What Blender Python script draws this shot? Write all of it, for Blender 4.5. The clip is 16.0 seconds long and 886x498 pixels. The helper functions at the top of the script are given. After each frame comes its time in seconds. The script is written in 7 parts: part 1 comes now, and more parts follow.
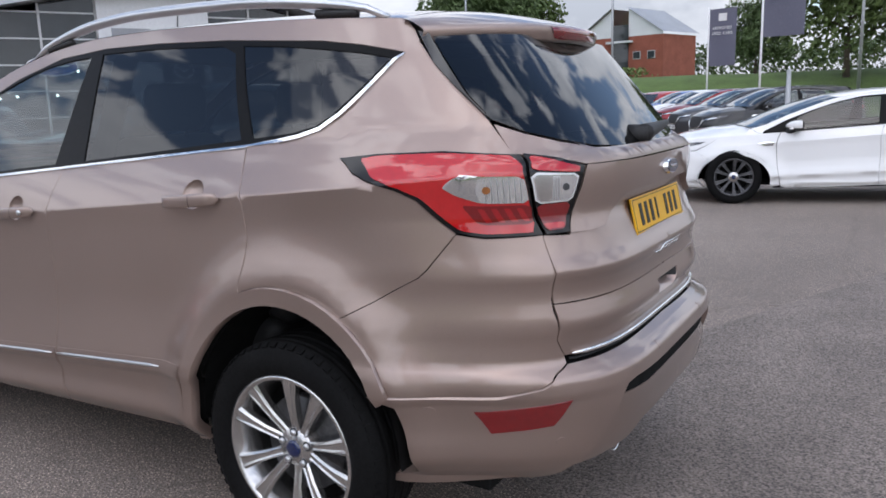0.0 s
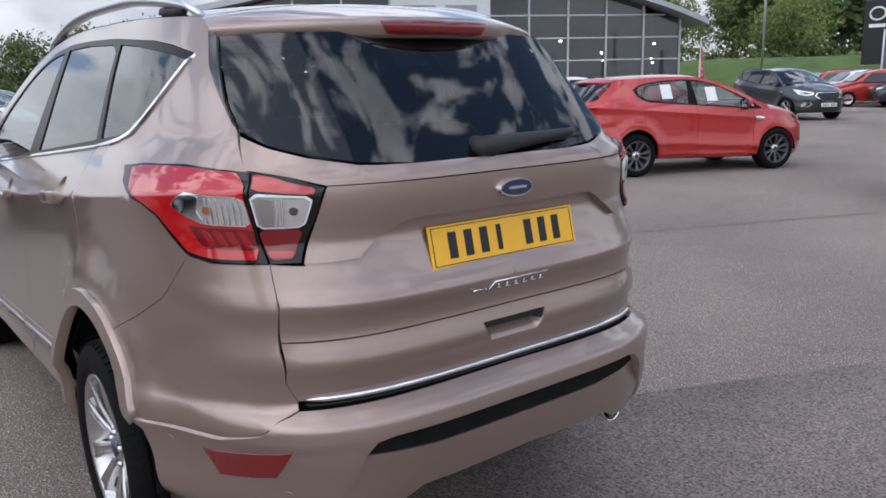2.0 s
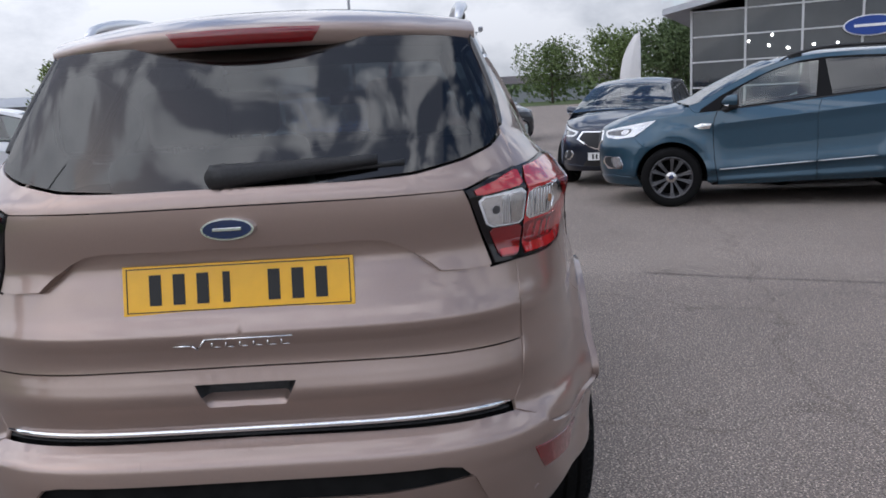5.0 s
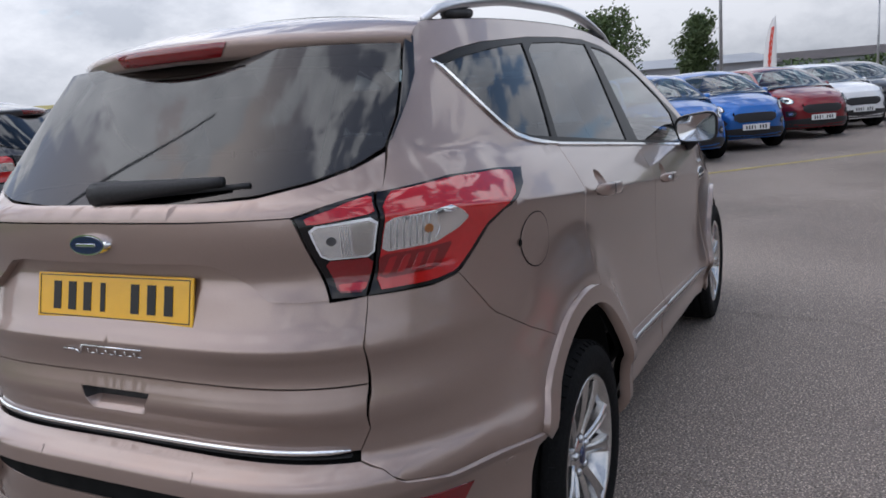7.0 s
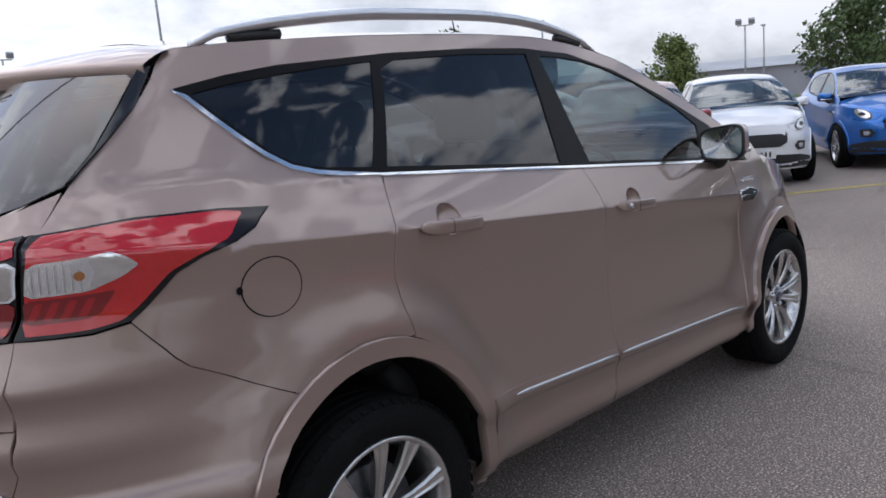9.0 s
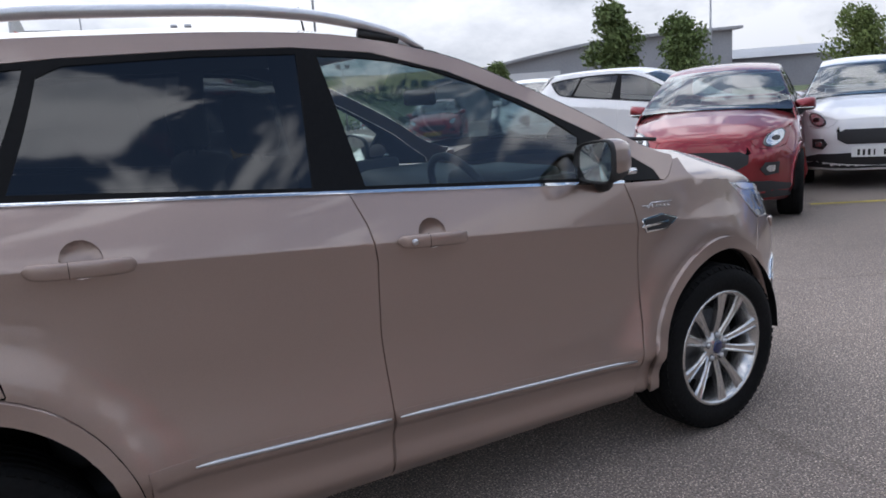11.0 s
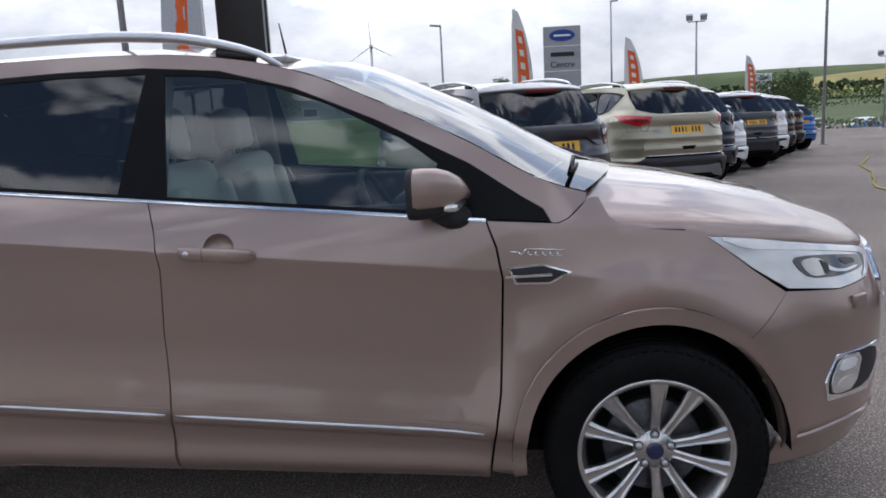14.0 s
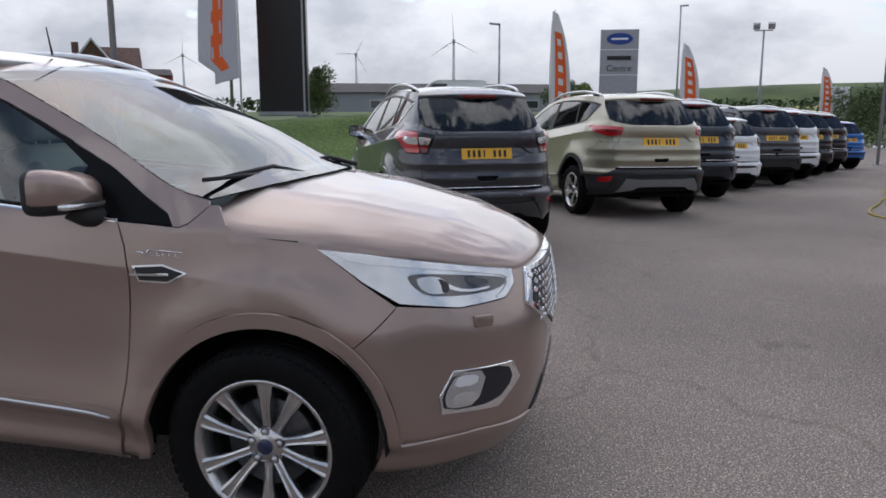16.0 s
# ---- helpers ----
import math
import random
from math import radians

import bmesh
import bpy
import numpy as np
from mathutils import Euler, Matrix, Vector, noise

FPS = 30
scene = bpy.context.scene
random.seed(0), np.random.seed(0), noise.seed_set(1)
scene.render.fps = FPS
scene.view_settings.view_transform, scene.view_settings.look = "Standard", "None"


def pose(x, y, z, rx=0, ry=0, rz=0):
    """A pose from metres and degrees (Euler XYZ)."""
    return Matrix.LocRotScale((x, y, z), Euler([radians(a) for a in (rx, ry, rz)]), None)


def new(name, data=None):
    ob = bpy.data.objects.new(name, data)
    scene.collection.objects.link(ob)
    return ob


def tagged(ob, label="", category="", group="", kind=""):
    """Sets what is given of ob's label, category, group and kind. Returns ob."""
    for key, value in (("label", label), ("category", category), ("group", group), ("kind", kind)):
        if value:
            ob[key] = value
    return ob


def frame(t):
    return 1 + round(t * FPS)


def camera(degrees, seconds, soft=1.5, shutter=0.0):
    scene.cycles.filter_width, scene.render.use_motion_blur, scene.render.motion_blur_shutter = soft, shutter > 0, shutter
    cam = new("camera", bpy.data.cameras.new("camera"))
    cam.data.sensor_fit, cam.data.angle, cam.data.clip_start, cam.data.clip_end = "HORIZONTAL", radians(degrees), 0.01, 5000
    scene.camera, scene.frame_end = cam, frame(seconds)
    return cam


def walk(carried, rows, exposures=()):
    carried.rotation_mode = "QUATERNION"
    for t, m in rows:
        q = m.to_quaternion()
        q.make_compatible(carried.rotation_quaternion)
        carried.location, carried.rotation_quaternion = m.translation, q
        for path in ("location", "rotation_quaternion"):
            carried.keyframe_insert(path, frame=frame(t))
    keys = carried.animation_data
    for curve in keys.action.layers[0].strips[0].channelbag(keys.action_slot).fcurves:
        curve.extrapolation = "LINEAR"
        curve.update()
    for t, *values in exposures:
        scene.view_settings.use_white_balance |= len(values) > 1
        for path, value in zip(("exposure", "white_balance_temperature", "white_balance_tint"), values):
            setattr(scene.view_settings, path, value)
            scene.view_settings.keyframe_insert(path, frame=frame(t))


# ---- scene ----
import functools
from mathutils.geometry import delaunay_2d_cdt

cam = camera(59.26, 16.0, soft=1.7)
walk(cam, [
    (0.0, pose(-1.590, 2.530, 1.390, 79.20, 1.72, -148.70)),
    (0.5, pose(-1.865, 2.270, 1.420, 79.15, 1.61, -138.20)),
    (1.0, pose(-2.100, 2.045, 1.418, 79.15, 1.72, -131.90)),
    (1.5, pose(-2.250, 1.732, 1.424, 78.42, 1.87, -128.67)),
    (2.0, pose(-2.422, 1.397, 1.443, 77.81, 1.38, -127.48)),
    (2.5, pose(-2.520, 1.094, 1.431, 78.05, 1.41, -126.01)),
    (3.0, pose(-2.520, 0.815, 1.438, 78.05, 1.93, -122.30)),
    (3.5, pose(-2.588, 0.542, 1.446, 78.05, 2.38, -112.55)),
    (4.0, pose(-2.602, 0.215, 1.430, 78.50, 2.90, -103.95)),
    (4.5, pose(-2.598, -0.125, 1.416, 78.84, 2.98, -97.57)),
    (7.0, pose(-2.111, -1.531, 1.431, 79.02, 4.42, -63.68)),
    (7.5, pose(-1.907, -1.713, 1.422, 79.08, 4.21, -60.27)),
    (8.0, pose(-1.719, -1.990, 1.432, 79.17, 4.39, -56.52)),
    (8.5, pose(-1.457, -2.160, 1.431, 79.50, 4.63, -51.05)),
    (9.0, pose(-1.209, -2.398, 1.437, 79.63, 4.75, -45.72)),
    (9.5, pose(-0.916, -2.632, 1.431, 79.78, 4.65, -41.55)),
    (10.0, pose(-0.558, -2.711, 1.456, 78.88, 3.99, -40.07)),
    (12.5, pose(1.137, -3.110, 1.459, 79.88, 4.44, -9.96)),
    (13.0, pose(1.536, -3.152, 1.448, 80.23, 4.22, -0.46)),
    (13.5, pose(1.922, -3.212, 1.440, 80.25, 3.56, 4.49)),
    (14.0, pose(2.287, -3.200, 1.421, 80.06, 2.89, 5.12)),
    (14.5, pose(2.656, -3.207, 1.404, 79.95, 2.35, 5.51)),
    (15.0, pose(3.002, -3.204, 1.417, 79.93, 0.95, 7.71)),
    (15.5, pose(3.380, -3.138, 1.421, 79.96, 0.33, 9.22)),
    (16.0, pose(3.735, -3.146, 1.450, 79.91, 0.02, 10.94)),
], exposures=[(0.0, 0.54, 6320, 13), (4.7, .36, 6340, 13), (6.8, .26, 6360, 13), (10.2, 0.51, 6370, 13), (12.3, .43, 6330, 13), (14.5, .29, 6380, 13), (16.0, 0.11, 6430, 13)])

# ---- light: a bright, broken overcast ----
SUN_UP, SUN_TURN = 48, 336
world = bpy.data.worlds.new("sky")
scene.world = world
world.use_nodes = True
wn, wl = world.node_tree.nodes, world.node_tree.links
wn.clear()
w_out, w_back, w_sky = wn.new("ShaderNodeOutputWorld"), wn.new("ShaderNodeBackground"), wn.new("ShaderNodeTexSky")
w_sky.sky_type, w_sky.sun_disc = "NISHITA", False
w_sky.sun_elevation, w_sky.sun_rotation = radians(SUN_UP), radians(SUN_TURN)
w_back.inputs["Strength"].default_value = 0.125
w_co, w_map, w_n1, w_r1, w_n2, w_r2, w_mix = (wn.new(k) for k in (
    "ShaderNodeTexCoord", "ShaderNodeMapping", "ShaderNodeTexNoise", "ShaderNodeValToRGB", "ShaderNodeTexNoise", "ShaderNodeValToRGB", "ShaderNodeMix"))
w_map.inputs["Scale"].default_value = (1.0, 1.0, 1.9)
w_map.inputs["Location"].default_value = (.37, .81, .2)
w_mix.data_type = "RGBA"
w_n1.inputs["Scale"].default_value, w_n1.inputs["Detail"].default_value, w_n1.inputs["Roughness"].default_value, w_n1.inputs["Distortion"].default_value = 5.2, 10, .55, .4
w_n2.inputs["Scale"].default_value, w_n2.inputs["Detail"].default_value, w_n2.inputs["Roughness"].default_value = 3.4, 8, .6
w_r1.color_ramp.elements[0].position, w_r1.color_ramp.elements[1].position = .49, .555
w_r2.color_ramp.elements[0].position, w_r2.color_ramp.elements[1].position = .36, .55
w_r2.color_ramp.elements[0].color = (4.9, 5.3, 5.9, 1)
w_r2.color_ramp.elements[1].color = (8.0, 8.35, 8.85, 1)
wl.new(w_co.outputs["Generated"], w_map.inputs["Vector"])
for n in (w_n1, w_n2):
    wl.new(w_map.outputs["Vector"], n.inputs["Vector"])
# the cover closes towards the horizon
w_sep, w_low, w_add = wn.new("ShaderNodeSeparateXYZ"), wn.new("ShaderNodeMapRange"), wn.new("ShaderNodeMath")
w_low.inputs[1].default_value, w_low.inputs[2].default_value, w_low.inputs[3].default_value, w_low.inputs[4].default_value = 0, .45, .23, 0
wl.new(w_co.outputs["Generated"], w_sep.inputs[0])
wl.new(w_sep.outputs["Z"], w_low.inputs[0])
wl.new(w_n1.outputs["Fac"], w_add.inputs[0])
wl.new(w_low.outputs[0], w_add.inputs[1])
wl.new(w_add.outputs[0], w_r1.inputs["Fac"])
wl.new(w_n2.outputs["Fac"], w_r2.inputs["Fac"])
wl.new(w_r1.outputs["Color"], w_mix.inputs[0])
wl.new(w_sky.outputs["Color"], w_mix.inputs[6])
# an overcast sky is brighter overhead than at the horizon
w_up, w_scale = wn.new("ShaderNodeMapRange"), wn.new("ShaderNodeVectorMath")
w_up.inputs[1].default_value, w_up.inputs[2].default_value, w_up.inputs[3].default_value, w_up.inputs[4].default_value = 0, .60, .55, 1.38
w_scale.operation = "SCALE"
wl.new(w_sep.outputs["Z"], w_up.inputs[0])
wl.new(w_r2.outputs["Color"], w_scale.inputs[0])
# and brighter round the hidden sun, whose glow is painted into the clouds
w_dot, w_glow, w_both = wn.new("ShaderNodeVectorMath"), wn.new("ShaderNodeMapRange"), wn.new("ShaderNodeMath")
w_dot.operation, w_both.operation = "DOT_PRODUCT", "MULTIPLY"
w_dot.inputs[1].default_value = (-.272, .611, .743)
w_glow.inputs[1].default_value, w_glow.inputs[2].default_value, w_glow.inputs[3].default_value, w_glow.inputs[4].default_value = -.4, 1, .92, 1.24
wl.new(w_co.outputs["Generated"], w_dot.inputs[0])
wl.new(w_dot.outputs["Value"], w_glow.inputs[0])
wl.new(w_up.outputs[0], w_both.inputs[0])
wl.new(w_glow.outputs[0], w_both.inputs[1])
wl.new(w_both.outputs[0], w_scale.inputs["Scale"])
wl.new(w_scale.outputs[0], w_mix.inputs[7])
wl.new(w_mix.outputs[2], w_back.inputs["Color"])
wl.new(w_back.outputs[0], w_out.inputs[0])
sun = new("sun", bpy.data.lights.new("sun", "SUN"))
sun.data.energy, sun.data.angle, sun.data.color = .5, radians(110), (1, .98, .95)
sun.matrix_basis = pose(0, 0, 30, 90 - SUN_UP, 0, 180 - SUN_TURN + 360)


# ---- materials ----
def material(name, colour, rough=.5, metal=0.0, grain=None, stain=None, bump=0.0, coat=0.0, sheen_rough=.03, transmission=0.0, emit=None, spread=0.0, ior=1.45):
    """grain and stain: (scale, how far the colour swings); bump: relief of the grain; spread: swing from piece to piece."""
    m = bpy.data.materials.new(name)
    m.use_nodes = True
    n, l = m.node_tree.nodes, m.node_tree.links
    b = n["Principled BSDF"]
    b.inputs["Roughness"].default_value, b.inputs["Metallic"].default_value, b.inputs["IOR"].default_value = rough, metal, ior
    b.inputs["Coat Weight"].default_value, b.inputs["Coat Roughness"].default_value = coat, sheen_rough
    b.inputs["Transmission Weight"].default_value = transmission
    b.inputs["Base Color"].default_value = (*colour, 1)
    if emit:
        b.inputs["Emission Color"].default_value, b.inputs["Emission Strength"].default_value = (*emit[0], 1), emit[1]
    co = n.new("ShaderNodeTexCoord")
    value = None
    for kind in (grain, stain):
        if not kind:
            continue
        t = n.new("ShaderNodeTexNoise")
        t.inputs["Scale"].default_value, t.inputs["Detail"].default_value = kind[0], 6
        l.new(co.outputs["Object"], t.inputs["Vector"])
        r = n.new("ShaderNodeMapRange")
        r.inputs[1].default_value, r.inputs[2].default_value = .3, .7
        r.inputs[3].default_value, r.inputs[4].default_value = 1 - kind[1], 1 + kind[1]
        l.new(t.outputs["Fac"], r.inputs[0])
        if bump and kind is grain:
            u = n.new("ShaderNodeBump")
            u.inputs["Strength"].default_value, u.inputs["Distance"].default_value = bump, .01
            l.new(t.outputs["Fac"], u.inputs["Height"])
            l.new(u.outputs[0], b.inputs["Normal"])
        if value is None:
            value = r.outputs[0]
        else:
            k = n.new("ShaderNodeMath")
            k.operation = "MULTIPLY"
            l.new(value, k.inputs[0])
            l.new(r.outputs[0], k.inputs[1])
            value = k.outputs[0]
    if spread:
        o, r = n.new("ShaderNodeObjectInfo"), n.new("ShaderNodeMapRange")
        r.inputs[3].default_value, r.inputs[4].default_value = 1 - spread, 1 + spread
        l.new(o.outputs["Random"], r.inputs[0])
        if value is None:
            value = r.outputs[0]
        else:
            k = n.new("ShaderNodeMath")
            k.operation = "MULTIPLY"
            l.new(value, k.inputs[0])
            l.new(r.outputs[0], k.inputs[1])
            value = k.outputs[0]
    if value is not None:
        v = n.new("ShaderNodeVectorMath")
        v.operation = "SCALE"
        v.inputs[0].default_value = colour
        l.new(value, v.inputs["Scale"])
        l.new(v.outputs[0], b.inputs["Base Color"])
    return m


def pane(name, tint, gloss=1.0, bend=.08):
    """A thin sheet of tinted glass: clear through, mirror-bright at a slant."""
    m = bpy.data.materials.new(name)
    m.use_nodes = True
    n, l = m.node_tree.nodes, m.node_tree.links
    n.clear()
    out, mix, tr, gl, fr, power, span = (n.new(k) for k in ("ShaderNodeOutputMaterial", "ShaderNodeMixShader", "ShaderNodeBsdfTransparent", "ShaderNodeBsdfGlossy", "ShaderNodeLayerWeight", "ShaderNodeMath", "ShaderNodeMapRange"))
    tr.inputs[0].default_value = (*tint, 1)
    gl.inputs["Roughness"].default_value = .03
    gl.inputs[0].default_value = (gloss, gloss, gloss, 1)
    fr.inputs["Blend"].default_value = .5
    power.operation = "POWER"
    power.inputs[1].default_value = 4.5
    span.inputs[3].default_value, span.inputs[4].default_value = bend, .95
    l.new(fr.outputs["Facing"], power.inputs[0])
    l.new(power.outputs[0], span.inputs[0])
    l.new(span.outputs[0], mix.inputs[0])
    l.new(tr.outputs[0], mix.inputs[1])
    l.new(gl.outputs[0], mix.inputs[2])
    l.new(mix.outputs[0], out.inputs[0])
    return m


def paint(name, colour, metal=.7):
    return material(name, colour, .37, metal, grain=(900, .10), stain=(1.3, .03), coat=1.0, sheen_rough=.05)


TAUPE = paint("taupe_metallic_paint", (.330, .246, .211))
BLACK_GLOSS = material("gloss_black_plastic", (.012, .012, .013), .12, grain=(60, .2), coat=.5)
BLACK_FRAME = material("satin_black_pillar", (.005, .005, .0055), .30, grain=(60, .2), ior=1.2)
# also paints shade in the tailgate grip and under its chrome strip
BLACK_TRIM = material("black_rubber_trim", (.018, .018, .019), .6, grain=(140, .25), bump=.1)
DARK = material("dark_underside", (.009, .009, .009), .9, grain=(20, .3), ior=1.2)
CHROME = material("chrome", (.78, .79, .80), .09, 1.0, grain=(30, .04))
SATIN = material("satin_aluminium", (.62, .63, .65), .3, 1.0, grain=(300, .06), stain=(5, .05))
ALLOY = material("machined_alloy", (.56, .55, .54), .24, .95, grain=(250, .06), stain=(9, .06))
ALLOY_DARK = material("dark_alloy_pocket", (.10, .10, .105), .4, .7, grain=(60, .2))
TYRE = material("tyre_rubber", (.006, .006, .0062), .8, grain=(90, .3), stain=(6, .25), bump=.25, ior=1.22)
RED_LENS = material("red_lamp_plastic", (.46, .010, .012), .06, grain=(60, .06), coat=1, ior=1.5)
RED_DEEP = material("deep_red_lamp_plastic", (.17, .004, .006), .07, grain=(60, .08), coat=1)
CLEAR_LENS = material("clear_lamp_plastic", (.74, .74, .73), .09, .75, grain=(160, .08), coat=1)
WHITE_LAMP = material("bright_lamp_plastic", (.80, .81, .82), .1, .2, grain=(20, .06), coat=1)
HEAD_GLASS = material("silver_lamp_reflector", (.60, .61, .62), .22, .8, grain=(25, .05), coat=1)
RED_MID = material("mid_red_lamp_plastic", (.30, .006, .009), .07, grain=(60, .08), coat=1)
LAMP_SMOKE = material("smoked_lamp_well", (.07, .07, .075), .10, .6, grain=(60, .1), coat=1)
LAMP_BLACK = material("smoked_lamp_border", (.006, .005, .006), .12, grain=(60, .2))
AMBER = material("amber_bulb", (.30, .11, .03), .2, grain=(40, .1), coat=1)
TINTED, CLEAR, SCREEN_GLASS = pane("privacy_glass", (.085, .09, .095), bend=.06), pane("side_glass", (.62, .69, .66)), pane("windscreen_glass", (.33, .43, .46), bend=.11)
YELLOW = material("yellow_plate", (.80, .42, .006), .35, grain=(20, .05), coat=.4)
WHITE_PLATE = material("white_plate", (.75, .75, .73), .35, grain=(20, .05), coat=.4)
INK = material("plate_black", (.012, .012, .012), .5, grain=(40, .1))
BLUE_ENAMEL = material("blue_enamel", (.005, .014, .065), .15, grain=(30, .1), coat=1)
CREAM = material("cream_leather", (.70, .67, .60), .5, grain=(120, .08), stain=(4, .06), bump=.08)
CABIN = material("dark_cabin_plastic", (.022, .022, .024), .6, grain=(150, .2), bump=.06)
CLOTH = material("grey_headlining", (.34, .33, .31), .9, grain=(200, .1))


# ---- the shape of the sport-utility body: x ahead from the rear axle, y to the left, z up ----
def curve(points):
    """A smooth, unwavering curve through (a, b) pairs."""
    a = np.array([p[0] for p in points], float)
    b = np.array([p[1] for p in points], float)
    h, d = np.diff(a), np.diff(b) / np.diff(a)
    m = np.zeros(len(a))
    m[0], m[-1] = d[0], d[-1]
    for i in range(1, len(a) - 1):
        if d[i - 1] * d[i] > 0:
            w1, w2 = 2 * h[i] + h[i - 1], h[i] + 2 * h[i - 1]
            m[i] = (w1 + w2) / (w1 / d[i - 1] + w2 / d[i])

    def at(v):
        v = np.clip(v, a[0], a[-1])
        i = np.clip(np.searchsorted(a, v) - 1, 0, len(a) - 2)
        t = (v - a[i]) / h[i]
        return (b[i] * (2 * t**3 - 3 * t**2 + 1) + h[i] * m[i] * (t**3 - 2 * t**2 + t)
                + b[i + 1] * (3 * t**2 - 2 * t**3) + h[i] * m[i + 1] * (t**3 - t**2))
    return at


BACK, AHEAD = 0.4, 2.2          # between them the sides run straight
FLANK = curve([(0, .822), (.12, .853), (.28, .874), (.55, .868), (.82, .878), (.93, .892), (1, .893), (1.07, .888), (1.25, .873), (1.45, .865), (1.8, .864), (2.0, .869)])
TAIL = curve([(.2, -.78), (.3, -.845), (.38, -.905), (.48, -.938), (.56, -.95), (.63, -.945), (.655, -.915), (.68, -.880), (.715, -.885), (.745, -.894), (.768, -.904), (.785, -.907), (.81, -.902), (.84, -.894), (.862, -.891),
              (.89, -.895), (.915, -.904), (.926, -.906), (.937, -.902), (.97, -.884), (1.03, -.861), (1.08, -.845), (1.16, -.850), (1.215, -.845), (1.245, -.812), (1.30, -.765), (1.57, -.545), (1.7, -.44)])
NOSE = curve([(.2, 3.40), (.27, 3.50), (.35, 3.545), (.5, 3.575), (.65, 3.58), (.8, 3.565), (.9, 3.545), (.97, 3.50), (1.05, 3.42), (1.25, 3.2)])
TAIL_ROUND = curve([(.2, .24), (.6, .22), (1.2, .23), (1.36, .165), (1.7, .15)])
NOSE_ROUND = curve([(.2, .27), (.7, .25), (.95, .36), (1.25, .38)])
ROOF_SIDE = curve([(-.45, 1.605), (-.3, 1.625), (0, 1.645), (.4, 1.66), (.8, 1.665), (1.1, 1.658), (1.35, 1.63), (1.6, 1.57), (1.85, 1.465), (2.12, 1.335), (2.4, 1.185), (2.52, 1.15)])


def belt(x):
    return 1.283 - .088 * x


def crease(x):
    return 1.138 - .091 * x


def strip(x):
    return .583 - .069 * x


def sill(x):
    return .322 - .031 * x


def flank(x, z):
    """Half the width of the body at x, z, before the ends close in."""
    x, z = np.broadcast_arrays(np.asarray(x, float), np.asarray(z, float))
    xc = np.clip(x, -.6, 3.2)
    q, s, c, b = sill(xc), strip(xc), crease(xc), belt(xc)
    t = np.where(z < s, (z - q) / (s - q), 1 + (z - s) / (c - s))
    glass = .828 - .43 * (z - 1.12) - .10 * np.clip(z - 1.45, 0, 1) ** 1.5
    edge = .828 - .43 * (b - 1.12)
    k = np.clip((z - c) / (b - c), 0, 1)
    shoulder = .869 + (edge - .869) * (.8 * k + .2 * k * k)
    soft = 1 / (1 + np.exp(-(z - c) / .004))
    w = np.where(z < b, FLANK(np.clip(t, 0, 2)) * (1 - soft) + shoulder * soft, glass)
    for ax, az, rx, rz, lift, wide in ((0, .36, .43, .505, .036, .21), (2.69, .34, .445, .47, .034, .26)):
        r = np.sqrt(((x - ax) / rx) ** 2 + ((z - az) / rz) ** 2)
        rise = np.clip((z - .15) / .3, 0, 1)
        w = w + lift * rise * np.exp(-((np.maximum(r, 1) - 1) / wide) ** 2)
    return w


def body(s, z):
    """The skin: s runs from -1 (middle of the tail) over 0..1 (the flank) to 2 (middle of the nose)."""
    s, z = np.broadcast_arrays(np.asarray(s, float), np.asarray(z, float))
    out = np.zeros(s.shape + (3,))
    x = BACK + (AHEAD - BACK) * np.clip(s, 0, 1)
    out[..., 0], out[..., 2] = x, z
    out[..., 1] = flank(x, z)
    for rear in (True, False):
        pick = s < 0 if rear else s > 1
        if not pick.any():
            continue
        zz = z[pick]
        th = np.radians(90 * np.clip(-s[pick] if rear else s[pick] - 1, 0, 1))
        n = 3.0 if rear else 2.2
        e = (TAIL_ROUND if rear else NOSE_ROUND)(zz)
        si, co = np.sin(th), np.cos(th)
        lo, hi = np.zeros_like(th), np.full_like(th, 1.5)
        for _ in range(34):
            r = (lo + hi) / 2
            over = (r * si) ** n + (r * co) ** (1 / e) > 1
            hi, lo = np.where(over, r, hi), np.where(over, lo, r)
        u, v = r * si, r * co
        end = TAIL(zz) if rear else NOSE(zz)
        base = BACK if rear else AHEAD
        xx = base + (end - base) * u
        out[pick, 0] = xx
        out[pick, 1] = flank(xx, zz) * v
    return out


@functools.lru_cache(None)
def from_side(x, z):
    """The (s, z) of a place on the skin with that x, as seen from the side."""
    if BACK <= x <= AHEAD:
        return ((x - BACK) / (AHEAD - BACK), z)
    rear = x < BACK
    base, end = (BACK, float(TAIL(z))) if rear else (AHEAD, float(NOSE(z)))
    u = min((x - base) / (end - base), .99999)
    v = (1 - u ** (3.0 if rear else 2.2)) ** float((TAIL_ROUND if rear else NOSE_ROUND)(z))
    a = math.degrees(math.atan2(u, v)) / 90
    return (-a, z) if rear else (1 + a, z)


@functools.lru_cache(None)
def from_end(y, z, rear=True):
    """The (s, z) of a place on the tail or nose with that y, as seen from behind or before."""
    lo, hi = (0.0, -1.0) if rear else (1.0, 2.0)
    for _ in range(30):
        m = (lo + hi) / 2
        if body(m, z)[..., 1] > y:
            lo = m
        else:
            hi = m
    return (lo, z)


# ---- building blocks ----
def finish(name, me, material_, parent, label=""):
    me.materials.append(material_)
    ob = new(name, me)
    if parent:
        ob.parent = parent
    if label:
        tagged(ob, label)
    return ob


def part(name, bm, material_, parent, label="", smooth=True):
    me = bpy.data.meshes.new(name)
    bm.to_mesh(me)
    bm.free()
    if smooth:
        me.polygons.foreach_set("use_smooth", [True] * len(me.polygons))
    return finish(name, me, material_, parent, label)


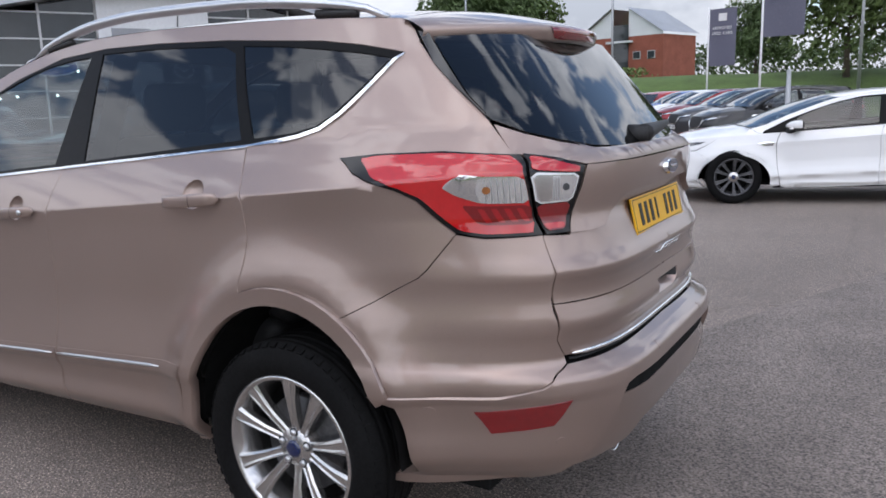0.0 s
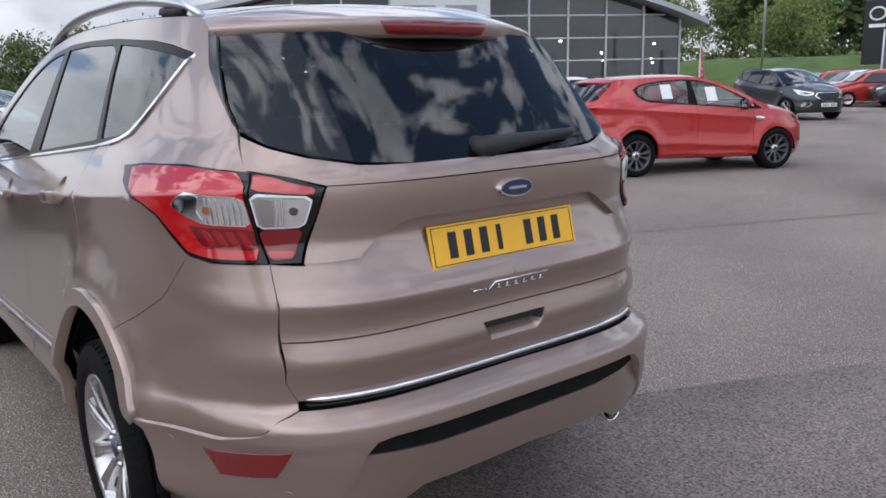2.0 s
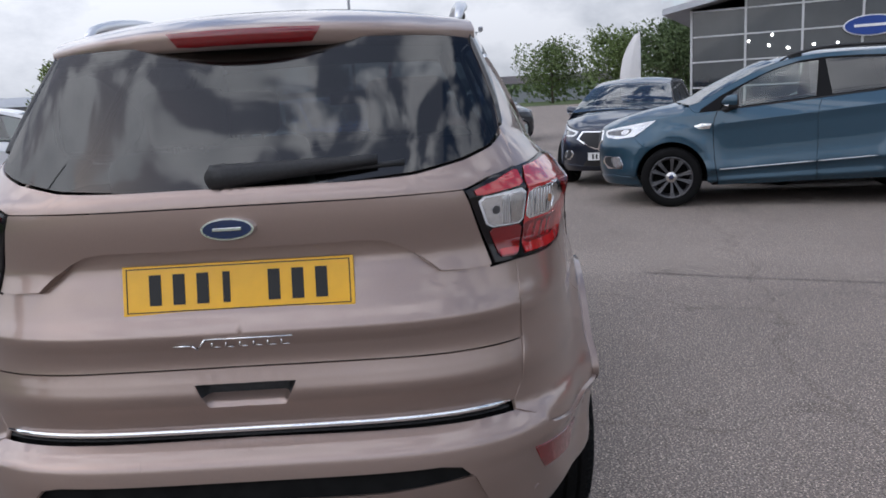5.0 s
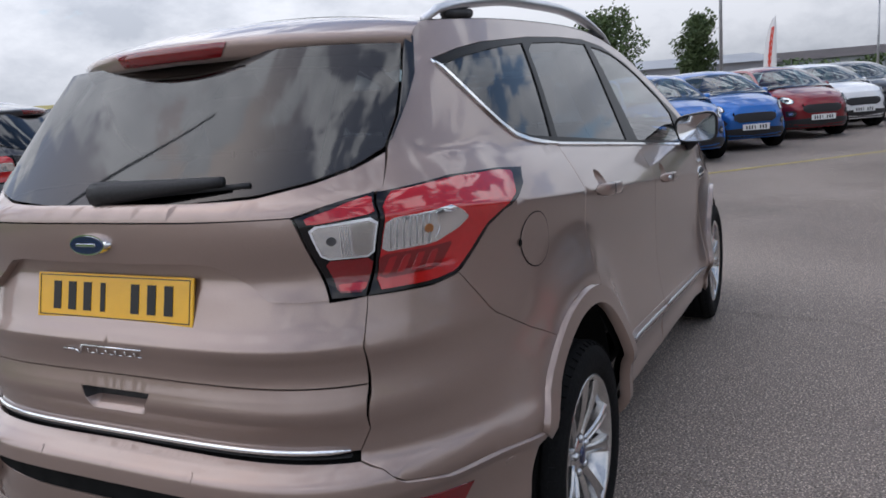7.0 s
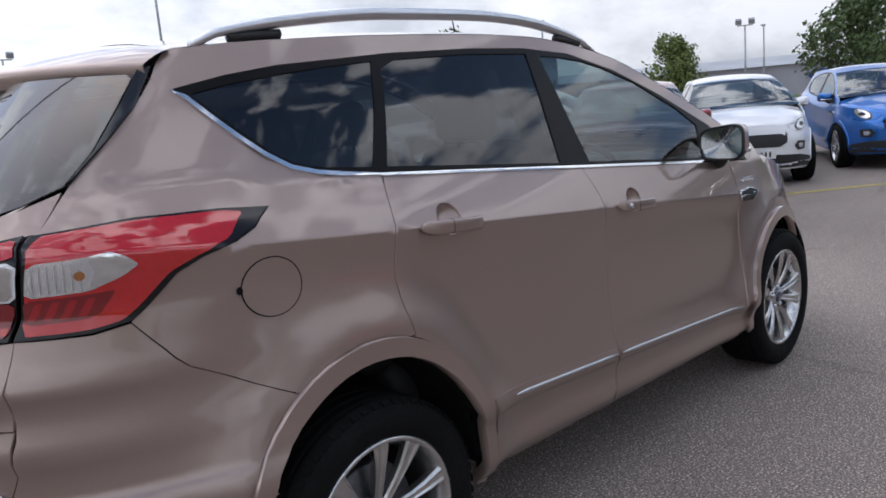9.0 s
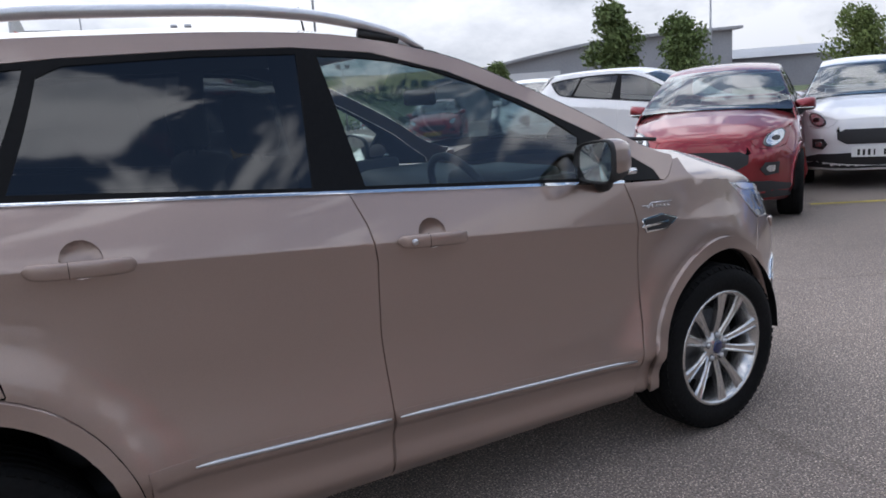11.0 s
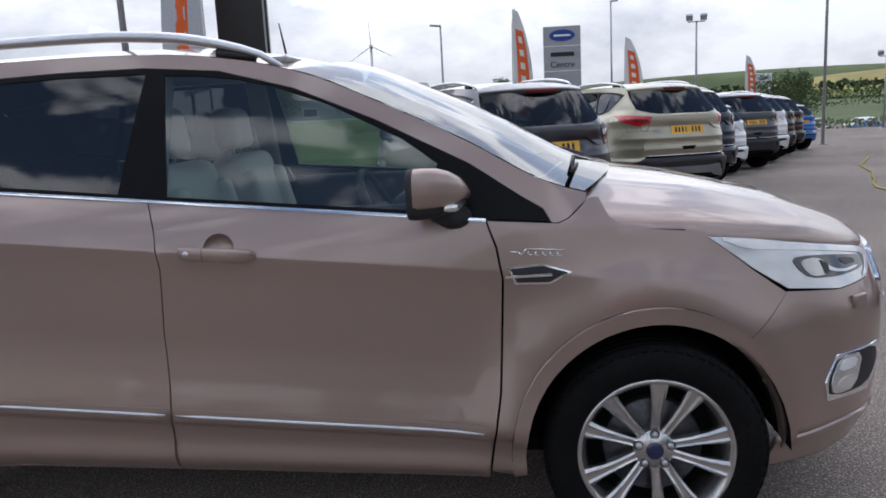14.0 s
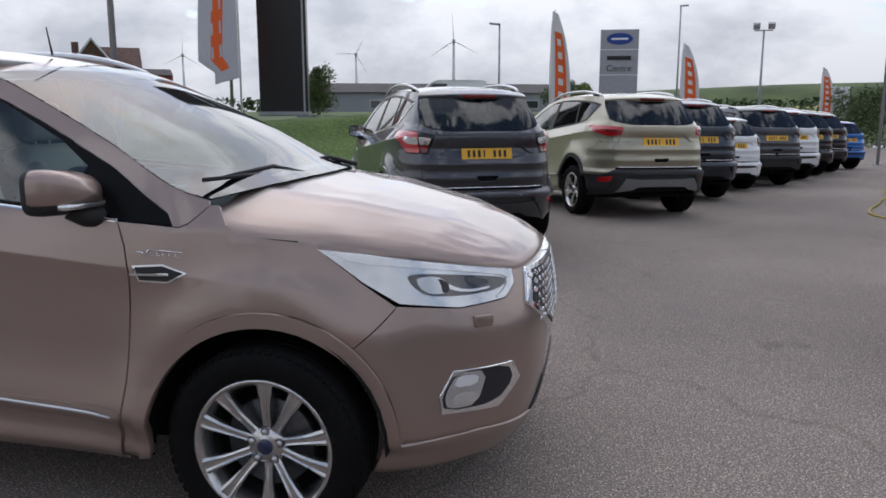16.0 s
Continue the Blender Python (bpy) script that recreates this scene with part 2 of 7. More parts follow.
def grid_part(name, rows, material_, parent, label="", closed=False, smooth=True):
    """A sheet through rows of points (an array: rows, columns, 3)."""
    rows = np.asarray(rows, float)
    a, b = rows.shape[:2]
    faces = []
    for i in range(a - 1):
        for j in range(b if closed else b - 1):
            k = (j + 1) % b
            faces.append((i * b + j, i * b + k, (i + 1) * b + k, (i + 1) * b + j))
    me = bpy.data.meshes.new(name)
    me.from_pydata([tuple(p) for p in rows.reshape(-1, 3)], [], faces)
    if smooth:
        me.polygons.foreach_set("use_smooth", [True] * len(faces))
    return finish(name, me, material_, parent, label)


def box_bm(sx, sy, sz, at=(0, 0, 0), bevel=0.0, turn=(0, 0, 0), segments=2):
    bm = bmesh.new()
    bmesh.ops.create_cube(bm, size=1, matrix=pose(*at, *turn) @ Matrix.Diagonal((sx, sy, sz, 1)))
    if bevel:
        bmesh.ops.bevel(bm, geom=bm.edges[:], offset=bevel, segments=segments, affect="EDGES", profile=.5)
    return bm


def tube_bm(path, radius, sides=10, bm=None, flat=1.0):
    """A tube along a path; radius may be a list."""
    bm = bm or bmesh.new()
    path = [Vector(p) for p in path]
    rings = []
    for i, p in enumerate(path):
        d = (path[min(i + 1, len(path) - 1)] - path[max(i - 1, 0)]).normalized()
        side = d.cross(Vector((0, 0, 1)))
        side = side.normalized() if side.length > 1e-4 else Vector((1, 0, 0))
        up = side.cross(d)
        r = radius[i] if isinstance(radius, (list, tuple)) else radius
        rings.append([bm.verts.new(p + side * math.cos(2 * math.pi * k / sides) * r + up * math.sin(2 * math.pi * k / sides) * r * flat) for k in range(sides)])
    for a, b in zip(rings, rings[1:]):
        for k in range(sides):
            bm.faces.new((a[k], a[(k + 1) % sides], b[(k + 1) % sides], b[k]))
    bm.faces.new(rings[0][::-1])
    bm.faces.new(rings[-1])
    bmesh.ops.recalc_face_normals(bm, faces=bm.faces)
    return bm


def lathe(name, profile, material_, parent, label="", sides=64):
    """Turns (radius, y) pairs about the y axis."""
    rows = [[(r * math.cos(2 * math.pi * k / sides), y, r * math.sin(2 * math.pi * k / sides)) for k in range(sides)] for r, y in profile]
    return grid_part(name, rows, material_, parent, label, closed=True)


def inside(poly, q):
    """Which of the points q lie in the polygon."""
    poly, q = np.asarray(poly), np.asarray(q)
    hit = np.zeros(len(q), bool)
    for a, b in zip(poly, np.roll(poly, -1, 0)):
        cross = (a[1] > q[:, 1]) != (b[1] > q[:, 1])
        with np.errstate(divide="ignore", invalid="ignore"):
            x = (b[0] - a[0]) * (q[:, 1] - a[1]) / (b[1] - a[1]) + a[0]
        hit ^= cross & (q[:, 0] < x)
    return hit


FORM = {"scale": (1, 1, 1)}      # the shape in hand: lengthwise, across and upright
RUN = 1.8                        # metres of skin per unit of s


def dense(poly, step):
    out = []
    for a, b in zip(poly, np.roll(poly, -1, 0)):
        k = max(1, int(np.ceil(np.linalg.norm(b - a) / step)))
        out += [a + (b - a) * i / k for i in range(k)]
    return np.array(out)


def skin_part(name, outline, material_, parent, label="", side=1, gap=.0013, lift=0.0, step=(.045, .03), rim=.014, holes=(), both=False, coarse=1.0, own=False, facing=None):
    """A panel cut from the skin along an outline in (s, z), with turned-in edges. side -1 is the right hand; both: one mesh for the two."""
    step = (step[0] * coarse, step[1] * coarse)
    poly = np.array([(RUN * s, z) for s, z in outline])
    area = np.sum(poly[:, 0] * np.roll(poly[:, 1], -1) - np.roll(poly[:, 0], -1) * poly[:, 1])
    if area < 0:
        poly = poly[::-1]
    ends = (-RUN, 2 * RUN)
    loops = []
    for k, loop in enumerate([poly] + [np.array([(RUN * s, z) for s, z in h]) for h in holes]):
        loop = dense(loop, step[0] * .8)
        d = np.roll(loop, -1, 0) - loop
        n = np.stack([-d[:, 1], d[:, 0]], 1) / (np.linalg.norm(d, axis=1)[:, None] + 1e-9)
        n = n + np.roll(n, 1, 0)
        n /= np.linalg.norm(n, axis=1)[:, None] + 1e-9
        at_end = (np.abs(loop[:, 0] - ends[0]) < 1e-4) | (np.abs(loop[:, 0] - ends[1]) < 1e-4)
        moved = loop + n * (gap if k == 0 else 0)
        moved[at_end, 0] = loop[at_end, 0]
        loops.append((moved, at_end))
    lo, hi = poly.min(0), poly.max(0)
    gx, gz = np.meshgrid(np.arange(lo[0], hi[0], step[0]) + step[0] * .37, np.arange(lo[1], hi[1], step[1]) + step[1] * .41)
    q = np.stack([gx.ravel(), gz.ravel()], 1)
    keep = inside(loops[0][0], q)
    for loop, _ in loops[1:]:
        keep &= ~inside(loop, q)
    q = q[keep]
    # rows of points along the crease, so that it stays crisp
    sx = np.linspace(-.55, 1.34, max(8, int(1.9 * RUN / step[0])))
    px = body(sx, 1.05)[:, 0]
    rows_ = np.concatenate([np.stack([RUN * sx, crease(px) + d], 1) for d in (-.022, -.009, -.003, .003, .009, .022)])
    rows_ = rows_[inside(loops[0][0], rows_)]
    for loop, _ in loops[1:]:
        rows_ = rows_[~inside(loop, rows_)]
    if len(rows_) and len(q):
        near = np.interp(q[:, 0], RUN * sx, crease(px))
        q = q[(np.abs(q[:, 1] - near) > .034) | (q[:, 0] < RUN * sx[0]) | (q[:, 0] > RUN * sx[-1])]
        q = np.concatenate([q, rows_])
    rimpts = np.concatenate([l for l, _ in loops])
    if len(q):
        far = np.min(np.linalg.norm((q[:, None, :] - rimpts[None]) / step, axis=2), axis=1)
        q = q[far > .22]
    verts = np.concatenate([rimpts, q])
    edges, start = [], 0
    for loop, _ in loops:
        edges += [(start + i, start + (i + 1) % len(loop)) for i in range(len(loop))]
        start += len(loop)
    vs, _, fs, _, _, _ = delaunay_2d_cdt([Vector(v) for v in verts], edges, [], 0, 1e-6)
    vs = np.array([(v.x, v.y) for v in vs])
    fs = np.array([f for f in fs if len(f) == 3])
    mid = vs[fs].mean(1)
    ok = inside(loops[0][0], mid)
    for loop, _ in loops[1:]:
        ok &= ~inside(loop, mid)
    fs = fs[ok]
    p = body(vs[:, 0] / RUN, vs[:, 1])
    h = 2e-3
    ds = body(np.minimum(vs[:, 0] / RUN + h, 2), vs[:, 1]) - body(np.maximum(vs[:, 0] / RUN - h, -1), vs[:, 1])
    dz = body(vs[:, 0] / RUN, vs[:, 1] + h) - body(vs[:, 0] / RUN, vs[:, 1] - h)
    nor = np.cross(dz, ds)
    nor /= np.linalg.norm(nor, axis=1)[:, None] + 1e-12
    if facing:
        nor = facing(p)
        nor /= np.linalg.norm(nor, axis=1)[:, None]
    rise = lift(p) if callable(lift) else lift
    p = p + nor * np.asarray(rise).reshape(-1, 1)
    # turned-in edges
    e = np.sort(np.concatenate([fs[:, [0, 1]], fs[:, [1, 2]], fs[:, [2, 0]]]), 1)
    uniq, count = np.unique(e, axis=0, return_counts=True)
    free = {tuple(v) for v in uniq[count == 1]}
    rim_faces, rim_p, rim_n, index = [], [], [], {}
    outward = np.zeros_like(p)
    for f in fs:
        for a, b, c in ((f[0], f[1], f[2]), (f[1], f[2], f[0]), (f[2], f[0], f[1])):
            if (min(a, b), max(a, b)) in free:
                along = (p[b] - p[a]) / (np.linalg.norm(p[b] - p[a]) + 1e-12)
                out_ = (p[a] + p[b]) / 2 - p[c]
                out_ = out_ - along * out_.dot(along)
                out_ = out_ / (np.linalg.norm(out_) + 1e-12)
                outward[a] += out_
                outward[b] += out_
    outward = outward / (np.linalg.norm(outward, axis=1)[:, None] + 1e-12)

    def edge_vert(i, deep):
        if (i, deep) not in index:
            index[i, deep] = len(p) + len(rim_p)
            rim_p.append(p[i] - nor[i] * (rim if deep else 0))
            rim_n.append(outward[i] * (.93 if deep else .75) + nor[i] * (.12 if deep else .6))
        return index[i, deep]

    if rim:
        for f in fs:
            for a, b in ((f[0], f[1]), (f[1], f[2]), (f[2], f[0])):
                if (min(a, b), max(a, b)) in free:
                    x = (vs[a, 0] + vs[b, 0]) / 2
                    if abs(x - ends[0]) < 1e-3 or abs(x - ends[1]) < 1e-3:
                        continue
                    rim_faces.append((edge_vert(a, 0), edge_vert(a, 1), edge_vert(b, 1), edge_vert(b, 0)))
    if rim_p:
        p, nor = np.concatenate([p, rim_p]), np.concatenate([nor, rim_n])
    faces = [tuple(int(i) for i in f) for f in fs] + rim_faces
    scale = np.array(FORM["scale"])
    all_p, all_n, all_f = [], [], []
    for sgn in ((1, -1) if both else (side,)):
        off = sum(len(a) for a in all_p)
        flip = np.array([1, sgn, 1])
        all_p.append(p * flip * scale)
        all_n.append(nor * flip / scale)
        # an outline runs the other way round on the left hand
        all_f += [tuple(off + i for i in (f[::-1] if sgn > 0 else f)) for f in faces]
    p, nor = np.concatenate(all_p), np.concatenate(all_n)
    nor /= np.linalg.norm(nor, axis=1)[:, None]
    me = bpy.data.meshes.new(name)
    me.from_pydata([tuple(v) for v in p], [], all_f)
    me.polygons.foreach_set("use_smooth", [True] * len(all_f))
    if not own:
        me.normals_split_custom_set_from_vertices([tuple(v) for v in nor])
    return finish(name, me, material_, parent, label)


def side_line(points):
    return [from_side(x, z) for x, z in points]


def arch(cx, cz, rx, rz, a0, a1, k=14):
    """Points of an arch seen from the side, from a0 to a1 degrees (0 ahead, 90 up)."""
    return [(cx + rx * math.cos(radians(a0 + (a1 - a0) * i / k)), cz + rz * math.sin(radians(a0 + (a1 - a0) * i / k))) for i in range(k + 1)]


# ---- wheels ----
def wheel(parent, at, side, radius=.346, spokes=10, dark=False, fine=True, metal=None):
    """A wheel at a hub, its face outwards: tyre, rim, spokes, nuts, cap."""
    sides = 72 if fine else 36
    hub = new("wheel")
    hub.parent = parent
    hub.matrix_basis = pose(*at, 0, 0, 0 if side < 0 else 180)      # the face looks to -y
    R, rr = radius, radius * .69
    w = .118
    profile = [(rr - .004, .10), (rr + .012, .112), (rr + .03, w), (R - .05, w + .002), (R - .022, w - .006), (R - .006, w - .026)]
    tread = []
    for y in (.062, .022, -.022, -.062):
        tread += [(R, y + .010), (R, y + .006), (R - .008, y + .005), (R - .008, y - .005), (R, y - .006), (R, y - .010)]
    profile += [(R, .085)] + tread + [(R, -.085)] + [(r, -y) for r, y in profile[::-1]]
    lathe("tyre", [(r, y) for r, y in profile], TYRE, hub, sides=sides)
    if fine:
        bm = bmesh.new()
        for k in range(60):
            for s in (-1, 1):
                a = 2 * math.pi * (k + (.5 if s > 0 else 0)) / 60
                m = Matrix.Rotation(-a, 4, "Y") @ pose(R - .0105, s * .097, 0, 0, 0, s * 28) @ Matrix.Diagonal((.010, .020, .020, 1))
                bmesh.ops.create_cube(bm, size=1, matrix=m)
        tagged(part("tread", bm, TYRE, hub, smooth=False), kind="stuff")
    lathe("rim", [(rr + .004, -.100), (rr + .006, -.108), (rr - .006, -.110), (rr - .012, -.100), (rr - .022, -.088), (rr - .035, -.02), (rr - .04, .09), (rr - .01, .10)], metal or ALLOY, hub, sides=sides)
    if fine:
      lathe("brake_disc", [(.02, -.03), (.15, -.03), (.155, -.025), (.155, 0)], ALLOY_DARK, hub, sides=40)
    lathe("rim_pocket", [(.03, .0), (rr - .04, .02), (rr - .03, .05)], DARK, hub, sides=40)
    face = metal or ALLOY
    widen = 1 if spokes == 10 else 1.7
    for k in range(spokes):
        bm = bmesh.new()
        rows = []
        for i, (r, half, y, thick) in enumerate(((.045, .017, -.073, .03), (.075, .015, -.078, .03), (.12, .0155, -.089, .03), (.17, .020, -.098, .028), (rr - .012, .029, -.104, .026))):
            ring = []
            for a, b in ((-1.0, thick), (-1.0, .006), (-.62, 0), (-.3, .0035), (.3, .0035), (.62, 0), (1.0, .006), (1.0, thick)):
                ring.append(bm.verts.new((r, y + b, a * half * widen)))
            rows.append(ring)
        for p, q in zip(rows, rows[1:]):
            for j in range(7):
                bm.faces.new((p[j], p[j + 1], q[j + 1], q[j]))
        bm.faces.new(rows[0][::-1])
        turn = 360 * k / spokes + (3 if k % 2 else -3) * (1 if spokes == 10 else 0)
        bm.transform(Matrix.Rotation(radians(turn + 90), 4, "Y"))
        bmesh.ops.recalc_face_normals(bm, faces=bm.faces)
        part("spoke", bm, face, hub, smooth=False)
    lathe("hub_boss", [(.0, -.082), (.028, -.082), (.034, -.078), (.058, -.076), (.066, -.066), (.07, -.03)], ALLOY, hub, sides=40)
    lathe("centre_cap", [(.0, -.089), (.022, -.089), (.027, -.086), (.029, -.08)], BLUE_ENAMEL if not dark else CABIN, hub, sides=32)
    if fine:
        for k in range(5):
            a = radians(72 * k + 18)
            nut = lathe("wheel_nut", [(.0, -.086), (.007, -.086), (.010, -.083), (.011, -.068)], SATIN, hub, sides=8)
            nut.location = (.052 * math.cos(a), 0, .052 * math.sin(a))
            seat = lathe("nut_well", [(.011, -.0775), (.0155, -.0775)], ALLOY_DARK, hub, sides=20)
            seat.location = nut.location
    return hub


# ---- number plate, with plain bars for its characters ----
def number_plate(parent, m, material_, wide=.52, high=.111, fine=False):
    """A plate whose face looks along its own -y."""
    plate = part("number_plate", box_bm(wide, .006, high, bevel=.002), material_, parent, smooth=False)
    plate.matrix_basis = m
    for dx, dz, w, h in ((0, high * .44, wide * .965, .0022), (0, -high * .44, wide * .965, .0022), (wide * .481, 0, .0022, high * .88), (-wide * .481, 0, .0022, high * .88)):
        if wide > .5 and material_ is YELLOW and fine:
            part("border_line", box_bm(w, .001, h, at=(dx, -.0034, dz)), INK, plate, smooth=False)
    n = 8
    pitch = wide * .82 / n
    for k in range(n):
        if k == 4:
            continue
        c = part("bar", box_bm(pitch * (.5 if k != 3 else .3), .002, high * .62, at=(-wide * .41 + pitch * (k + .5), -.0035, 0)), INK, plate, smooth=False)
    return plate


def oval_badge(parent, m, wide=.125, high=.052):
    ring = bmesh.new()
    bmesh.ops.create_cone(ring, cap_ends=True, segments=40, radius1=.5, radius2=.46, depth=1, matrix=Matrix.Rotation(radians(90), 4, "X"))
    ring.transform(Matrix.Diagonal((wide, .014, high, 1)))
    b = part("badge", ring, CHROME, parent, "oval chrome-rimmed blue badge", smooth=False)
    b.matrix_basis = m
    bm = bmesh.new()
    bmesh.ops.create_cone(bm, cap_ends=True, segments=40, radius1=.5, radius2=.49, depth=1, matrix=Matrix.Rotation(radians(90), 4, "X"))
    bm.transform(Matrix.Diagonal((wide * .86, .018, high * .80, 1)))
    part("badge_field", bm, BLUE_ENAMEL, b, smooth=False)
    part("badge_mark", box_bm(wide * .5, .003, high * .14, at=(0, -.010, 0), bevel=.001), CHROME, b, smooth=False)
    return b


# ---- the sport-utility car ----
ARCH_R, ARCH_F = (0, .36, .43, .505), (2.69, .34, .445, .47)
WELL_R, WELL_F = (0, .36, .388, .452), (2.69, .34, .402, .42)
DLO_TOP = [(-.292, 1.532), (-.15, 1.560), (0, 1.580), (.4, 1.607), (.75, 1.618), (1.05, 1.618), (1.31, 1.595), (1.57, 1.525), (1.84, 1.412), (2.14, 1.262), (2.365, 1.118)]
DLO_TAIL = [(-.27, 1.508), (-.235, 1.465), (-.185, 1.41), (-.13, 1.358), (-.07, 1.318), (0, 1.297), (.08, 1.283), (.20, 1.270)]
LAMP_OUT = [(-.448, 1.040), (-.425, 1.085), (-.403, 1.128), (-.375, 1.155), (-.338, 1.176), (-.312, 1.198), (-.290, 1.236), (-.35, 1.248), (-.44, 1.254), (-.542, 1.240), (-.564, 1.027), (-.483, 1.027)]
LAMP_IN = [(-.545, 1.238), (-.60, 1.223), (-.648, 1.203), (-.607, 1.028), (-.567, 1.027)]
HATCH_TOP = [(.02, 1.470), (.12, 1.530), (.30, 1.575), (.55, 1.602), (.75, 1.618), (1.05, 1.618), (1.31, 1.595), (1.57, 1.525), (1.84, 1.412), (2.14, 1.262), (2.365, 1.118)]
HATCH_TAIL = [(.03, 1.452), (.05, 1.405), (.09, 1.355), (.14, 1.318), (.20, 1.290), (.27, 1.268)]
GATE_EDGE = [(-.444, 1.600), (-.446, 1.56), (-.458, 1.49), (-.48, 1.42), (-.504, 1.336), (-.534, 1.25)]
HEAD = [(1.333, 1.008), (1.40, .992), (1.471, .966), (1.58, .930), (1.685, .898), (1.672, .85), (1.628, .812), (1.524, .800), (1.43, .824), (1.382, .899)]


def soften(poly, cut=.12):
    """The outline with its corners cut."""
    return [(a[0] * (1 - f) + b[0] * f, a[1] * (1 - f) + b[1] * f) for a, b in zip(poly, poly[1:] + poly[:1]) for f in (cut, 1 - cut)]


def inset(poly, d):
    """The outline drawn in by d metres."""
    p = np.array([(RUN * s, z) for s, z in poly])
    if np.sum(p[:, 0] * np.roll(p[:, 1], -1) - np.roll(p[:, 0], -1) * p[:, 1]) < 0:
        p = p[::-1]
    e1, e0 = np.roll(p, -1, 0) - p, p - np.roll(p, 1, 0)
    n = [np.stack([-e[:, 1], e[:, 0]], 1) / np.linalg.norm(e, axis=1)[:, None] for e in (e1, e0)]
    m = n[0] + n[1]
    m /= np.maximum((m * m).sum(1)[:, None] / 2, .5)
    p = p + m * d
    return [(a / RUN, b) for a, b in p]


def suv(label, coat, plates, fine=True, coarse=1.0, roof_bars=SATIN, trim=None, dark_skirt=None, wheel_spokes=0, glass=None, scale=(1, 1, 1), facelift=True, rail=True, height_of_wheels=.346, rims=None, skid=None, body_style="suv", face="hexagon", strips=True):
    """body_style: suv, or hatch with two side windows and a broad rear pillar; face: hexagon, round (oval lamps over a low wide grille) or slim (narrow dark lamps)."""
    car = new("car")
    tagged(car, label, "car")
    FORM["scale"] = scale
    skirt = dark_skirt or coat
    wheel_spokes = wheel_spokes or (10 if fine else 5)
    glass = glass or TINTED
    trim = trim or (CHROME if fine else BLACK_TRIM)

    def P(name, outline, mat, label="", **k):
        k.setdefault("coarse", coarse)
        return skin_part(name, outline, mat, car, label, **k)

    dlo_tail, dlo_top = (DLO_TAIL, DLO_TOP) if body_style == "suv" else (HATCH_TAIL, HATCH_TOP)
    gate_side = [(-.564, 1.027), (-.563, .925), (-.562, .82), (-.572, .74), (-.592, .690)]
    LS = dict(step=(.014, .014)) if fine else dict(coarse=coarse)
    sides = (1, -1)
    # tail
    glass_low = [(-.509, 1.332), (-.56, 1.298), (-.62, 1.274), (-.703, 1.252), (-.82, 1.240), (-1, 1.236)]
    P("rear_window", [(-.468, 1.572), (-.478, 1.49), (-.49, 1.40)] + glass_low + [(-1, 1.578), (-.7, 1.578)], glass, "dark tinted rear window", both=True, rim=.004, lift=.002, facing=lambda p: np.stack([np.full(len(p), -.775), .12 * p[:, 1] + 1.1 * p[:, 1] ** 3, .63 + .25 * (p[:, 2] - 1.4)], 1))
    for s in sides:
        if fine:
          P("quarter_glass_trim", [(-.448, 1.585), (-.466, 1.578), (-.476, 1.49), (-.488, 1.40), (-.507, 1.333), (-.500, 1.345), (-.476, 1.42), (-.456, 1.49)], BLACK_GLOSS, "gloss black pillar blade", side=s, lift=.012, rim=.012)
    band = [(-.534, 1.246), (-.512, 1.322)] + [(a, b - .004) for a, b in glass_low[1:]] + [(-1, 1.205), (-.80, 1.2045), (-.650, 1.205), (-.60, 1.226)]
    P("tailgate_band", band, coat, both=True, gap=.0005, step=(.045, .012), lift=lambda p: .048 * np.clip((1.245 - p[:, 2]) / .04, 0, 1) * np.clip(1 - (np.abs(p[:, 1]) / .62) ** 2, 0, 1))
    lift_g = lambda p: .0015 + (.032 + .018 * np.clip((p[:, 2] - 1.05) / .15, 0, 1)) * np.clip(1 - (np.abs(p[:, 1]) / .62) ** 2, 0, 1)
    garnish = [(-.650, 1.203), (-.80, 1.2025), (-1, 1.203), (-1, 1.121), (-.80, 1.120)] + [from_end(y, z) for y, z in ((.33, 1.114), (.37, 1.094), (.41, 1.062), (.452, 1.028), (.52, 1.024))] + [(-.610, 1.026)]
    P("tailgate_garnish", garnish, coat, both=True, gap=.0005, lift=lift_g, rim=.045, step=(.045, .012), own=fine)
    grip = [from_end(.112, .808), from_end(.086, .757), (-1, .757), (-1, .808)]
    P("tailgate", [(-.610, 1.022), (-.650, 1.20), (-.8, 1.20), (-1, 1.20), (-1, .847), (-.80, .846), (-.565, .840)] + gate_side[:3][::-1][1:], coat, both=True, step=(.045, .009))
    low = [(-.565, .8388), (-.80, .8448), (-1, .8458), (-1, .810), from_end(.114, .810), from_end(.087, .756), (-1, .756), (-1, .690), (-.80, .690)] + gate_side[3:][::-1]
    P("tailgate_lower", low, coat, both=True, step=(.045, .009))
    if fine:
      rows = []
      for z in np.linspace(.755, .812, 10):
          w = .088 + .028 * (z - .755) / .055
          deep = .036 * min(1, max(0, (z - .757) / .022))
          rows.append([(float(body(*from_end(abs(y), z))[0]) + .001 + deep * min(1, (1 - abs(y) / w) * 9), y, z) for y in np.linspace(-w, w, 25)])
      grid_part("grip_recess", np.array(rows)[:5, ::-1], coat, car)
      # the recess's upper rows are coloured black in place of its shade
      grid_part("grip_shade", np.array(rows)[4:, ::-1], BLACK_TRIM, car, "black upper grip recess, painted as shade")
    line = [body(*from_end(abs(y), .695)) * (1, np.sign(y) or 1, 1) for y in np.linspace(.60, -.60, 31)]
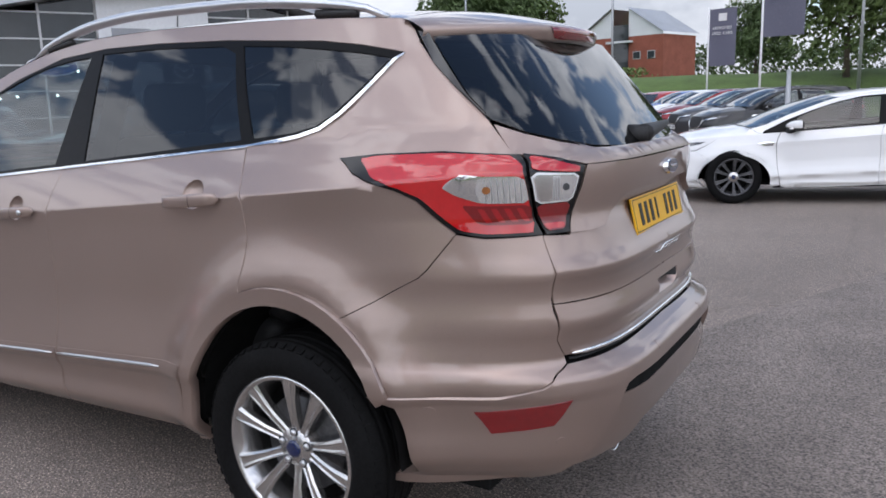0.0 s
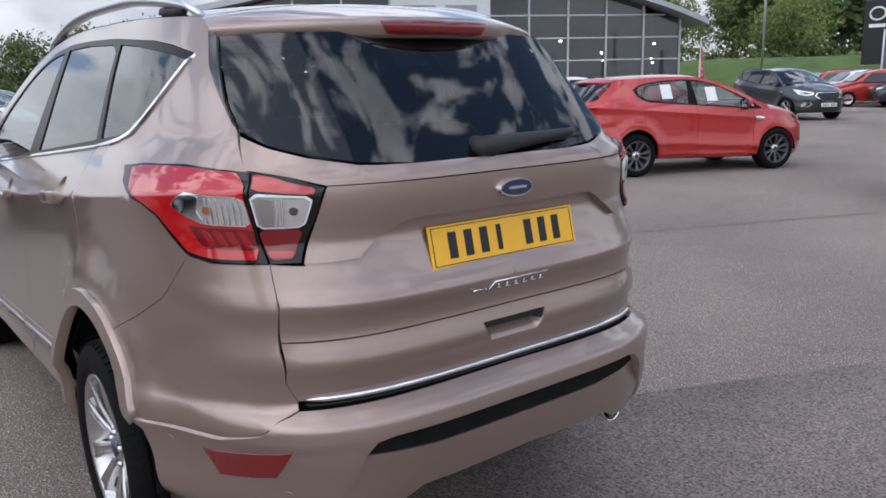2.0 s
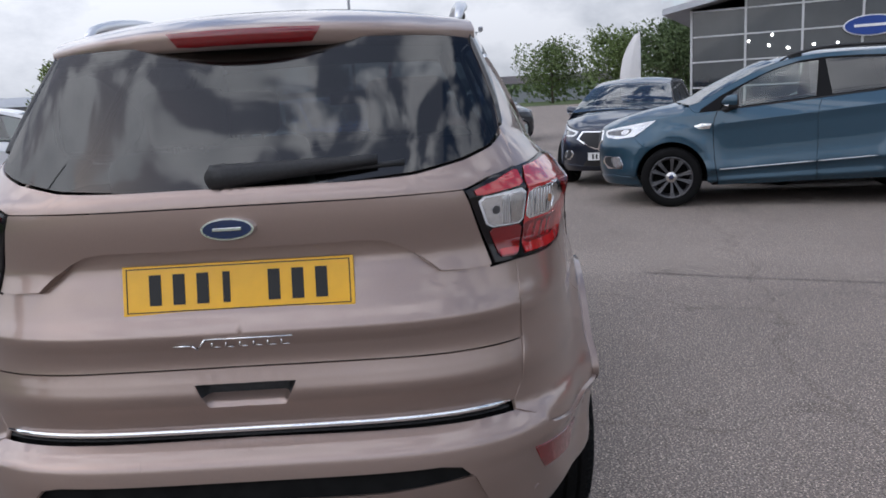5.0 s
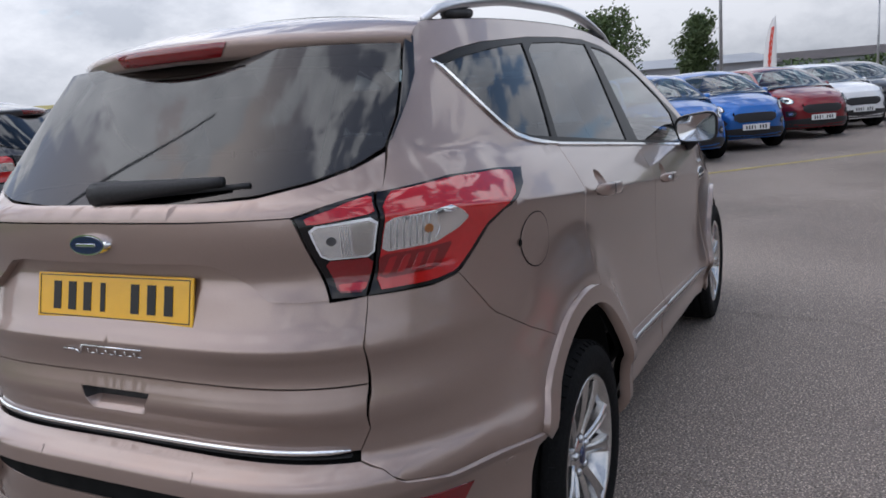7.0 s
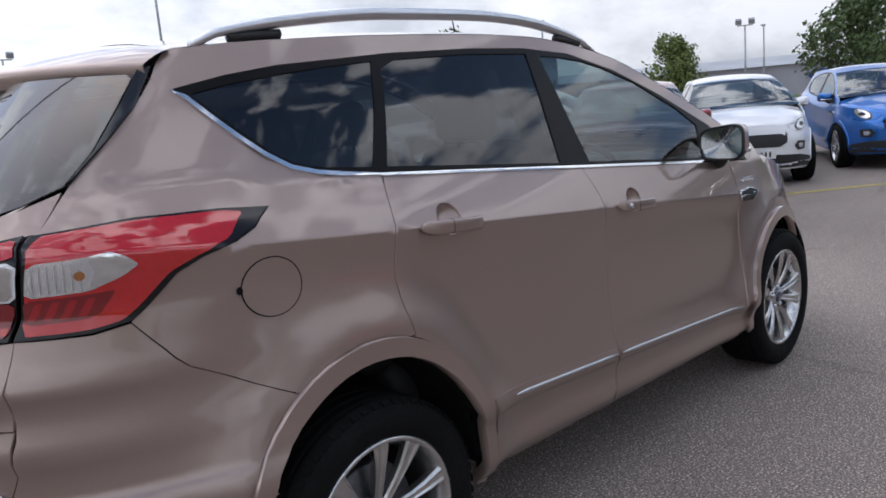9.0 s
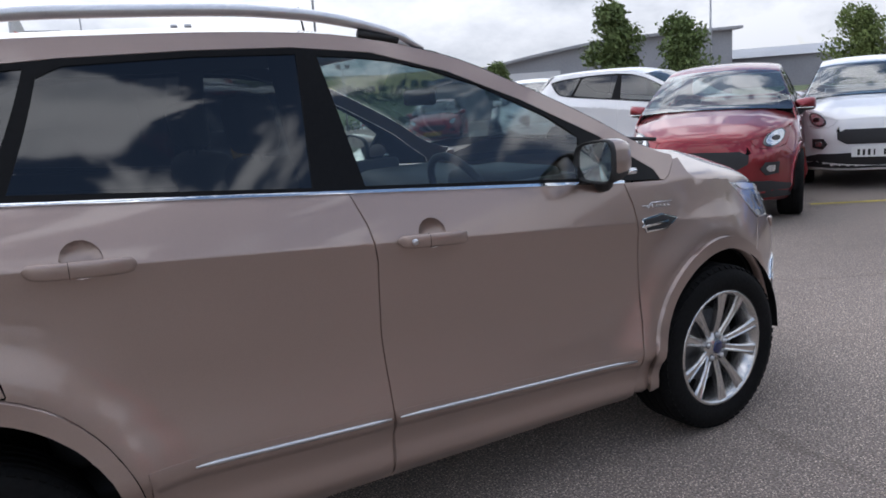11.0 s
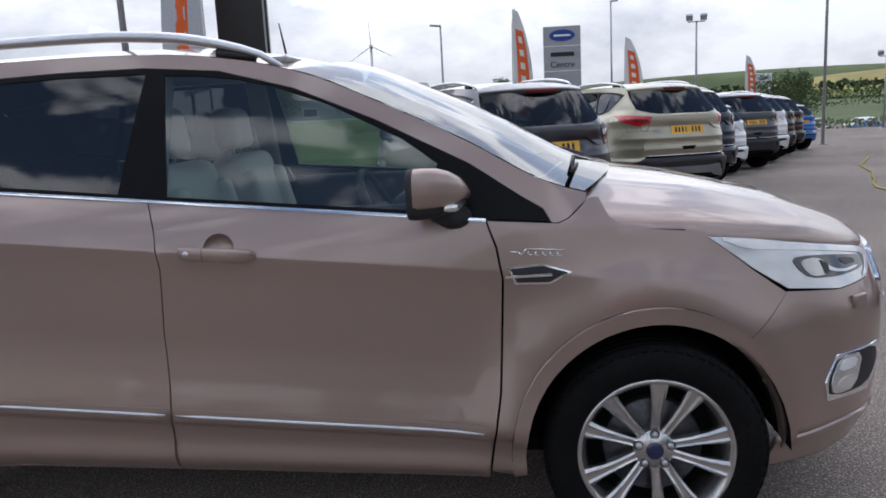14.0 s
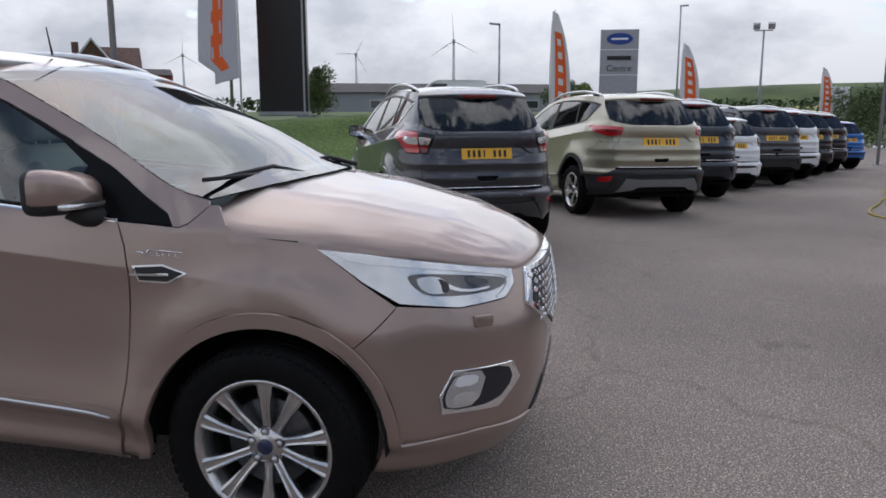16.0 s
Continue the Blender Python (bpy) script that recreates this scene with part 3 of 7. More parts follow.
    part("tailgate_chrome_strip", tube_bm([(p[0] - .006, p[1], p[2]) for p in np.array(line) * scale], [.003] + [.0062] * 29 + [.003], 12, flat=1.1), CHROME, car, "bright chrome strip")
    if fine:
      # the shadow beneath the chrome, drawn as a thin black strip
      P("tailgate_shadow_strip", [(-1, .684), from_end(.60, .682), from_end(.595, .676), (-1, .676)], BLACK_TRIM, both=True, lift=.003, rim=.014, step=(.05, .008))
    # lamps
    for s in sides:
        if facelift:
            o = P("tail_lamp", LAMP_OUT, LAMP_BLACK, "red and clear tail lamp with a smoked border", side=s, lift=.006, rim=.012, **LS)

            def G(name, poly, mat, label="", up=.010, to=o, **k):
                return skin_part(name, soften(poly), mat, to, label, side=s, lift=up, rim=.003, gap=0, **{**LS, **k})
            G("red_lens", [(-.322, 1.231), (-.35, 1.240), (-.44, 1.246), (-.537, 1.233), (-.558, 1.036), (-.486, 1.036), (-.456, 1.046), (-.432, 1.092), (-.409, 1.136), (-.378, 1.164), (-.345, 1.182)], RED_LENS, "bright red lens")
            G("clear_lens", [(-.436, 1.163), (-.447, 1.184), (-.462, 1.192), (-.541, 1.188), (-.549, 1.118), (-.485, 1.120), (-.452, 1.143)], CLEAR_LENS, "clear reversing lens", .0125)
            if fine:
                G("smoked_band", [(-.552, 1.112), (-.485, 1.113), (-.460, 1.116), (-.482, 1.060), (-.555, 1.058)], RED_DEEP, "deep red band", .0115)
                for k in range(4):
                    a = -.480 - .017 * k
                    G("light_guide", [(a, 1.106), (a - .009, 1.104), (a - .020, 1.066), (a - .011, 1.066)], RED_MID, "", .0128)
                G("lens_tip", [(-.438, 1.163), (-.448, 1.182), (-.462, 1.190), (-.482, 1.188), (-.476, 1.155), (-.486, 1.123), (-.453, 1.144)], CHROME, "", .0140)
                for k in range(7):
                    a = -.4885 - .0078 * k
                    G("lens_rib", [(a, 1.184), (a - .0014, 1.184), (a - .0034, 1.124), (a - .0020, 1.124)], SATIN, "", .0142)
                G("bulb", [(-.491 + .0055 * math.cos(k * .7), 1.155 + .010 * math.sin(k * .7)) for k in range(9)], AMBER, "amber bulb", .0150)
            i = P("tailgate_lamp", LAMP_IN, LAMP_BLACK, "red and clear tailgate lamp with a smoked border", side=s, lift=.013, rim=.012, **LS)
            if fine:
                G("lens_rim", [(-.550, 1.194), (-.633, 1.187), (-.6175, 1.116), (-.558, 1.114)], WHITE_LAMP, "pale lens rim", .0165, i)
            G("clear_lens", [(-.5525, 1.1905), (-.6295, 1.183), (-.6155, 1.1195), (-.5600, 1.1175)], CLEAR_LENS, "clear reversing lens", .018, i)
            G("red_lens", [(-.559, 1.112), (-.616, 1.113), (-.600, 1.038), (-.569, 1.036)], RED_DEEP, "deep red lens", .017, i)
            if fine:
                G("lens_panel", [(-.5560, 1.187), (-.582, 1.1845), (-.5805, 1.121), (-.5620, 1.1205)], ALLOY, "", .0192, i)
                G("bulb", [(-.605 + .0060 * math.cos(k * .7), 1.155 + .0095 * math.sin(k * .7)) for k in range(9)], ALLOY_DARK, "", .0192, i)
                for k in range(4):
                    G("lens_facet", [(-.5845 - .003 * k, 1.183), (-.5857 - .003 * k, 1.183), (-.5845 - .003 * k, 1.122), (-.5833 - .003 * k, 1.122)], SATIN, "", .0190, i)
                G("red_foot", [(-.567, 1.056), (-.601, 1.056), (-.598, 1.041), (-.570, 1.040)], RED_LENS, "", .0185, i)
                G("red_strip", [(-.549, 1.229), (-.600, 1.214), (-.635, 1.200), (-.633, 1.190), (-.553, 1.197)], RED_LENS, "", .017, i)
        else:
            o = P("tail_lamp", [(-.35, 1.235), (-.40, 1.245), (-.66, 1.215), (-.64, 1.12), (-.54, 1.10), (-.42, 1.16)], RED_LENS, "wide red tail lamp", side=s, lift=.010, rim=.012)
            skin_part("clear_lens", [(-.50, 1.19), (-.62, 1.185), (-.62, 1.150), (-.52, 1.150)], RED_DEEP, o, side=s, lift=.0125, rim=.003, coarse=coarse)
            P("tailgate_corner", [(-.545, 1.238), (-.648, 1.203), (-.607, 1.028), (-.567, 1.027)], coat, side=s, rim=.004)
            P("quarter_corner", LAMP_OUT, coat, side=s, rim=.004)
    # bumper
    seam_b = [(-.448, 1.036), (-.425, .99), (-.387, .916), (-.335, .845), (-.276, .778)]
    shelf = [(-.592, .670), (-.560, .652), (-.530, .622), (-.474, .600), (-.40, .594), (-.322, .588)]
    a0 = [p for p in side_line(arch(*ARCH_R, 90, 180, 22)) if p[1] < .774 and p[1] > .59]
    for s in sides:
        P("bumper_corner", seam_b + a0 + shelf[::-1] + gate_side[::-1] + [(-.483, 1.024)], coat, side=s)
    a1 = [p for p in side_line(arch(*ARCH_R, 140, 180, 12)) if p[1] < .585]
    inner = [(-1, .674), (-1, .597), from_end(.43, .597), from_end(.475, .590), from_end(.505, .560), from_end(.535, .49), from_end(.575, .415), from_end(.61, .372)]
    P("rear_bumper", shelf[::-1] + inner + [(-.569, .355), (-.459, .318), (-.371, .298), (-.335, .30)] + a1[::-1], skirt, "painted bumper skirt", both=True, lift=lambda p: .010 * np.clip((.66 - p[:, 2]) / .02, 0, 1) + .010 * np.exp(-((np.abs(p[:, 1]) - .56 - .45 * (.5 - p[:, 2])) / .035) ** 2) * np.clip((.60 - p[:, 2]) / .05, 0, 1), rim=.045, step=(.024, .005) if fine else (.05, .008))
    P("bumper_insert", [from_end(.500, .600), (-1, .602), (-1, .538), from_end(.30, .538), from_end(.44, .548), from_end(.515, .556)], DARK if fine else BLACK_TRIM, "black textured insert", both=True, lift=-.012, rim=.012)
    P("diffuser", [from_end(.56, .553), from_end(.44, .545), from_end(.30, .534), (-1, .534), (-1, .44), from_end(.34, .435), from_end(.40, .40), from_end(.62, .36)], skid or skirt, both=True, lift=lambda p: -.014 + .024 * np.clip((.53 - p[:, 2]) / .05, 0, 1), rim=.05)
    for s in sides:
        P("rear_reflector", [(-.440, .556), (-.568, .588), (-.540, .512), (-.462, .490)], RED_DEEP if fine else RED_LENS, "red rear reflector", side=s, lift=.013, rim=.006)
        if fine:
            for q in ((-.39, .555), (-.555, .462)):
                P("parking_sensor", [(q[0] + .0065 * math.cos(k * .63), q[1] + .0115 * math.sin(k * .63)) for k in range(10)], coat, side=s, lift=.0115, rim=.002, gap=0, step=(.03, .03))
            y, z = .25, .635
            q = from_end(y, z)
            P("parking_sensor", [(q[0] + .0065 * math.cos(k * .63), q[1] + .009 * math.sin(k * .63)) for k in range(10)], coat, side=s, lift=.0115, rim=.002, gap=0, step=(.03, .03))
    # flanks
    c_edge = [(.20, 1.262), (.165, 1.18), (.14, 1.106), (.126, 1.0), (.134, .92), (.152, .842)]
    b_edge = [(1.105, 1.1848), (1.135, 1.09), (1.150, .98), (1.14, .76), (1.146, .61), (1.148, .49), (1.138, .285)]
    f_edge = [(2.19, 1.0885), (2.218, 1.01), (2.235, .91), (2.217, .557), (2.20, .447), (2.168, .262)]
    for s in sides:
        frame_ = side_line(c_edge) + side_line([p for p in arch(*ARCH_R, 72, 118, 10)]) + seam_b[::-1] + LAMP_OUT[:10] + GATE_EDGE[::-1]
        frame_ += side_line([(x, float(ROOF_SIDE(x)) + .004) for x in np.linspace(-.27, 2.5, 40)])
        frame_ += side_line([(2.50, 1.141), (2.44, 1.0868), (2.41, 1.0745), (2.388, 1.0768)] + dlo_top[::-1] + dlo_tail + ([] if body_style == "suv" else [(.235, 1.2625)]))
        P("side_frame", frame_, coat, "painted rear quarter, roof side and front pillar", side=s, step=(.045, .03))
        arch_door = [p for p in arch(*ARCH_R, -8, 70, 14)]
        cups = [[(hx + .125 + .050 * math.cos(-k * .42), hz + .006 + .046 * math.sin(-k * .42)) for k in range(15)] for hx, hz in ((.235, 1.116), (1.222, 1.030))]
        P("rear_door", side_line([(.2025, 1.2622), *c_edge[1:], *arch_door[::-1], (.435, .285), (.46, sill(.46) - .012), (.8, sill(.8) - .012), *b_edge[::-1]]), coat, side=s, gap=.0024, holes=[side_line(cups[0])] if fine else ())
        P("front_door", side_line(b_edge + [(1.6, sill(1.6) - .012), (2.1, sill(2.1) - .01)] + f_edge[::-1] + [(1.6, belt(1.6) - .002)]), coat, side=s, gap=.0024, holes=[side_line(cups[1])] if fine else ())
        P("front_wing", side_line([(x + .003, z) for x, z in f_edge[:-1]] + [(2.178, .29), (2.26, .262), *arch(*ARCH_F, 182, 50, 20)]) + [(1.355, .690), (1.39, .752), (1.425, .815), (1.382, .895), (1.336, 1.003)] + side_line([(2.86, 1.024), (2.72, 1.040), (2.61, 1.056), (2.565, 1.085), (2.535, 1.145), (2.505, 1.145), (2.44, 1.0858), (2.41, 1.0735), (2.3, 1.0822)]), coat, side=s)
        P("rear_arch_lip", side_line(arch(*ARCH_R, -8, 153, 26) + arch(*WELL_R, 153, -8, 26)), skirt, side=s, lift=.018, gap=.0, rim=.035, step=(.04, .02))
        P("front_arch_lip", side_line(arch(*ARCH_F, 186, -2, 28) + arch(*WELL_F, -2, 186, 28)), skirt, side=s, lift=.018, gap=.0, rim=.035, step=(.04, .02))
        # glass and black frames
        holes = [
            side_line([(-.258, 1.517), (-.16, 1.41), (-.10, 1.355), (-.05, 1.325), (.03, 1.306), (.185, 1.290), (.325, 1.584), (.15, 1.572), (0, 1.556), (-.15, 1.537)]),
            side_line([(.232, 1.286), (.60, 1.250), (1.0, 1.212), (1.06, 1.598), (.75, 1.600), (.42, 1.588), (.35, 1.56)]),
            side_line([(1.165, 1.198), (1.6, 1.160), (1.985, 1.126), (2.045, 1.265), (1.93, 1.348), (1.68, 1.472), (1.50, 1.535), (1.38, 1.565), (1.25, 1.582), (1.125, 1.590)]),
        ]
        if body_style == "hatch":
            holes = [side_line([(.075, 1.440), (.13, 1.355), (.22, 1.305), (.30, 1.280), (.60, 1.250), (1.0, 1.212), (1.05, 1.598), (.75, 1.600), (.52, 1.585), (.28, 1.556), (.14, 1.510)]), holes[2]]
        dlo = side_line(dlo_tail[::-1] + dlo_top + [(2.385, 1.079)] + [(x, belt(x) + .004) for x in np.linspace(2.2, dlo_tail[-1][0] + .02, 12)])
        P("window_frame", dlo, BLACK_FRAME, "black window surround", side=s, lift=.001, rim=.010, holes=holes)
        for k, (h, g) in enumerate(zip(holes, (glass,) * (len(holes) - 1) + (CLEAR,))):
            P("side_window", inset(h, -.004), g, "privacy side window" if g is TINTED else "clear side window", side=s, lift=-.003, rim=0)
        P("belt_moulding", side_line([(x, belt(x) + .0045) for x in np.linspace(2.19, dlo_tail[-1][0], 16)] + [(x + .002, z + .004) for x, z in dlo_tail[::-1][1:]] + [(dlo_tail[0][0] - .03, dlo_tail[0][1] + .02)] + [(x - .004, z - .006) for x, z in dlo_tail] + [(x, belt(x) - .0045) for x in np.linspace(dlo_tail[-1][0], 2.19, 16)]), trim, "window-line moulding", side=s, lift=.007, rim=.010, gap=0, step=(.05, .012))
        for x0, x1, c0, c1 in ((.425, 1.1425, .545, 1.130), (1.1515, 2.192, 1.162, 2.160)) if coarse < 2 and strips else ():
            low = [(x, sill(x) - .004) for x in np.linspace(x1 - (.007 if x0 < 1 else .022), x0 + (.02 if x0 < 1 else -.007), 8)]
            P("door_moulding", side_line([(x, strip(x) + .016) for x in np.linspace(x0, x1, 10)] + low), coat, "painted lower door panel", side=s, lift=lambda p: .010 * np.clip((strip(p[:, 0]) + .020 - p[:, 2]) / .016, .15, 1), rim=.010, gap=0, step=(.05, .008))
            line = [body(*from_side(x, strip(x) - .004)) for x in np.linspace(c0, c1, 12)]
            part("bright_strip", tube_bm([(p[0] * scale[0], s * (p[1] + .011) * scale[1], p[2] * scale[2]) for p in line], [.002] + [.0052] * 10 + [.003], 8, flat=1.3), SATIN, car, "thin bright door strip")
        # handles
        if fine:
            for hx, hz in ((.235, 1.116), (1.222, 1.030)):
                h = new("door_handle")
                h.parent = car
                xs = np.linspace(0, .235, 12)
                zz = [hz - .07 * (x / .235) * .25 for x in xs]
                pts = [(hx + x, float(flank(hx + x, z)) * (1 if hx > .4 else float(body(*from_side(hx + x, z))[1] / flank(hx + x, z))) + .010 + .026 * math.sin(math.pi * min(max(x / .235, .02), .98)) ** .45, z) for x, z in zip(xs, zz)]
                rings = []
                for i in range(25):
                    k = i / 24
                    x = hx - .006 + .252 * k
                    z = hz - .0745 * k * .25
                    base = float(np.interp(x, [p[0] for p in pts], [p[1] - .010 - .026 * math.sin(math.pi * min(max((p[0] - hx) / .235, .02), .98)) ** .45 for p in pts]))
                    full = (1 - abs(2 * k - 1) ** 9) ** .5
                    half, out = .004 + .0165 * full, base + .006 + .026 * (1 - abs(2 * k - 1) ** 4)
                    ring = []
                    for j in range(16):
                        th = 2 * math.pi * j / 16
                        cb, sb = math.cos(th), math.sin(th)
                        ring.append((x, s * (out + .011 * full * math.copysign(abs(cb) ** .6, cb)), z + half * math.copysign(abs(sb) ** .45, sb)))
                    rings.append(ring if s < 0 else ring[::-1])
                grid_part("grip", rings, coat, h, closed=True)
                cx = hx + .125
                P("handle_cup", side_line([(cx + .051 * math.cos(k * .42), hz + .006 + .047 * math.sin(k * .42)) for k in range(15)]), coat, side=s, lift=lambda p, cx=cx, hz=hz: -.0005 - .028 * np.clip(1 - ((p[:, 0] - cx) / .053) ** 2 - ((p[:, 2] - hz - .006) / .049) ** 2, 0, 1) ** .6, rim=0, gap=0, step=(.008, .008), own=True).parent = h
                seam = np.array(rings[9]) + np.array((0, s * .0006, 0))
                part("handle_seam", tube_bm([tuple(seam[j % 16]) for j in range(17)], .0007, 4), DARK, h)
                if hx > 1:
                    mid = np.mean(np.array(rings[4]), axis=0)
                    lock = lathe("key_lock", [(0, -.004), (.008, -.004), (.010, -.001), (.010, .004)], SATIN, h, sides=20)
                    lock.matrix_basis = pose(mid[0], s * (abs(mid[1]) + .012), mid[2], 0, 0, 0 if s < 0 else 180)
        # wing vent
        v = side_line([(2.250, .948), (2.36, .956), (2.447, .927), (2.380, .891), (2.272, .893)])
        P("wing_vent", v, CHROME, "chrome-rimmed wing vent", side=s, lift=.006, rim=.008)
        if fine:
            P("vent_mesh", inset(v, .0065), CABIN, side=s, lift=.008, rim=.004)
            P("vent_blade", side_line([(2.245, .924), (2.385, .926), (2.385, .918), (2.245, .916)]), CHROME, side=s, lift=.013, rim=.006, gap=0)
        if fine:
            # script of plain bright bars; it reads rearwards on the right hand
            def stroke(u0, z0, u1, z1, r):
                ends = []
                for u, z in ((u0, z0), (u1, z1)):
                    x = 2.262 + u if s < 0 else 2.425 - u
                    q = body(*from_side(x, z - .07 * (x - 2.26)))
                    ends.append((q[0], s * (q[1] + .003), q[2]))
                part("script_bar", tube_bm(ends, r, 6), CHROME, car)
            stroke(0, .994, .022, .994, .0017)
            stroke(.024, .995, .032, .984, .0022)
            stroke(.032, .984, .048, 1.005, .0022)
            stroke(.048, 1.005, .165, 1.005, .0018)
            for k in range(5):
                stroke(.052 + .022 * k, .987, .055 + .022 * k, .998, .0018)
                stroke(.055 + .022 * k, .988, .066 + .022 * k, .988, .0012)
        # door mirror
        m = new("door_mirror")
        m.parent = car
        turned = pose(2.005, s * .900, 1.186, 0, 0, s * -7)

        def ring_of(a, k, lift_=0.0, low=-1.0, n=30):
            row = []
            for j in range(n):
                th = 2 * math.pi * j / n
                cb, sb = math.cos(th), math.sin(th)
                b, c = math.copysign(abs(cb) ** .5, cb), math.copysign(abs(sb) ** .55, sb)
                row.append((a - .020 * (b + 1) * k, s * (.103 * k * b), .070 * k * max(c, low) * (1 + .10 * b) + lift_ + .006 * b))
            return row + [row[0]]

        def loft(name, rings, mat, label="", smooth=True):
            o = grid_part(name, np.array([r if s < 0 else r[::-1] for r in rings]), mat, m, label, smooth=smooth)
            o.matrix_basis = Matrix.Diagonal((*scale, 1)) @ turned @ Matrix.Diagonal((1.22, 1.04, 1.07, 1))
        loft("mirror_cap", [ring_of(a, k, z, -.50) for a, k, z in ((.016, .985, 0), (.03, 1.0, 0), (.065, .965, 0), (.092, .84, -.002), (.110, .62, -.004), (.118, .36, -.006), (.120, .02, -.006))], coat, "painted mirror cap")
        loft("mirror_bezel", [ring_of(a, k) for a, k in ((.085, .80), (.06, .93), (.02, .985), (.0, .97), (-.002, .90), (.012, .86), (.012, .02))], BLACK_TRIM, "black mirror bezel")
        loft("mirror_glass", [ring_of(.009, .86), ring_of(.009, .02)], CHROME, smooth=False)
        part("mirror_indicator", box_bm(.034, .175, .020, at=(.082, s * .004, -.036), bevel=.007, turn=(0, 0, s * 12)), CLEAR_LENS, m).matrix_basis = Matrix.Diagonal((*scale, 1)) @ turned @ Matrix.Diagonal((1.22, 1.04, 1.07, 1))
        part("mirror_arm", tube_bm([(2.14, s * .79, 1.095), (2.08, s * .85, 1.105), (2.045, s * .88, 1.130)], [.040, .036, .034], 12), BLACK_TRIM, m).scale = scale
    # roof, spoiler, windscreen, bonnet
    t = np.linspace(-1, 1, 25)
    xs = np.linspace(-.27, 1.56, 26)
    rows = []
    for x in xs:
        z = float(ROOF_SIDE(x))
        ye = float(body(*from_side(x, z))[1])
        fall = .035 * np.clip((x - 1.1) / .46, 0, 1) ** 2
        rows.append([(x + .08 * (1 - a * a) * max(0, (x - 1.2) / .36), ye * a, z + .004 + (.05 - fall * .6) * (1 - abs(a) ** 2.4)) for a in t])
    grid_part("roof", np.array(rows) * scale, coat, car)
    rows = []
    for k in np.linspace(0, 1, 9):
        row = []
        for a in t:
            y = .572 * a
            lip = -.59 + .245 * abs(a) ** 2.3
            z0 = 1.629 + .05 * (1 - abs(a) ** 2.4)
            z1 = 1.612 - .018 * abs(a) ** 2
            x = -.265 + (lip + .265) * k
            row.append((x, y * (1 + .02 * k), z0 + (z1 - z0) * k ** 1.6))
        rows.append(row)
    # rear face, then the underside back to the glass
    for dx, dz in ((-.003, -.006), (.000, -.020), (.004, -.038), (.012, -.047), (.035, -.050), (.10, -.030)):
        rows.append([(p[0] + dx * (1 - .3 * abs(a) ** 4), p[1] * .998, p[2] + dz * (1 - .25 * abs(a) ** 6)) for p, a in zip(rows[8], t)])
    grid_part("spoiler", np.array(rows) * scale, coat, car, "painted roof spoiler")
    glow = []
    for dx, dz in ((-.001, -.002), (-.007, -.005), (-.006, -.020), (-.003, -.037), (.004, -.041)):
        glow.append([(-.59 + .245 * abs(a * .34) ** 2.3 + dx, .572 * a * (.34 + .05 * dz / .04), 1.612 - .018 * (a * .34) ** 2 + dz) for a in t])
    grid_part("high_brake_light", np.array(glow) * scale, RED_DEEP, car, "dark red high-level brake light")
    rows = []
    for k in np.linspace(-.03, 1, 17):
        x = 2.47 - .90 * k
        z = float(ROOF_SIDE(x)) + .002
        ye = float(body(*from_side(x, z))[1]) - .002 - .9 * max(0, -k)
        rows.append([(x + (.15 - .04 * k) * (1 - a * a), ye * a, z + .004 + (.035 + .01 * k) * (1 - abs(a) ** 2.4)) for a in t])
    grid_part("windscreen", np.array(rows) * scale, SCREEN_GLASS, car, "windscreen reflecting the sky")
    grid_part("screen_band", (np.array(rows[:3]) - (.006, 0, .006)) * scale, DARK, car, "black printed band along the windscreen foot")
    rows = []
    for x in np.linspace(2.54, 3.50, 30):
        k = (x - 2.54) / .96
        ze = float(np.interp(x, [2.54, 2.61, 2.72, 2.86, 3.205, 3.40, 3.50], [1.085, 1.056, 1.040, 1.026, .975, .925, .895]))
        ye = float(body(*from_side(x, ze))[1]) - .003
        crown = float(np.interp(x, [2.54, 2.68, 2.9, 3.2, 3.42, 3.50], [.140, .133, .120, .090, .055, .03]))
        row = []
        for a in t:
            u = abs(a)
            crest = .013 * math.exp(-((u - (.62 - .10 * k)) / .05) ** 2) * (1 - k) ** .5
            row.append((x - .06 * (1 - k) * u ** 3 + .04 * k * (1 - u * u), ye * math.copysign(u ** .92, a), ze + crown * (1 - u ** (2.2 + .4 * min(1, 3 * k))) ** (.88 - .12 * min(1, 3 * k)) + crest))
        row = [(row[0][0], row[0][1] + .006, row[0][2] - .035)] + row + [(row[-1][0], row[-1][1] - .006, row[-1][2] - .035)]
        rows.append(row)
    rows.append([(p[0] - .01, p[1], p[2] - .05) for p in rows[-1]])
    grid_part("bonnet", np.array(rows) * scale, coat, car)
    if fine:
        for j in (1, -2):
            edge = [r[j] for r in rows[:10]]
            # a dark tube stands in for the shaded gap along the bonnet edge
            part("bonnet_shut_line", tube_bm([(p[0], p[1] * 1.001, p[2] + .001) for p in edge], .0028, 6), DARK, car)
    grid_part("scuttle", np.array([[(2.45 + .14 * (1 - a * a), .70 * a, 1.105 + .045 * (1 - a * a)) for a in t], [(2.60 + .07 * (1 - a * a), .70 * a, 1.065 + .06 * (1 - a * a)) for a in t]]) * scale, BLACK_TRIM, car)
    # nose
    if face:
        nose = [(1.355, .6885), (1.39, .7505), (1.426, .8175), (1.524, .7985), (1.628, .8105), (1.672, .848), (1.688, .894), (1.735, .893), (1.685, .772), (1.80, .660), (1.88, .611), (2, .611), (2, .30), (1.80, .29), (1.568, .29), (1.405, .25)] + [from_side(*p) for p in arch(*ARCH_F, -6, 46, 12)]
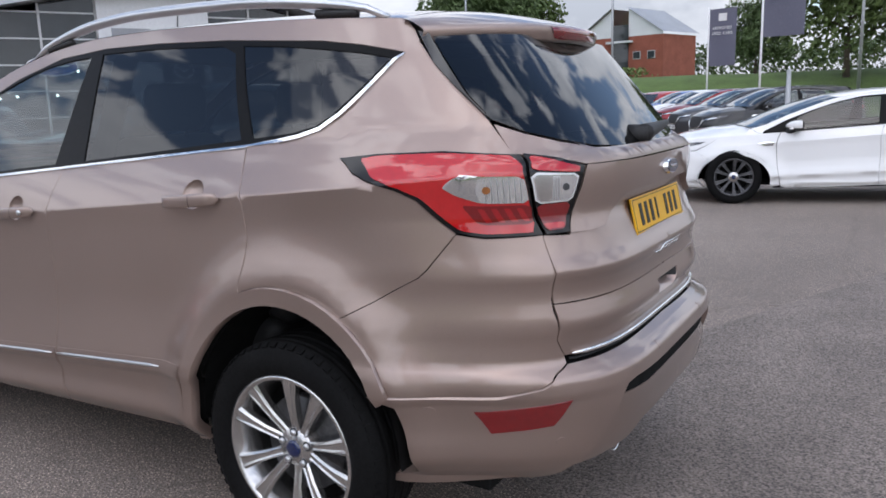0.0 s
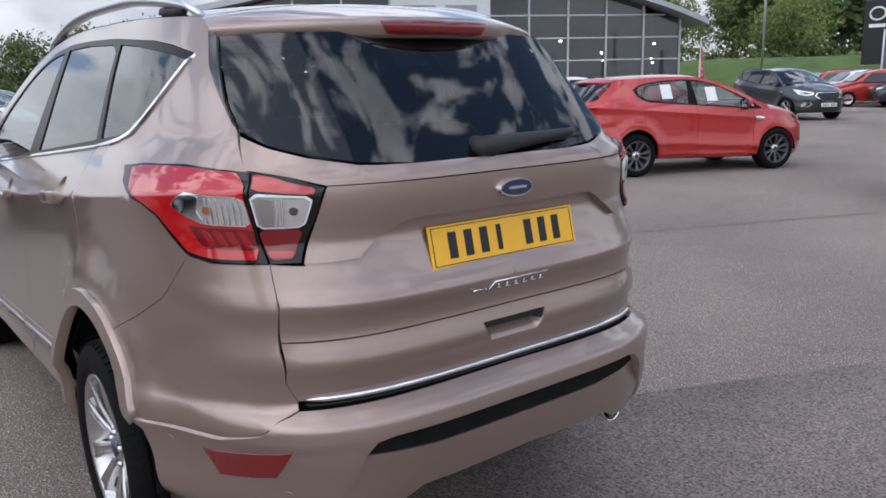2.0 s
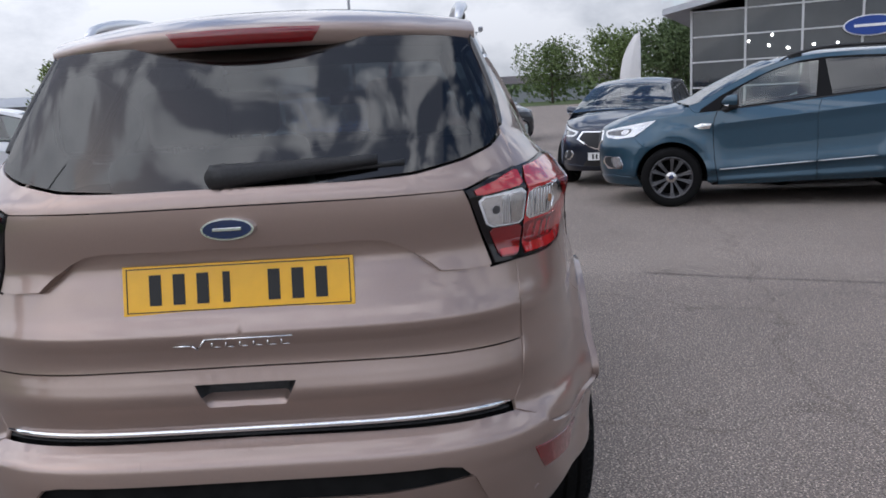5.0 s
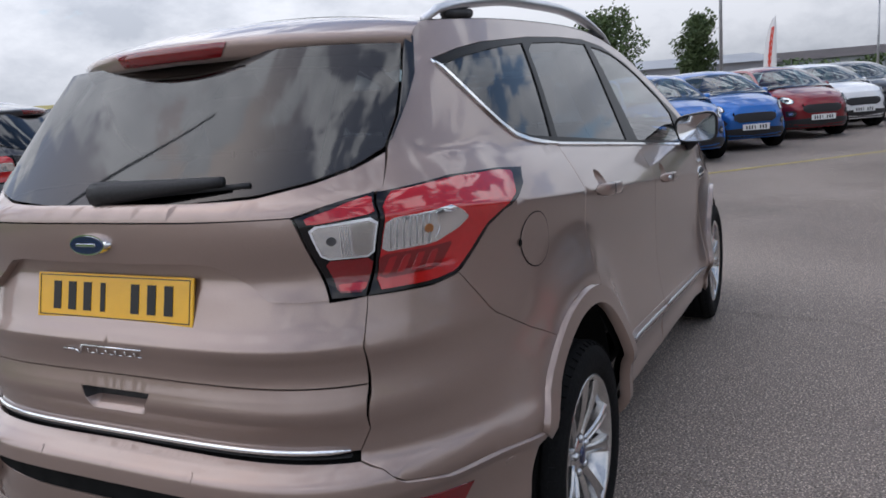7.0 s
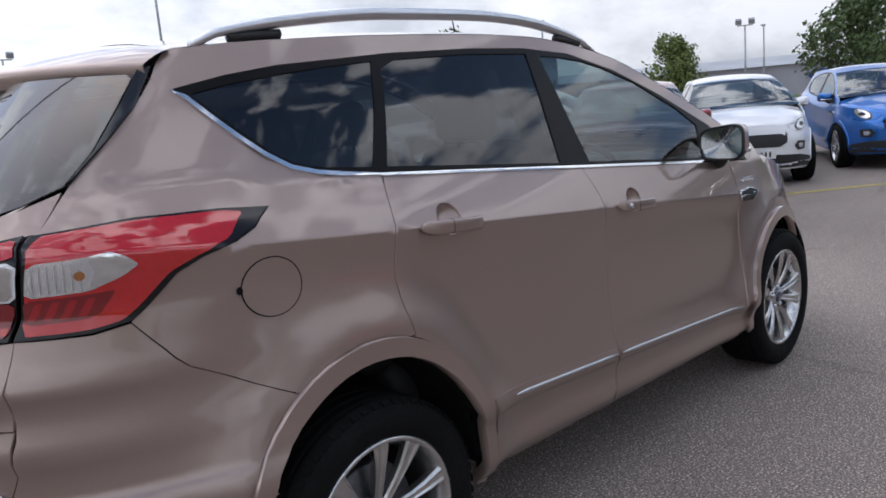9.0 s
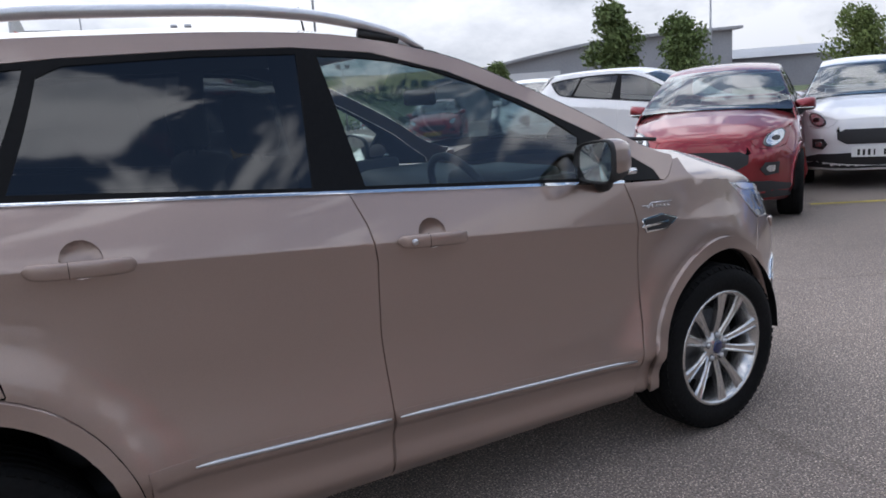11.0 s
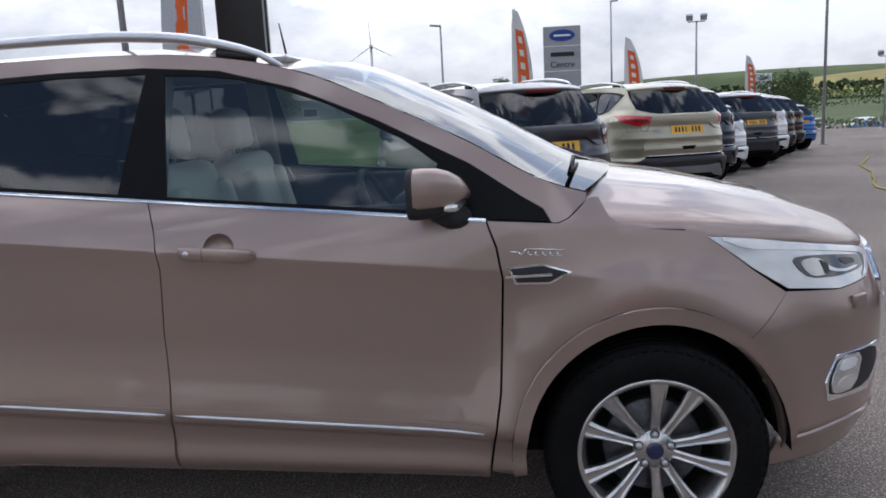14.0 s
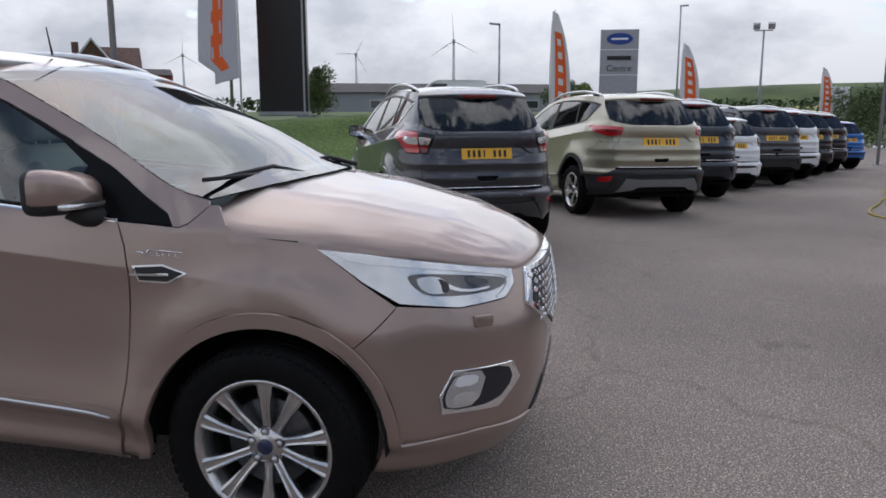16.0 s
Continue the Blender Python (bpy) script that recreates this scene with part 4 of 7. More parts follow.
        P("front_bumper", nose, coat, "painted front bumper", both=True, rim=.03, holes=[inset([(1.479, .506), (1.50, .591), (1.62, .595), (1.647, .528), (1.595, .439), (1.487, .444)], .004)])
        if face == "hexagon":
            P("grille_frame", [(1.735, .893), (2, .893), (2, .611), (1.88, .611), (1.80, .660), (1.685, .772)], CHROME, "chrome hexagonal grille surround", both=True, lift=.012, rim=.03, holes=[])
            P("grille", [(1.752, .877), (2, .877), (2, .630), (1.89, .630), (1.815, .672), (1.708, .775)], CABIN, both=True, lift=.0145, rim=.004)
        elif face == "round":
            P("grille_frame", [(1.70, .905), (2, .905), (2, .60), (1.74, .60)], coat, "painted nose panel", both=True, rim=.01, lift=.001)
            P("grille", [(1.700, .745), (1.760, .790), (2, .795), (2, .605), (1.77, .600), (1.705, .660)], CABIN, "wide black mesh grille", both=True, lift=.008, rim=.02)
            P("front_skirt", [(1.40, .40), (1.568, .47), (1.80, .49), (2, .49), (2, .30), (1.80, .29), (1.568, .29), (1.405, .27)], CABIN, "black lower bumper", both=True, lift=.012, rim=.02)
        else:
            P("grille_frame", [(1.735, .893), (2, .893), (2, .60), (1.86, .60), (1.735, .70)], CABIN, "dark shield grille", both=True, lift=.006, rim=.02)
            P("grille_wing", [(1.690, .835), (1.735, .80), (1.76, .690), (1.86, .612), (2, .612), (2, .590), (1.85, .590), (1.745, .680), (1.720, .79)], CHROME, "chrome wing under the grille", both=True, lift=.014, rim=.01)
        P("lower_grille", [(1.80, .46), (2, .46), (2, .34), (1.74, .34)], CABIN, both=True, lift=.006, rim=.01)
        P("front_lip", [(1.405, .352), (1.568, .372), (1.80, .345), (2, .33), (2, .27), (1.568, .262), (1.405, .225)], skirt, both=True, lift=.010, rim=.02)
        if fine:
            for zi in range(9):
                for k in range(9):
                    sq, z = 1.735 + .0315 * k + (.016 if zi % 2 else 0), .652 + .026 * zi
                    if not (1.70 < sq < 1.985) or z > .872 or (z < .70 and sq < 1.93 - (z - .61) * 1.6):
                        continue
                    for s in sides:
                        P("grille_link", [(sq - .012, z), (sq, z + .011), (sq + .012, z), (sq, z - .011)], CHROME, side=s, lift=.0165, rim=.004, gap=0, step=(.05, .05))
        for s in sides if face == "hexagon" else ():
            h = P("headlamp", HEAD, HEAD_GLASS, "clear headlamp with a bright reflector", side=s, lift=.002, rim=.006, **LS)

            def G(name, poly, mat, label="", up=.009, to=h, **k):
                return skin_part(name, soften(poly, .22), mat, to, label, side=s, lift=up - .004, rim=.003, gap=0, **{**LS, **k})
            G("lamp_well", [(1.455, .915), (1.49, .916), (1.575, .898), (1.650, .876), (1.645, .858), (1.615, .842), (1.53, .836), (1.475, .845), (1.458, .88)], LAMP_SMOKE, "dark lamp well")
            G("running_light", [(1.345, 1.002), (1.40, .987), (1.471, .961), (1.58, .925), (1.678, .894), (1.667, .852), (1.626, .818), (1.60, .816), (1.640, .845), (1.658, .880), (1.58, .907), (1.46, .941), (1.385, .958)], WHITE_LAMP, "white running-light strip", .0105)
            G("projector", [(1.470, .905), (1.505, .906), (1.522, .880), (1.515, .850), (1.482, .848), (1.468, .875)], ALLOY, "silver projector housing", .0115)
            if fine:
                G("projector_lens", [(1.505, .900), (1.522, .880), (1.516, .852), (1.504, .850), (1.507, .876)], LAMP_BLACK, "", .0130)
            if fine:
              G("lamp_hook", [(1.515, .884), (1.535, .860), (1.560, .853), (1.60, .856), (1.60, .850), (1.560, .845), (1.528, .852), (1.508, .878)], WHITE_LAMP, "white light hook", .0120)
            if fine:
              G("lamp_wing", [(1.555, .893), (1.60, .880), (1.602, .862), (1.562, .866)], ALLOY_DARK, "", .0115)
            f = P("fog_lamp", [(1.479, .506), (1.50, .591), (1.62, .595), (1.647, .528), (1.595, .439), (1.487, .444)], CHROME, "chrome-rimmed fog lamp", side=s, lift=.006, rim=.02, **LS)
            G("fog_mesh", [(1.483, .507), (1.503, .588), (1.608, .588), (1.624, .528), (1.584, .462), (1.490, .455)], CABIN, "", .0120, f)
            G("fog_lens", [(1.487, .508), (1.506, .584), (1.560, .583), (1.546, .466), (1.494, .461)], HEAD_GLASS, "clear fog lens", .0140, f)
            if fine:
                for k in range(2):
                    z = .475 + .060 * k
                    G("lens_panel", [(1.500, z), (1.540, z + .002), (1.545, z + .036), (1.508, z + .038)], WHITE_LAMP if k else CLEAR_LENS, "", .0160, f)
            if fine:
                q, d = body(1.56, .752), body(1.57, .752) - body(1.55, .752)
                part("washer_cover", box_bm(.072, .016, .042, at=(q[0] - d[1] / np.hypot(d[0], d[1]) * .003, s * (q[1] + d[0] / np.hypot(d[0], d[1]) * .003), .752), bevel=.006, turn=(0, 0, s * math.degrees(math.atan2(d[1], d[0])))), coat, car)
                P("parking_sensor", [(1.378 + .0065 * math.cos(k * .63), .555 + .0115 * math.sin(k * .63)) for k in range(10)], coat, side=s, lift=.0018, rim=.002, gap=0, step=(.03, .03))
        for s in sides if face != "hexagon" else ():
            P("lamp_panel", HEAD, coat, side=s, lift=.001, rim=.004)
            P("fog_panel", [(1.479, .506), (1.50, .591), (1.62, .595), (1.647, .528), (1.595, .439), (1.487, .444)], coat, side=s, lift=.001, rim=.004)
            if face == "round":
                oval = [(1.520 + .088 * math.cos(k * math.pi / 8) + .012 * math.sin(k * math.pi / 8), .905 + .075 * math.sin(k * math.pi / 8) - .050 * math.cos(k * math.pi / 8)) for k in range(16)]
                h = P("headlamp", oval, LAMP_SMOKE, "large oval headlamp", side=s, lift=.016, rim=.02)
                skin_part("running_light", [(a * .84 + 1.520 * .16, b * .84 + .905 * .16) for a, b in oval], HEAD_GLASS, h, "bright reflector", side=s, lift=.019, rim=.003, coarse=coarse)
                skin_part("lens", [(1.520 + .034 * math.cos(k * .7), .900 + .030 * math.sin(k * .7)) for k in range(9)], LAMP_BLACK, h, side=s, lift=.022, rim=.003, coarse=coarse)
                f = P("fog_pod", [(1.50, .66), (1.60, .67), (1.635, .60), (1.60, .53), (1.51, .54)], CABIN, "black fog lamp pod", side=s, lift=.012, rim=.01)
                skin_part("fog_lens", [(1.535, .63), (1.585, .635), (1.60, .60), (1.58, .565), (1.54, .57)], HEAD_GLASS, f, side=s, lift=.016, rim=.003, coarse=coarse)
            else:
                h = P("headlamp", [(1.395, .955), (1.471, .945), (1.60, .905), (1.70, .865), (1.69, .825), (1.60, .835), (1.50, .870), (1.42, .915)], LAMP_SMOKE, "slim dark headlamp", side=s, lift=.006, rim=.012)
                skin_part("running_light", [(1.52, .900), (1.60, .880), (1.685, .848), (1.68, .832), (1.60, .845), (1.53, .868)], HEAD_GLASS, h, "bright reflector", side=s, lift=.009, rim=.003, coarse=coarse)
                P("fog_slot", [(1.50, .52), (1.64, .55), (1.66, .50), (1.52, .46)], CABIN, "dark fog lamp slot", side=s, lift=.008, rim=.008)
    # roof rails
    if rail:
        for s in sides:
            r = new("roof_rail")
            r.parent = car
            pts, rad = [], []
            for k in np.linspace(0, 1, 26):
                x = -.20 + 1.72 * k
                up = .062 * min(1, math.sin(math.pi * min(max(k, .0), 1)) ** .45 * 1.06)
                pts.append((x, s * (float(body(*from_side(x, float(ROOF_SIDE(x))))[1]) - .022), float(ROOF_SIDE(x)) + .006 + up))
                rad.append(.012 + .010 * min(1, 6 * min(k, 1 - k)))
            part("bar", tube_bm(np.array(pts) * scale, rad, 12, flat=.85), roof_bars, r, "satin rail bar")
            for k0, k1 in ((.06, .15), (.87, .95)):
                xs = np.linspace(-.20 + 1.72 * k0, -.20 + 1.72 * k1, 5)
                part("rail_foot", tube_bm(np.array([(x, s * (float(body(*from_side(x, float(ROOF_SIDE(x))))[1]) - .022), float(ROOF_SIDE(x)) + .020) for x in xs]) * scale, .013, 10), BLACK_TRIM, r)
    # underside, wheel wells, dark inner shell
    inner = [(-1, .64), (-1, .36)] + [(-.62, .36), (-.46, .33), (-.36, .31)] + side_line(arch(*WELL_R, 184, -2, 20) + [(.45, .285), (1.3, .26), (2.24, .24)] + arch(*WELL_F, 182, 0, 20)) + [(1.42, .34), (1.6, .34), (2, .36)] + [(2, .88), (1.7, .87), (1.4, .95), (1.2, 1.02)] + side_line([(x, belt(x) - .06) for x in np.linspace(2.2, .2, 8)]) + [(-.3, 1.19), (-.5, 1.17), (-.65, 1.12), (-1, 1.10)]
    P("inner_shell", inner, DARK, both=True, lift=-.040 if fine else -.022, rim=0, step=(.08, .06))
    part("floor_pan", box_bm(3.5, 1.40, .05, at=(1.15, 0, .30), bevel=.01), DARK, car).scale = scale
    for cx, (ax, az, rx, rz) in ((0, WELL_R), (2.69, WELL_F)):
        for s in sides:
            ring = []
            for y in (.50, .86):
                ring.append([(ax + (rx + .012) * math.cos(radians(a)), s * y, az + (rz + .01) * math.sin(radians(a))) for a in range(0, 181, 10)])
            ring.insert(0, [(ax + .1 * math.cos(radians(a)), s * .50, az + .1 * math.sin(radians(a))) for a in range(0, 181, 10)])
            grid_part("wheel_well", np.array(ring) * scale, DARK, car)
    for x in (0, 2.69):
        for s in sides:
            wheel(car, (x * scale[0], s * .782 * scale[1], height_of_wheels), s, radius=height_of_wheels, spokes=wheel_spokes, fine=fine, metal=rims)
    if plates[0]:
        number_plate(car, pose(-.866 * scale[0], 0, 1.027 * scale[2], -13, 0, -90), plates[0], fine=fine)
        if fine:
            oval_badge(car, pose(-.904, 0, 1.163, -4, 0, -90))
    if plates[1]:
        number_plate(car, pose(3.60 * scale[0], 0, .50 * scale[2], 0, 0, 90), plates[1])
    return car


# ---- ground ----
def sheet(name, x0, x1, y0, y1, z, material_, label, category, n=1):
    rows = [[(x, y, z) for y in np.linspace(y0, y1, n + 1)] for x in np.linspace(x1, x0, n + 1)]
    return tagged(grid_part(name, rows, material_, None, smooth=False), label, category, kind="structure")


def asphalt():
    """Worn asphalt: pale chippings in dark binder, patches of newer black, fine cracks."""
    m = material("worn_asphalt", (.282, .234, .203), .88, grain=(110, .7), stain=(.35, .22), bump=.8)
    n, l = m.node_tree.nodes, m.node_tree.links
    b = n["Principled BSDF"]
    src = b.inputs["Base Color"].links[0].from_socket
    co = next(k for k in n if k.type == "TEX_COORD")
    v, r, mx = n.new("ShaderNodeTexVoronoi"), n.new("ShaderNodeValToRGB"), n.new("ShaderNodeMix")
    v.inputs["Scale"].default_value = 100
    r.color_ramp.elements[0].position, r.color_ramp.elements[1].position = .12, .40
    r.color_ramp.elements[0].color, r.color_ramp.elements[1].color = (2.2, 2.12, 2.0, 1), (.72, .72, .72, 1)
    l.new(co.outputs["Object"], v.inputs["Vector"])
    l.new(v.outputs["Distance"], r.inputs["Fac"])
    mx.data_type, mx.blend_type = "RGBA", "MULTIPLY"
    mx.inputs[0].default_value = 1
    l.new(src, mx.inputs[6])
    l.new(r.outputs["Color"], mx.inputs[7])
    # oil spots and hair cracks
    spot, r2, m2 = n.new("ShaderNodeTexNoise"), n.new("ShaderNodeValToRGB"), n.new("ShaderNodeMix")
    spot.inputs["Scale"].default_value, spot.inputs["Detail"].default_value, spot.inputs["Roughness"].default_value = 1.7, 10, .72
    r2.color_ramp.elements[0].position, r2.color_ramp.elements[1].position = .60, .72
    r2.color_ramp.elements[0].color, r2.color_ramp.elements[1].color = (1, 1, 1, 1), (.62, .61, .60, 1)
    crack, bend, r3, m3 = n.new("ShaderNodeTexVoronoi"), n.new("ShaderNodeTexNoise"), n.new("ShaderNodeValToRGB"), n.new("ShaderNodeMix")
    shift = n.new("ShaderNodeVectorMath")
    shift.operation = "MULTIPLY_ADD"
    shift.inputs[1].default_value = (.9, .9, 0)
    bend.inputs["Scale"].default_value, bend.inputs["Detail"].default_value = 1.6, 8
    crack.feature = "DISTANCE_TO_EDGE"
    crack.inputs["Scale"].default_value = .21
    r3.color_ramp.elements[0].position, r3.color_ramp.elements[1].position = .0006, .0022
    r3.color_ramp.elements[0].color, r3.color_ramp.elements[1].color = (.78, .77, .76, 1), (1, 1, 1, 1)
    l.new(co.outputs["Object"], spot.inputs["Vector"])
    l.new(co.outputs["Object"], bend.inputs["Vector"])
    l.new(bend.outputs["Color"], shift.inputs[0])
    l.new(co.outputs["Object"], shift.inputs[2])
    l.new(shift.outputs[0], crack.inputs["Vector"])
    l.new(spot.outputs["Fac"], r2.inputs["Fac"])
    l.new(crack.outputs["Distance"], r3.inputs["Fac"])
    src = mx.outputs[2]
    for mm, ramp in ((m2, r2), (m3, r3)):
        mm.data_type, mm.blend_type = "RGBA", "MULTIPLY"
        mm.inputs[0].default_value = 1
        l.new(src, mm.inputs[6])
        l.new(ramp.outputs["Color"], mm.inputs[7])
        src = mm.outputs[2]
    l.new(src, b.inputs["Base Color"])
    return m


ASPHALT = asphalt()
FRESH = material("patched_asphalt", (.190, .158, .138), .85, grain=(110, .8), stain=(1.2, .25), bump=.7)
FIELD = material("field_grass", (.075, .105, .030), .9, grain=(.9, .25), stain=(.03, .35))
GRASS = material("mown_grass", (.080, .125, .028), .9, grain=(14, .45), stain=(.5, .25), bump=.5)
LINE_YELLOW = material("faded_yellow_line", (.42, .33, .07), .8, grain=(30, .4), stain=(3, .25))
def lie(y):
    """Height of the car park, which falls away gently towards the end of the row."""
    return -.024 * max(0.0, y - 8)


lines = [-1500, -400, -120, -60, 0, 8, 20, 40, 50, 55, 60, 65, 70, 76, 84, 100, 140, 300, 1500]


def land(x, y):
    """Height of the fields: level round the car park, lower beyond its far side."""
    k = min(1, max(0, (y - 56) / 24)) * min(1, max(0, (x + 20) / 25))
    return -.06 + lie(min(y, 56)) - 1.85 * (3 * k * k - 2 * k ** 3)


tagged(grid_part("ground", [[(x, y, land(x, y)) for y in lines] for x in lines[::-1]], FIELD, None), "green fields that run to the horizon", "field", kind="structure")
tagged(grid_part("car_park", [[(x, y, lie(y)) for y in (-60, -40, -20, 0, 8, 14, 20, 32, 44, 56)] for x in np.linspace(75, -40, 9)], ASPHALT, None, smooth=False), "worn grey asphalt of the car park", "asphalt", kind="structure")
patch = [[(.25, -.15, .004), (-.2, -1.2, .004), (-.85, -2.75, .004), (-1.5, -4.3, .004), (-3.0, -7.8, .004)], [(-2.75, 1.15, .004), (-3.2, .1, .004), (-3.85, -1.45, .004), (-4.5, -3.0, .004), (-6, -6.5, .004)]]
tagged(grid_part("asphalt_patch", patch[::-1], FRESH, None, smooth=False), "darker strip of relaid asphalt", "asphalt", kind="structure")
joint = [[(3.3, -2.0, .003), (2.6, -3.5, .003), (2.15, -4.7, .003), (1.2, -7.0, .003)], [(3.24, -2.0, .003), (2.55, -3.5, .003), (2.09, -4.7, .003), (1.15, -7.0, .003)]]
tagged(grid_part("asphalt_joint", joint[::-1], FRESH, None, smooth=False), "dark tarred joint across the asphalt", "asphalt", kind="structure")

# ---- the car in the middle ----
hero = suv("taupe metallic sport-utility car with satin roof rails, parked on asphalt", TAUPE, (YELLOW, None))


def hero_details(car):
    for s in (1, -1):
        e = new("exhaust")
        e.parent = car
        lathe("tail_pipe", [(.040, .06), (.041, -.06), (.046, -.075), (.044, -.082), (.038, -.078), (.035, 0)], CHROME, e, "polished tail pipe", sides=36)
        lathe("pipe_bore", [(0, -.02), (.0365, -.03)], DARK, e, sides=24)
        e.matrix_basis = pose(-.80, s * .44, .398, -3, 0, -90)
    w = new("rear_wiper")
    w.parent = car
    hub = body(*from_end(.02, 1.262))
    part("wiper_pivot", tube_bm([(hub[0] + .02, .03, 1.262), (hub[0] - .045, .03, 1.268)], [.034, .028], 16), BLACK_TRIM, w)
    pts, rad = [], []
    for k in np.linspace(0, 1, 12):
        y = .045 - .37 * k
        z = 1.268 + .02 * k
        p = body(*from_end(abs(y), z))
        pts.append((p[0] - .036 + .012 * k, y, z))
        rad.append(.030 - .019 * k)
    part("wiper_arm", tube_bm(pts, rad, 10, flat=1.0), BLACK_TRIM, w, "black rear wiper arm")
    part("wiper_blade", tube_bm([(p[0] + .016, p[1] - .06, p[2] - .012) for p in pts[3:]], .007, 6), BLACK_TRIM, w)
    for k, y in enumerate((.5, -.15)):
        f = new("front_wiper")
        f.parent = car
        part("wiper_arm", tube_bm([(2.60, y, 1.195), (2.50, y - .12, 1.235), (2.47, y - .45, 1.222)], [.012, .009, .007], 8), BLACK_TRIM, f)
        part("wiper_blade", tube_bm([(2.53, y - .02, 1.213), (2.46, y - .60, 1.222)], .008, 6), BLACK_TRIM, f)
    # model script: plain bright bars
    def script(y0, y1, z0, z1, thick):
        ends = []
        for y, z in ((y0, z0), (y1, z1)):
            p = body(*from_end(abs(y), z))
            ends.append((p[0] - .004, y, z))
        part("script_bar", tube_bm(ends, thick, 6), CHROME, car)
    script(.150, .112, .904, .904, .0022)
    script(.108, .098, .904, .893, .0026)
    script(.098, .078, .893, .918, .0026)
    script(.078, -.118, .918, .918, .0022)
    for k in range(6):
        y = .066 - .031 * k
        script(y, y - .004, .897, .910, .0022)
        script(y - .004, y - .020, .898, .898, .0015)
    # filler flap
    cx, cz, r = -.232, 1.055, .078
    ring = [(cx + r * math.cos(k * math.pi / 14), cz + r * .93 * math.sin(k * math.pi / 14)) for k in range(28)]
    skin_part("filler_gap", side_line(ring), DARK, car, side=-1, lift=.0008, rim=0, gap=0, step=(.03, .03))
    skin_part("filler_flap", inset(side_line(ring), .003), TAUPE, car, side=-1, lift=.0022, rim=.001, gap=0, step=(.02, .02))
    skin_part("flap_notch", side_line([(cx - .080 + .008 * math.cos(k * .7), cz + .005 + .010 * math.sin(k * .7)) for k in range(9)]), DARK, car, side=-1, lift=.003, rim=.001, gap=0, step=(.02, .02))
    part("aerial", tube_bm([(1.37, 0, 1.69), (1.35, 0, 1.81)], [.005, .0025], 8), BLACK_TRIM, car)
    # cabin
    def seat(x, y, rear=False):
        st = new("car_seat")
        st.parent = car
        wide = .50 if not rear else .58
        for nm, bm in (("cushion", box_bm(.52, wide, .18, at=(x + .22, y, .62), bevel=.06, turn=(0, -8, 0), segments=4)),
                       ("backrest", box_bm(.16, wide, .64, at=(x - .10, y, .97), bevel=.06, turn=(0, -14, 0), segments=4)),
                       ("headrest", box_bm(.11, .27, .19, at=(x - .20, y, 1.395), bevel=.045, turn=(0, -8, 0), segments=4)),
                       ("bolster", box_bm(.13, .09, .50, at=(x - .04, y + wide / 2 - .05, .96), bevel=.035, turn=(0, -14, 0), segments=3)),
                       ("bolster", box_bm(.13, .09, .50, at=(x - .04, y - wide / 2 + .05, .96), bevel=.035, turn=(0, -14, 0), segments=3))):
            part(nm, bm, CREAM if not rear else CABIN, st)
        for dy in (-.05, .05):
            part("headrest_post", tube_bm([(x - .185, y + dy, 1.26), (x - .195, y + dy, 1.34)], .007, 8), SATIN, st)
    for y in (.37, -.37):
        seat(1.18, y)
        seat(.28, y, True)
    part("dashboard", box_bm(.55, 1.42, .34, at=(2.10, 0, .93), bevel=.09, segments=4), CABIN, car)
    part("dash_hood", box_bm(.30, .42, .10, at=(2.0, -.37, 1.10), bevel=.045, segments=3), CABIN, car)
    part("door_card", box_bm(1.0, .05, .52, at=(1.65, .74, .88), bevel=.02), CABIN, car)
    part("door_card", box_bm(1.0, .05, .52, at=(1.65, -.74, .88), bevel=.02), CABIN, car)
    part("headlining", box_bm(1.75, 1.02, .03, at=(.65, 0, 1.625), bevel=.012), CLOTH, car)
    part("parcel_shelf", box_bm(.55, 1.1, .03, at=(-.35, 0, 1.13), bevel=.01), CABIN, car)
    part("cabin_floor", box_bm(2.6, 1.4, .04, at=(1.0, 0, .45)), CABIN, car)
    ring = new("steering_wheel")
    ring.parent = car
    part("wheel_rim", tube_bm([(0, .185 * math.cos(a), .185 * math.sin(a)) for a in np.linspace(0, 2 * math.pi, 33)], .016, 8), CABIN, ring)
    part("wheel_boss", box_bm(.06, .15, .12, bevel=.03), CABIN, ring)
    for a in (0, 180, 270):
        part("wheel_spoke", tube_bm([(0, 0, 0), (0, .18 * math.cos(radians(a)), .18 * math.sin(radians(a)))], .016, 6), SATIN, ring)
    ring.matrix_basis = pose(1.80, -.37, 1.05, 0, -25, 0)
    part("rear_view_mirror", box_bm(.03, .24, .065, at=(1.86, 0, 1.44), bevel=.015), CABIN, car)
    for s in (1, -1):
        part("seat_belt_pillar", box_bm(.10, .05, .5, at=(1.06, s * .60, 1.38), bevel=.02, turn=(s * 22, 0, 0)), CLOTH, car)


hero_details(hero)


# ---- other cars ----
def place(car, x, y, ahead):
    """Puts a car's rear axle at x, y, its nose towards the direction ahead (dx, dy)."""
    tilt = -math.degrees(math.atan(.024)) if y > 8 else 0
    car.matrix_basis = pose(x, y, lie(y), tilt, 0, 0) @ pose(0, 0, 0, 0, 0, math.degrees(math.atan2(ahead[1], ahead[0])))
    return car


def by_tail(car, x, y, ahead):
    d = Vector(ahead).normalized()
    return place(car, x + d.x * .87, y + d.y * .87, ahead)


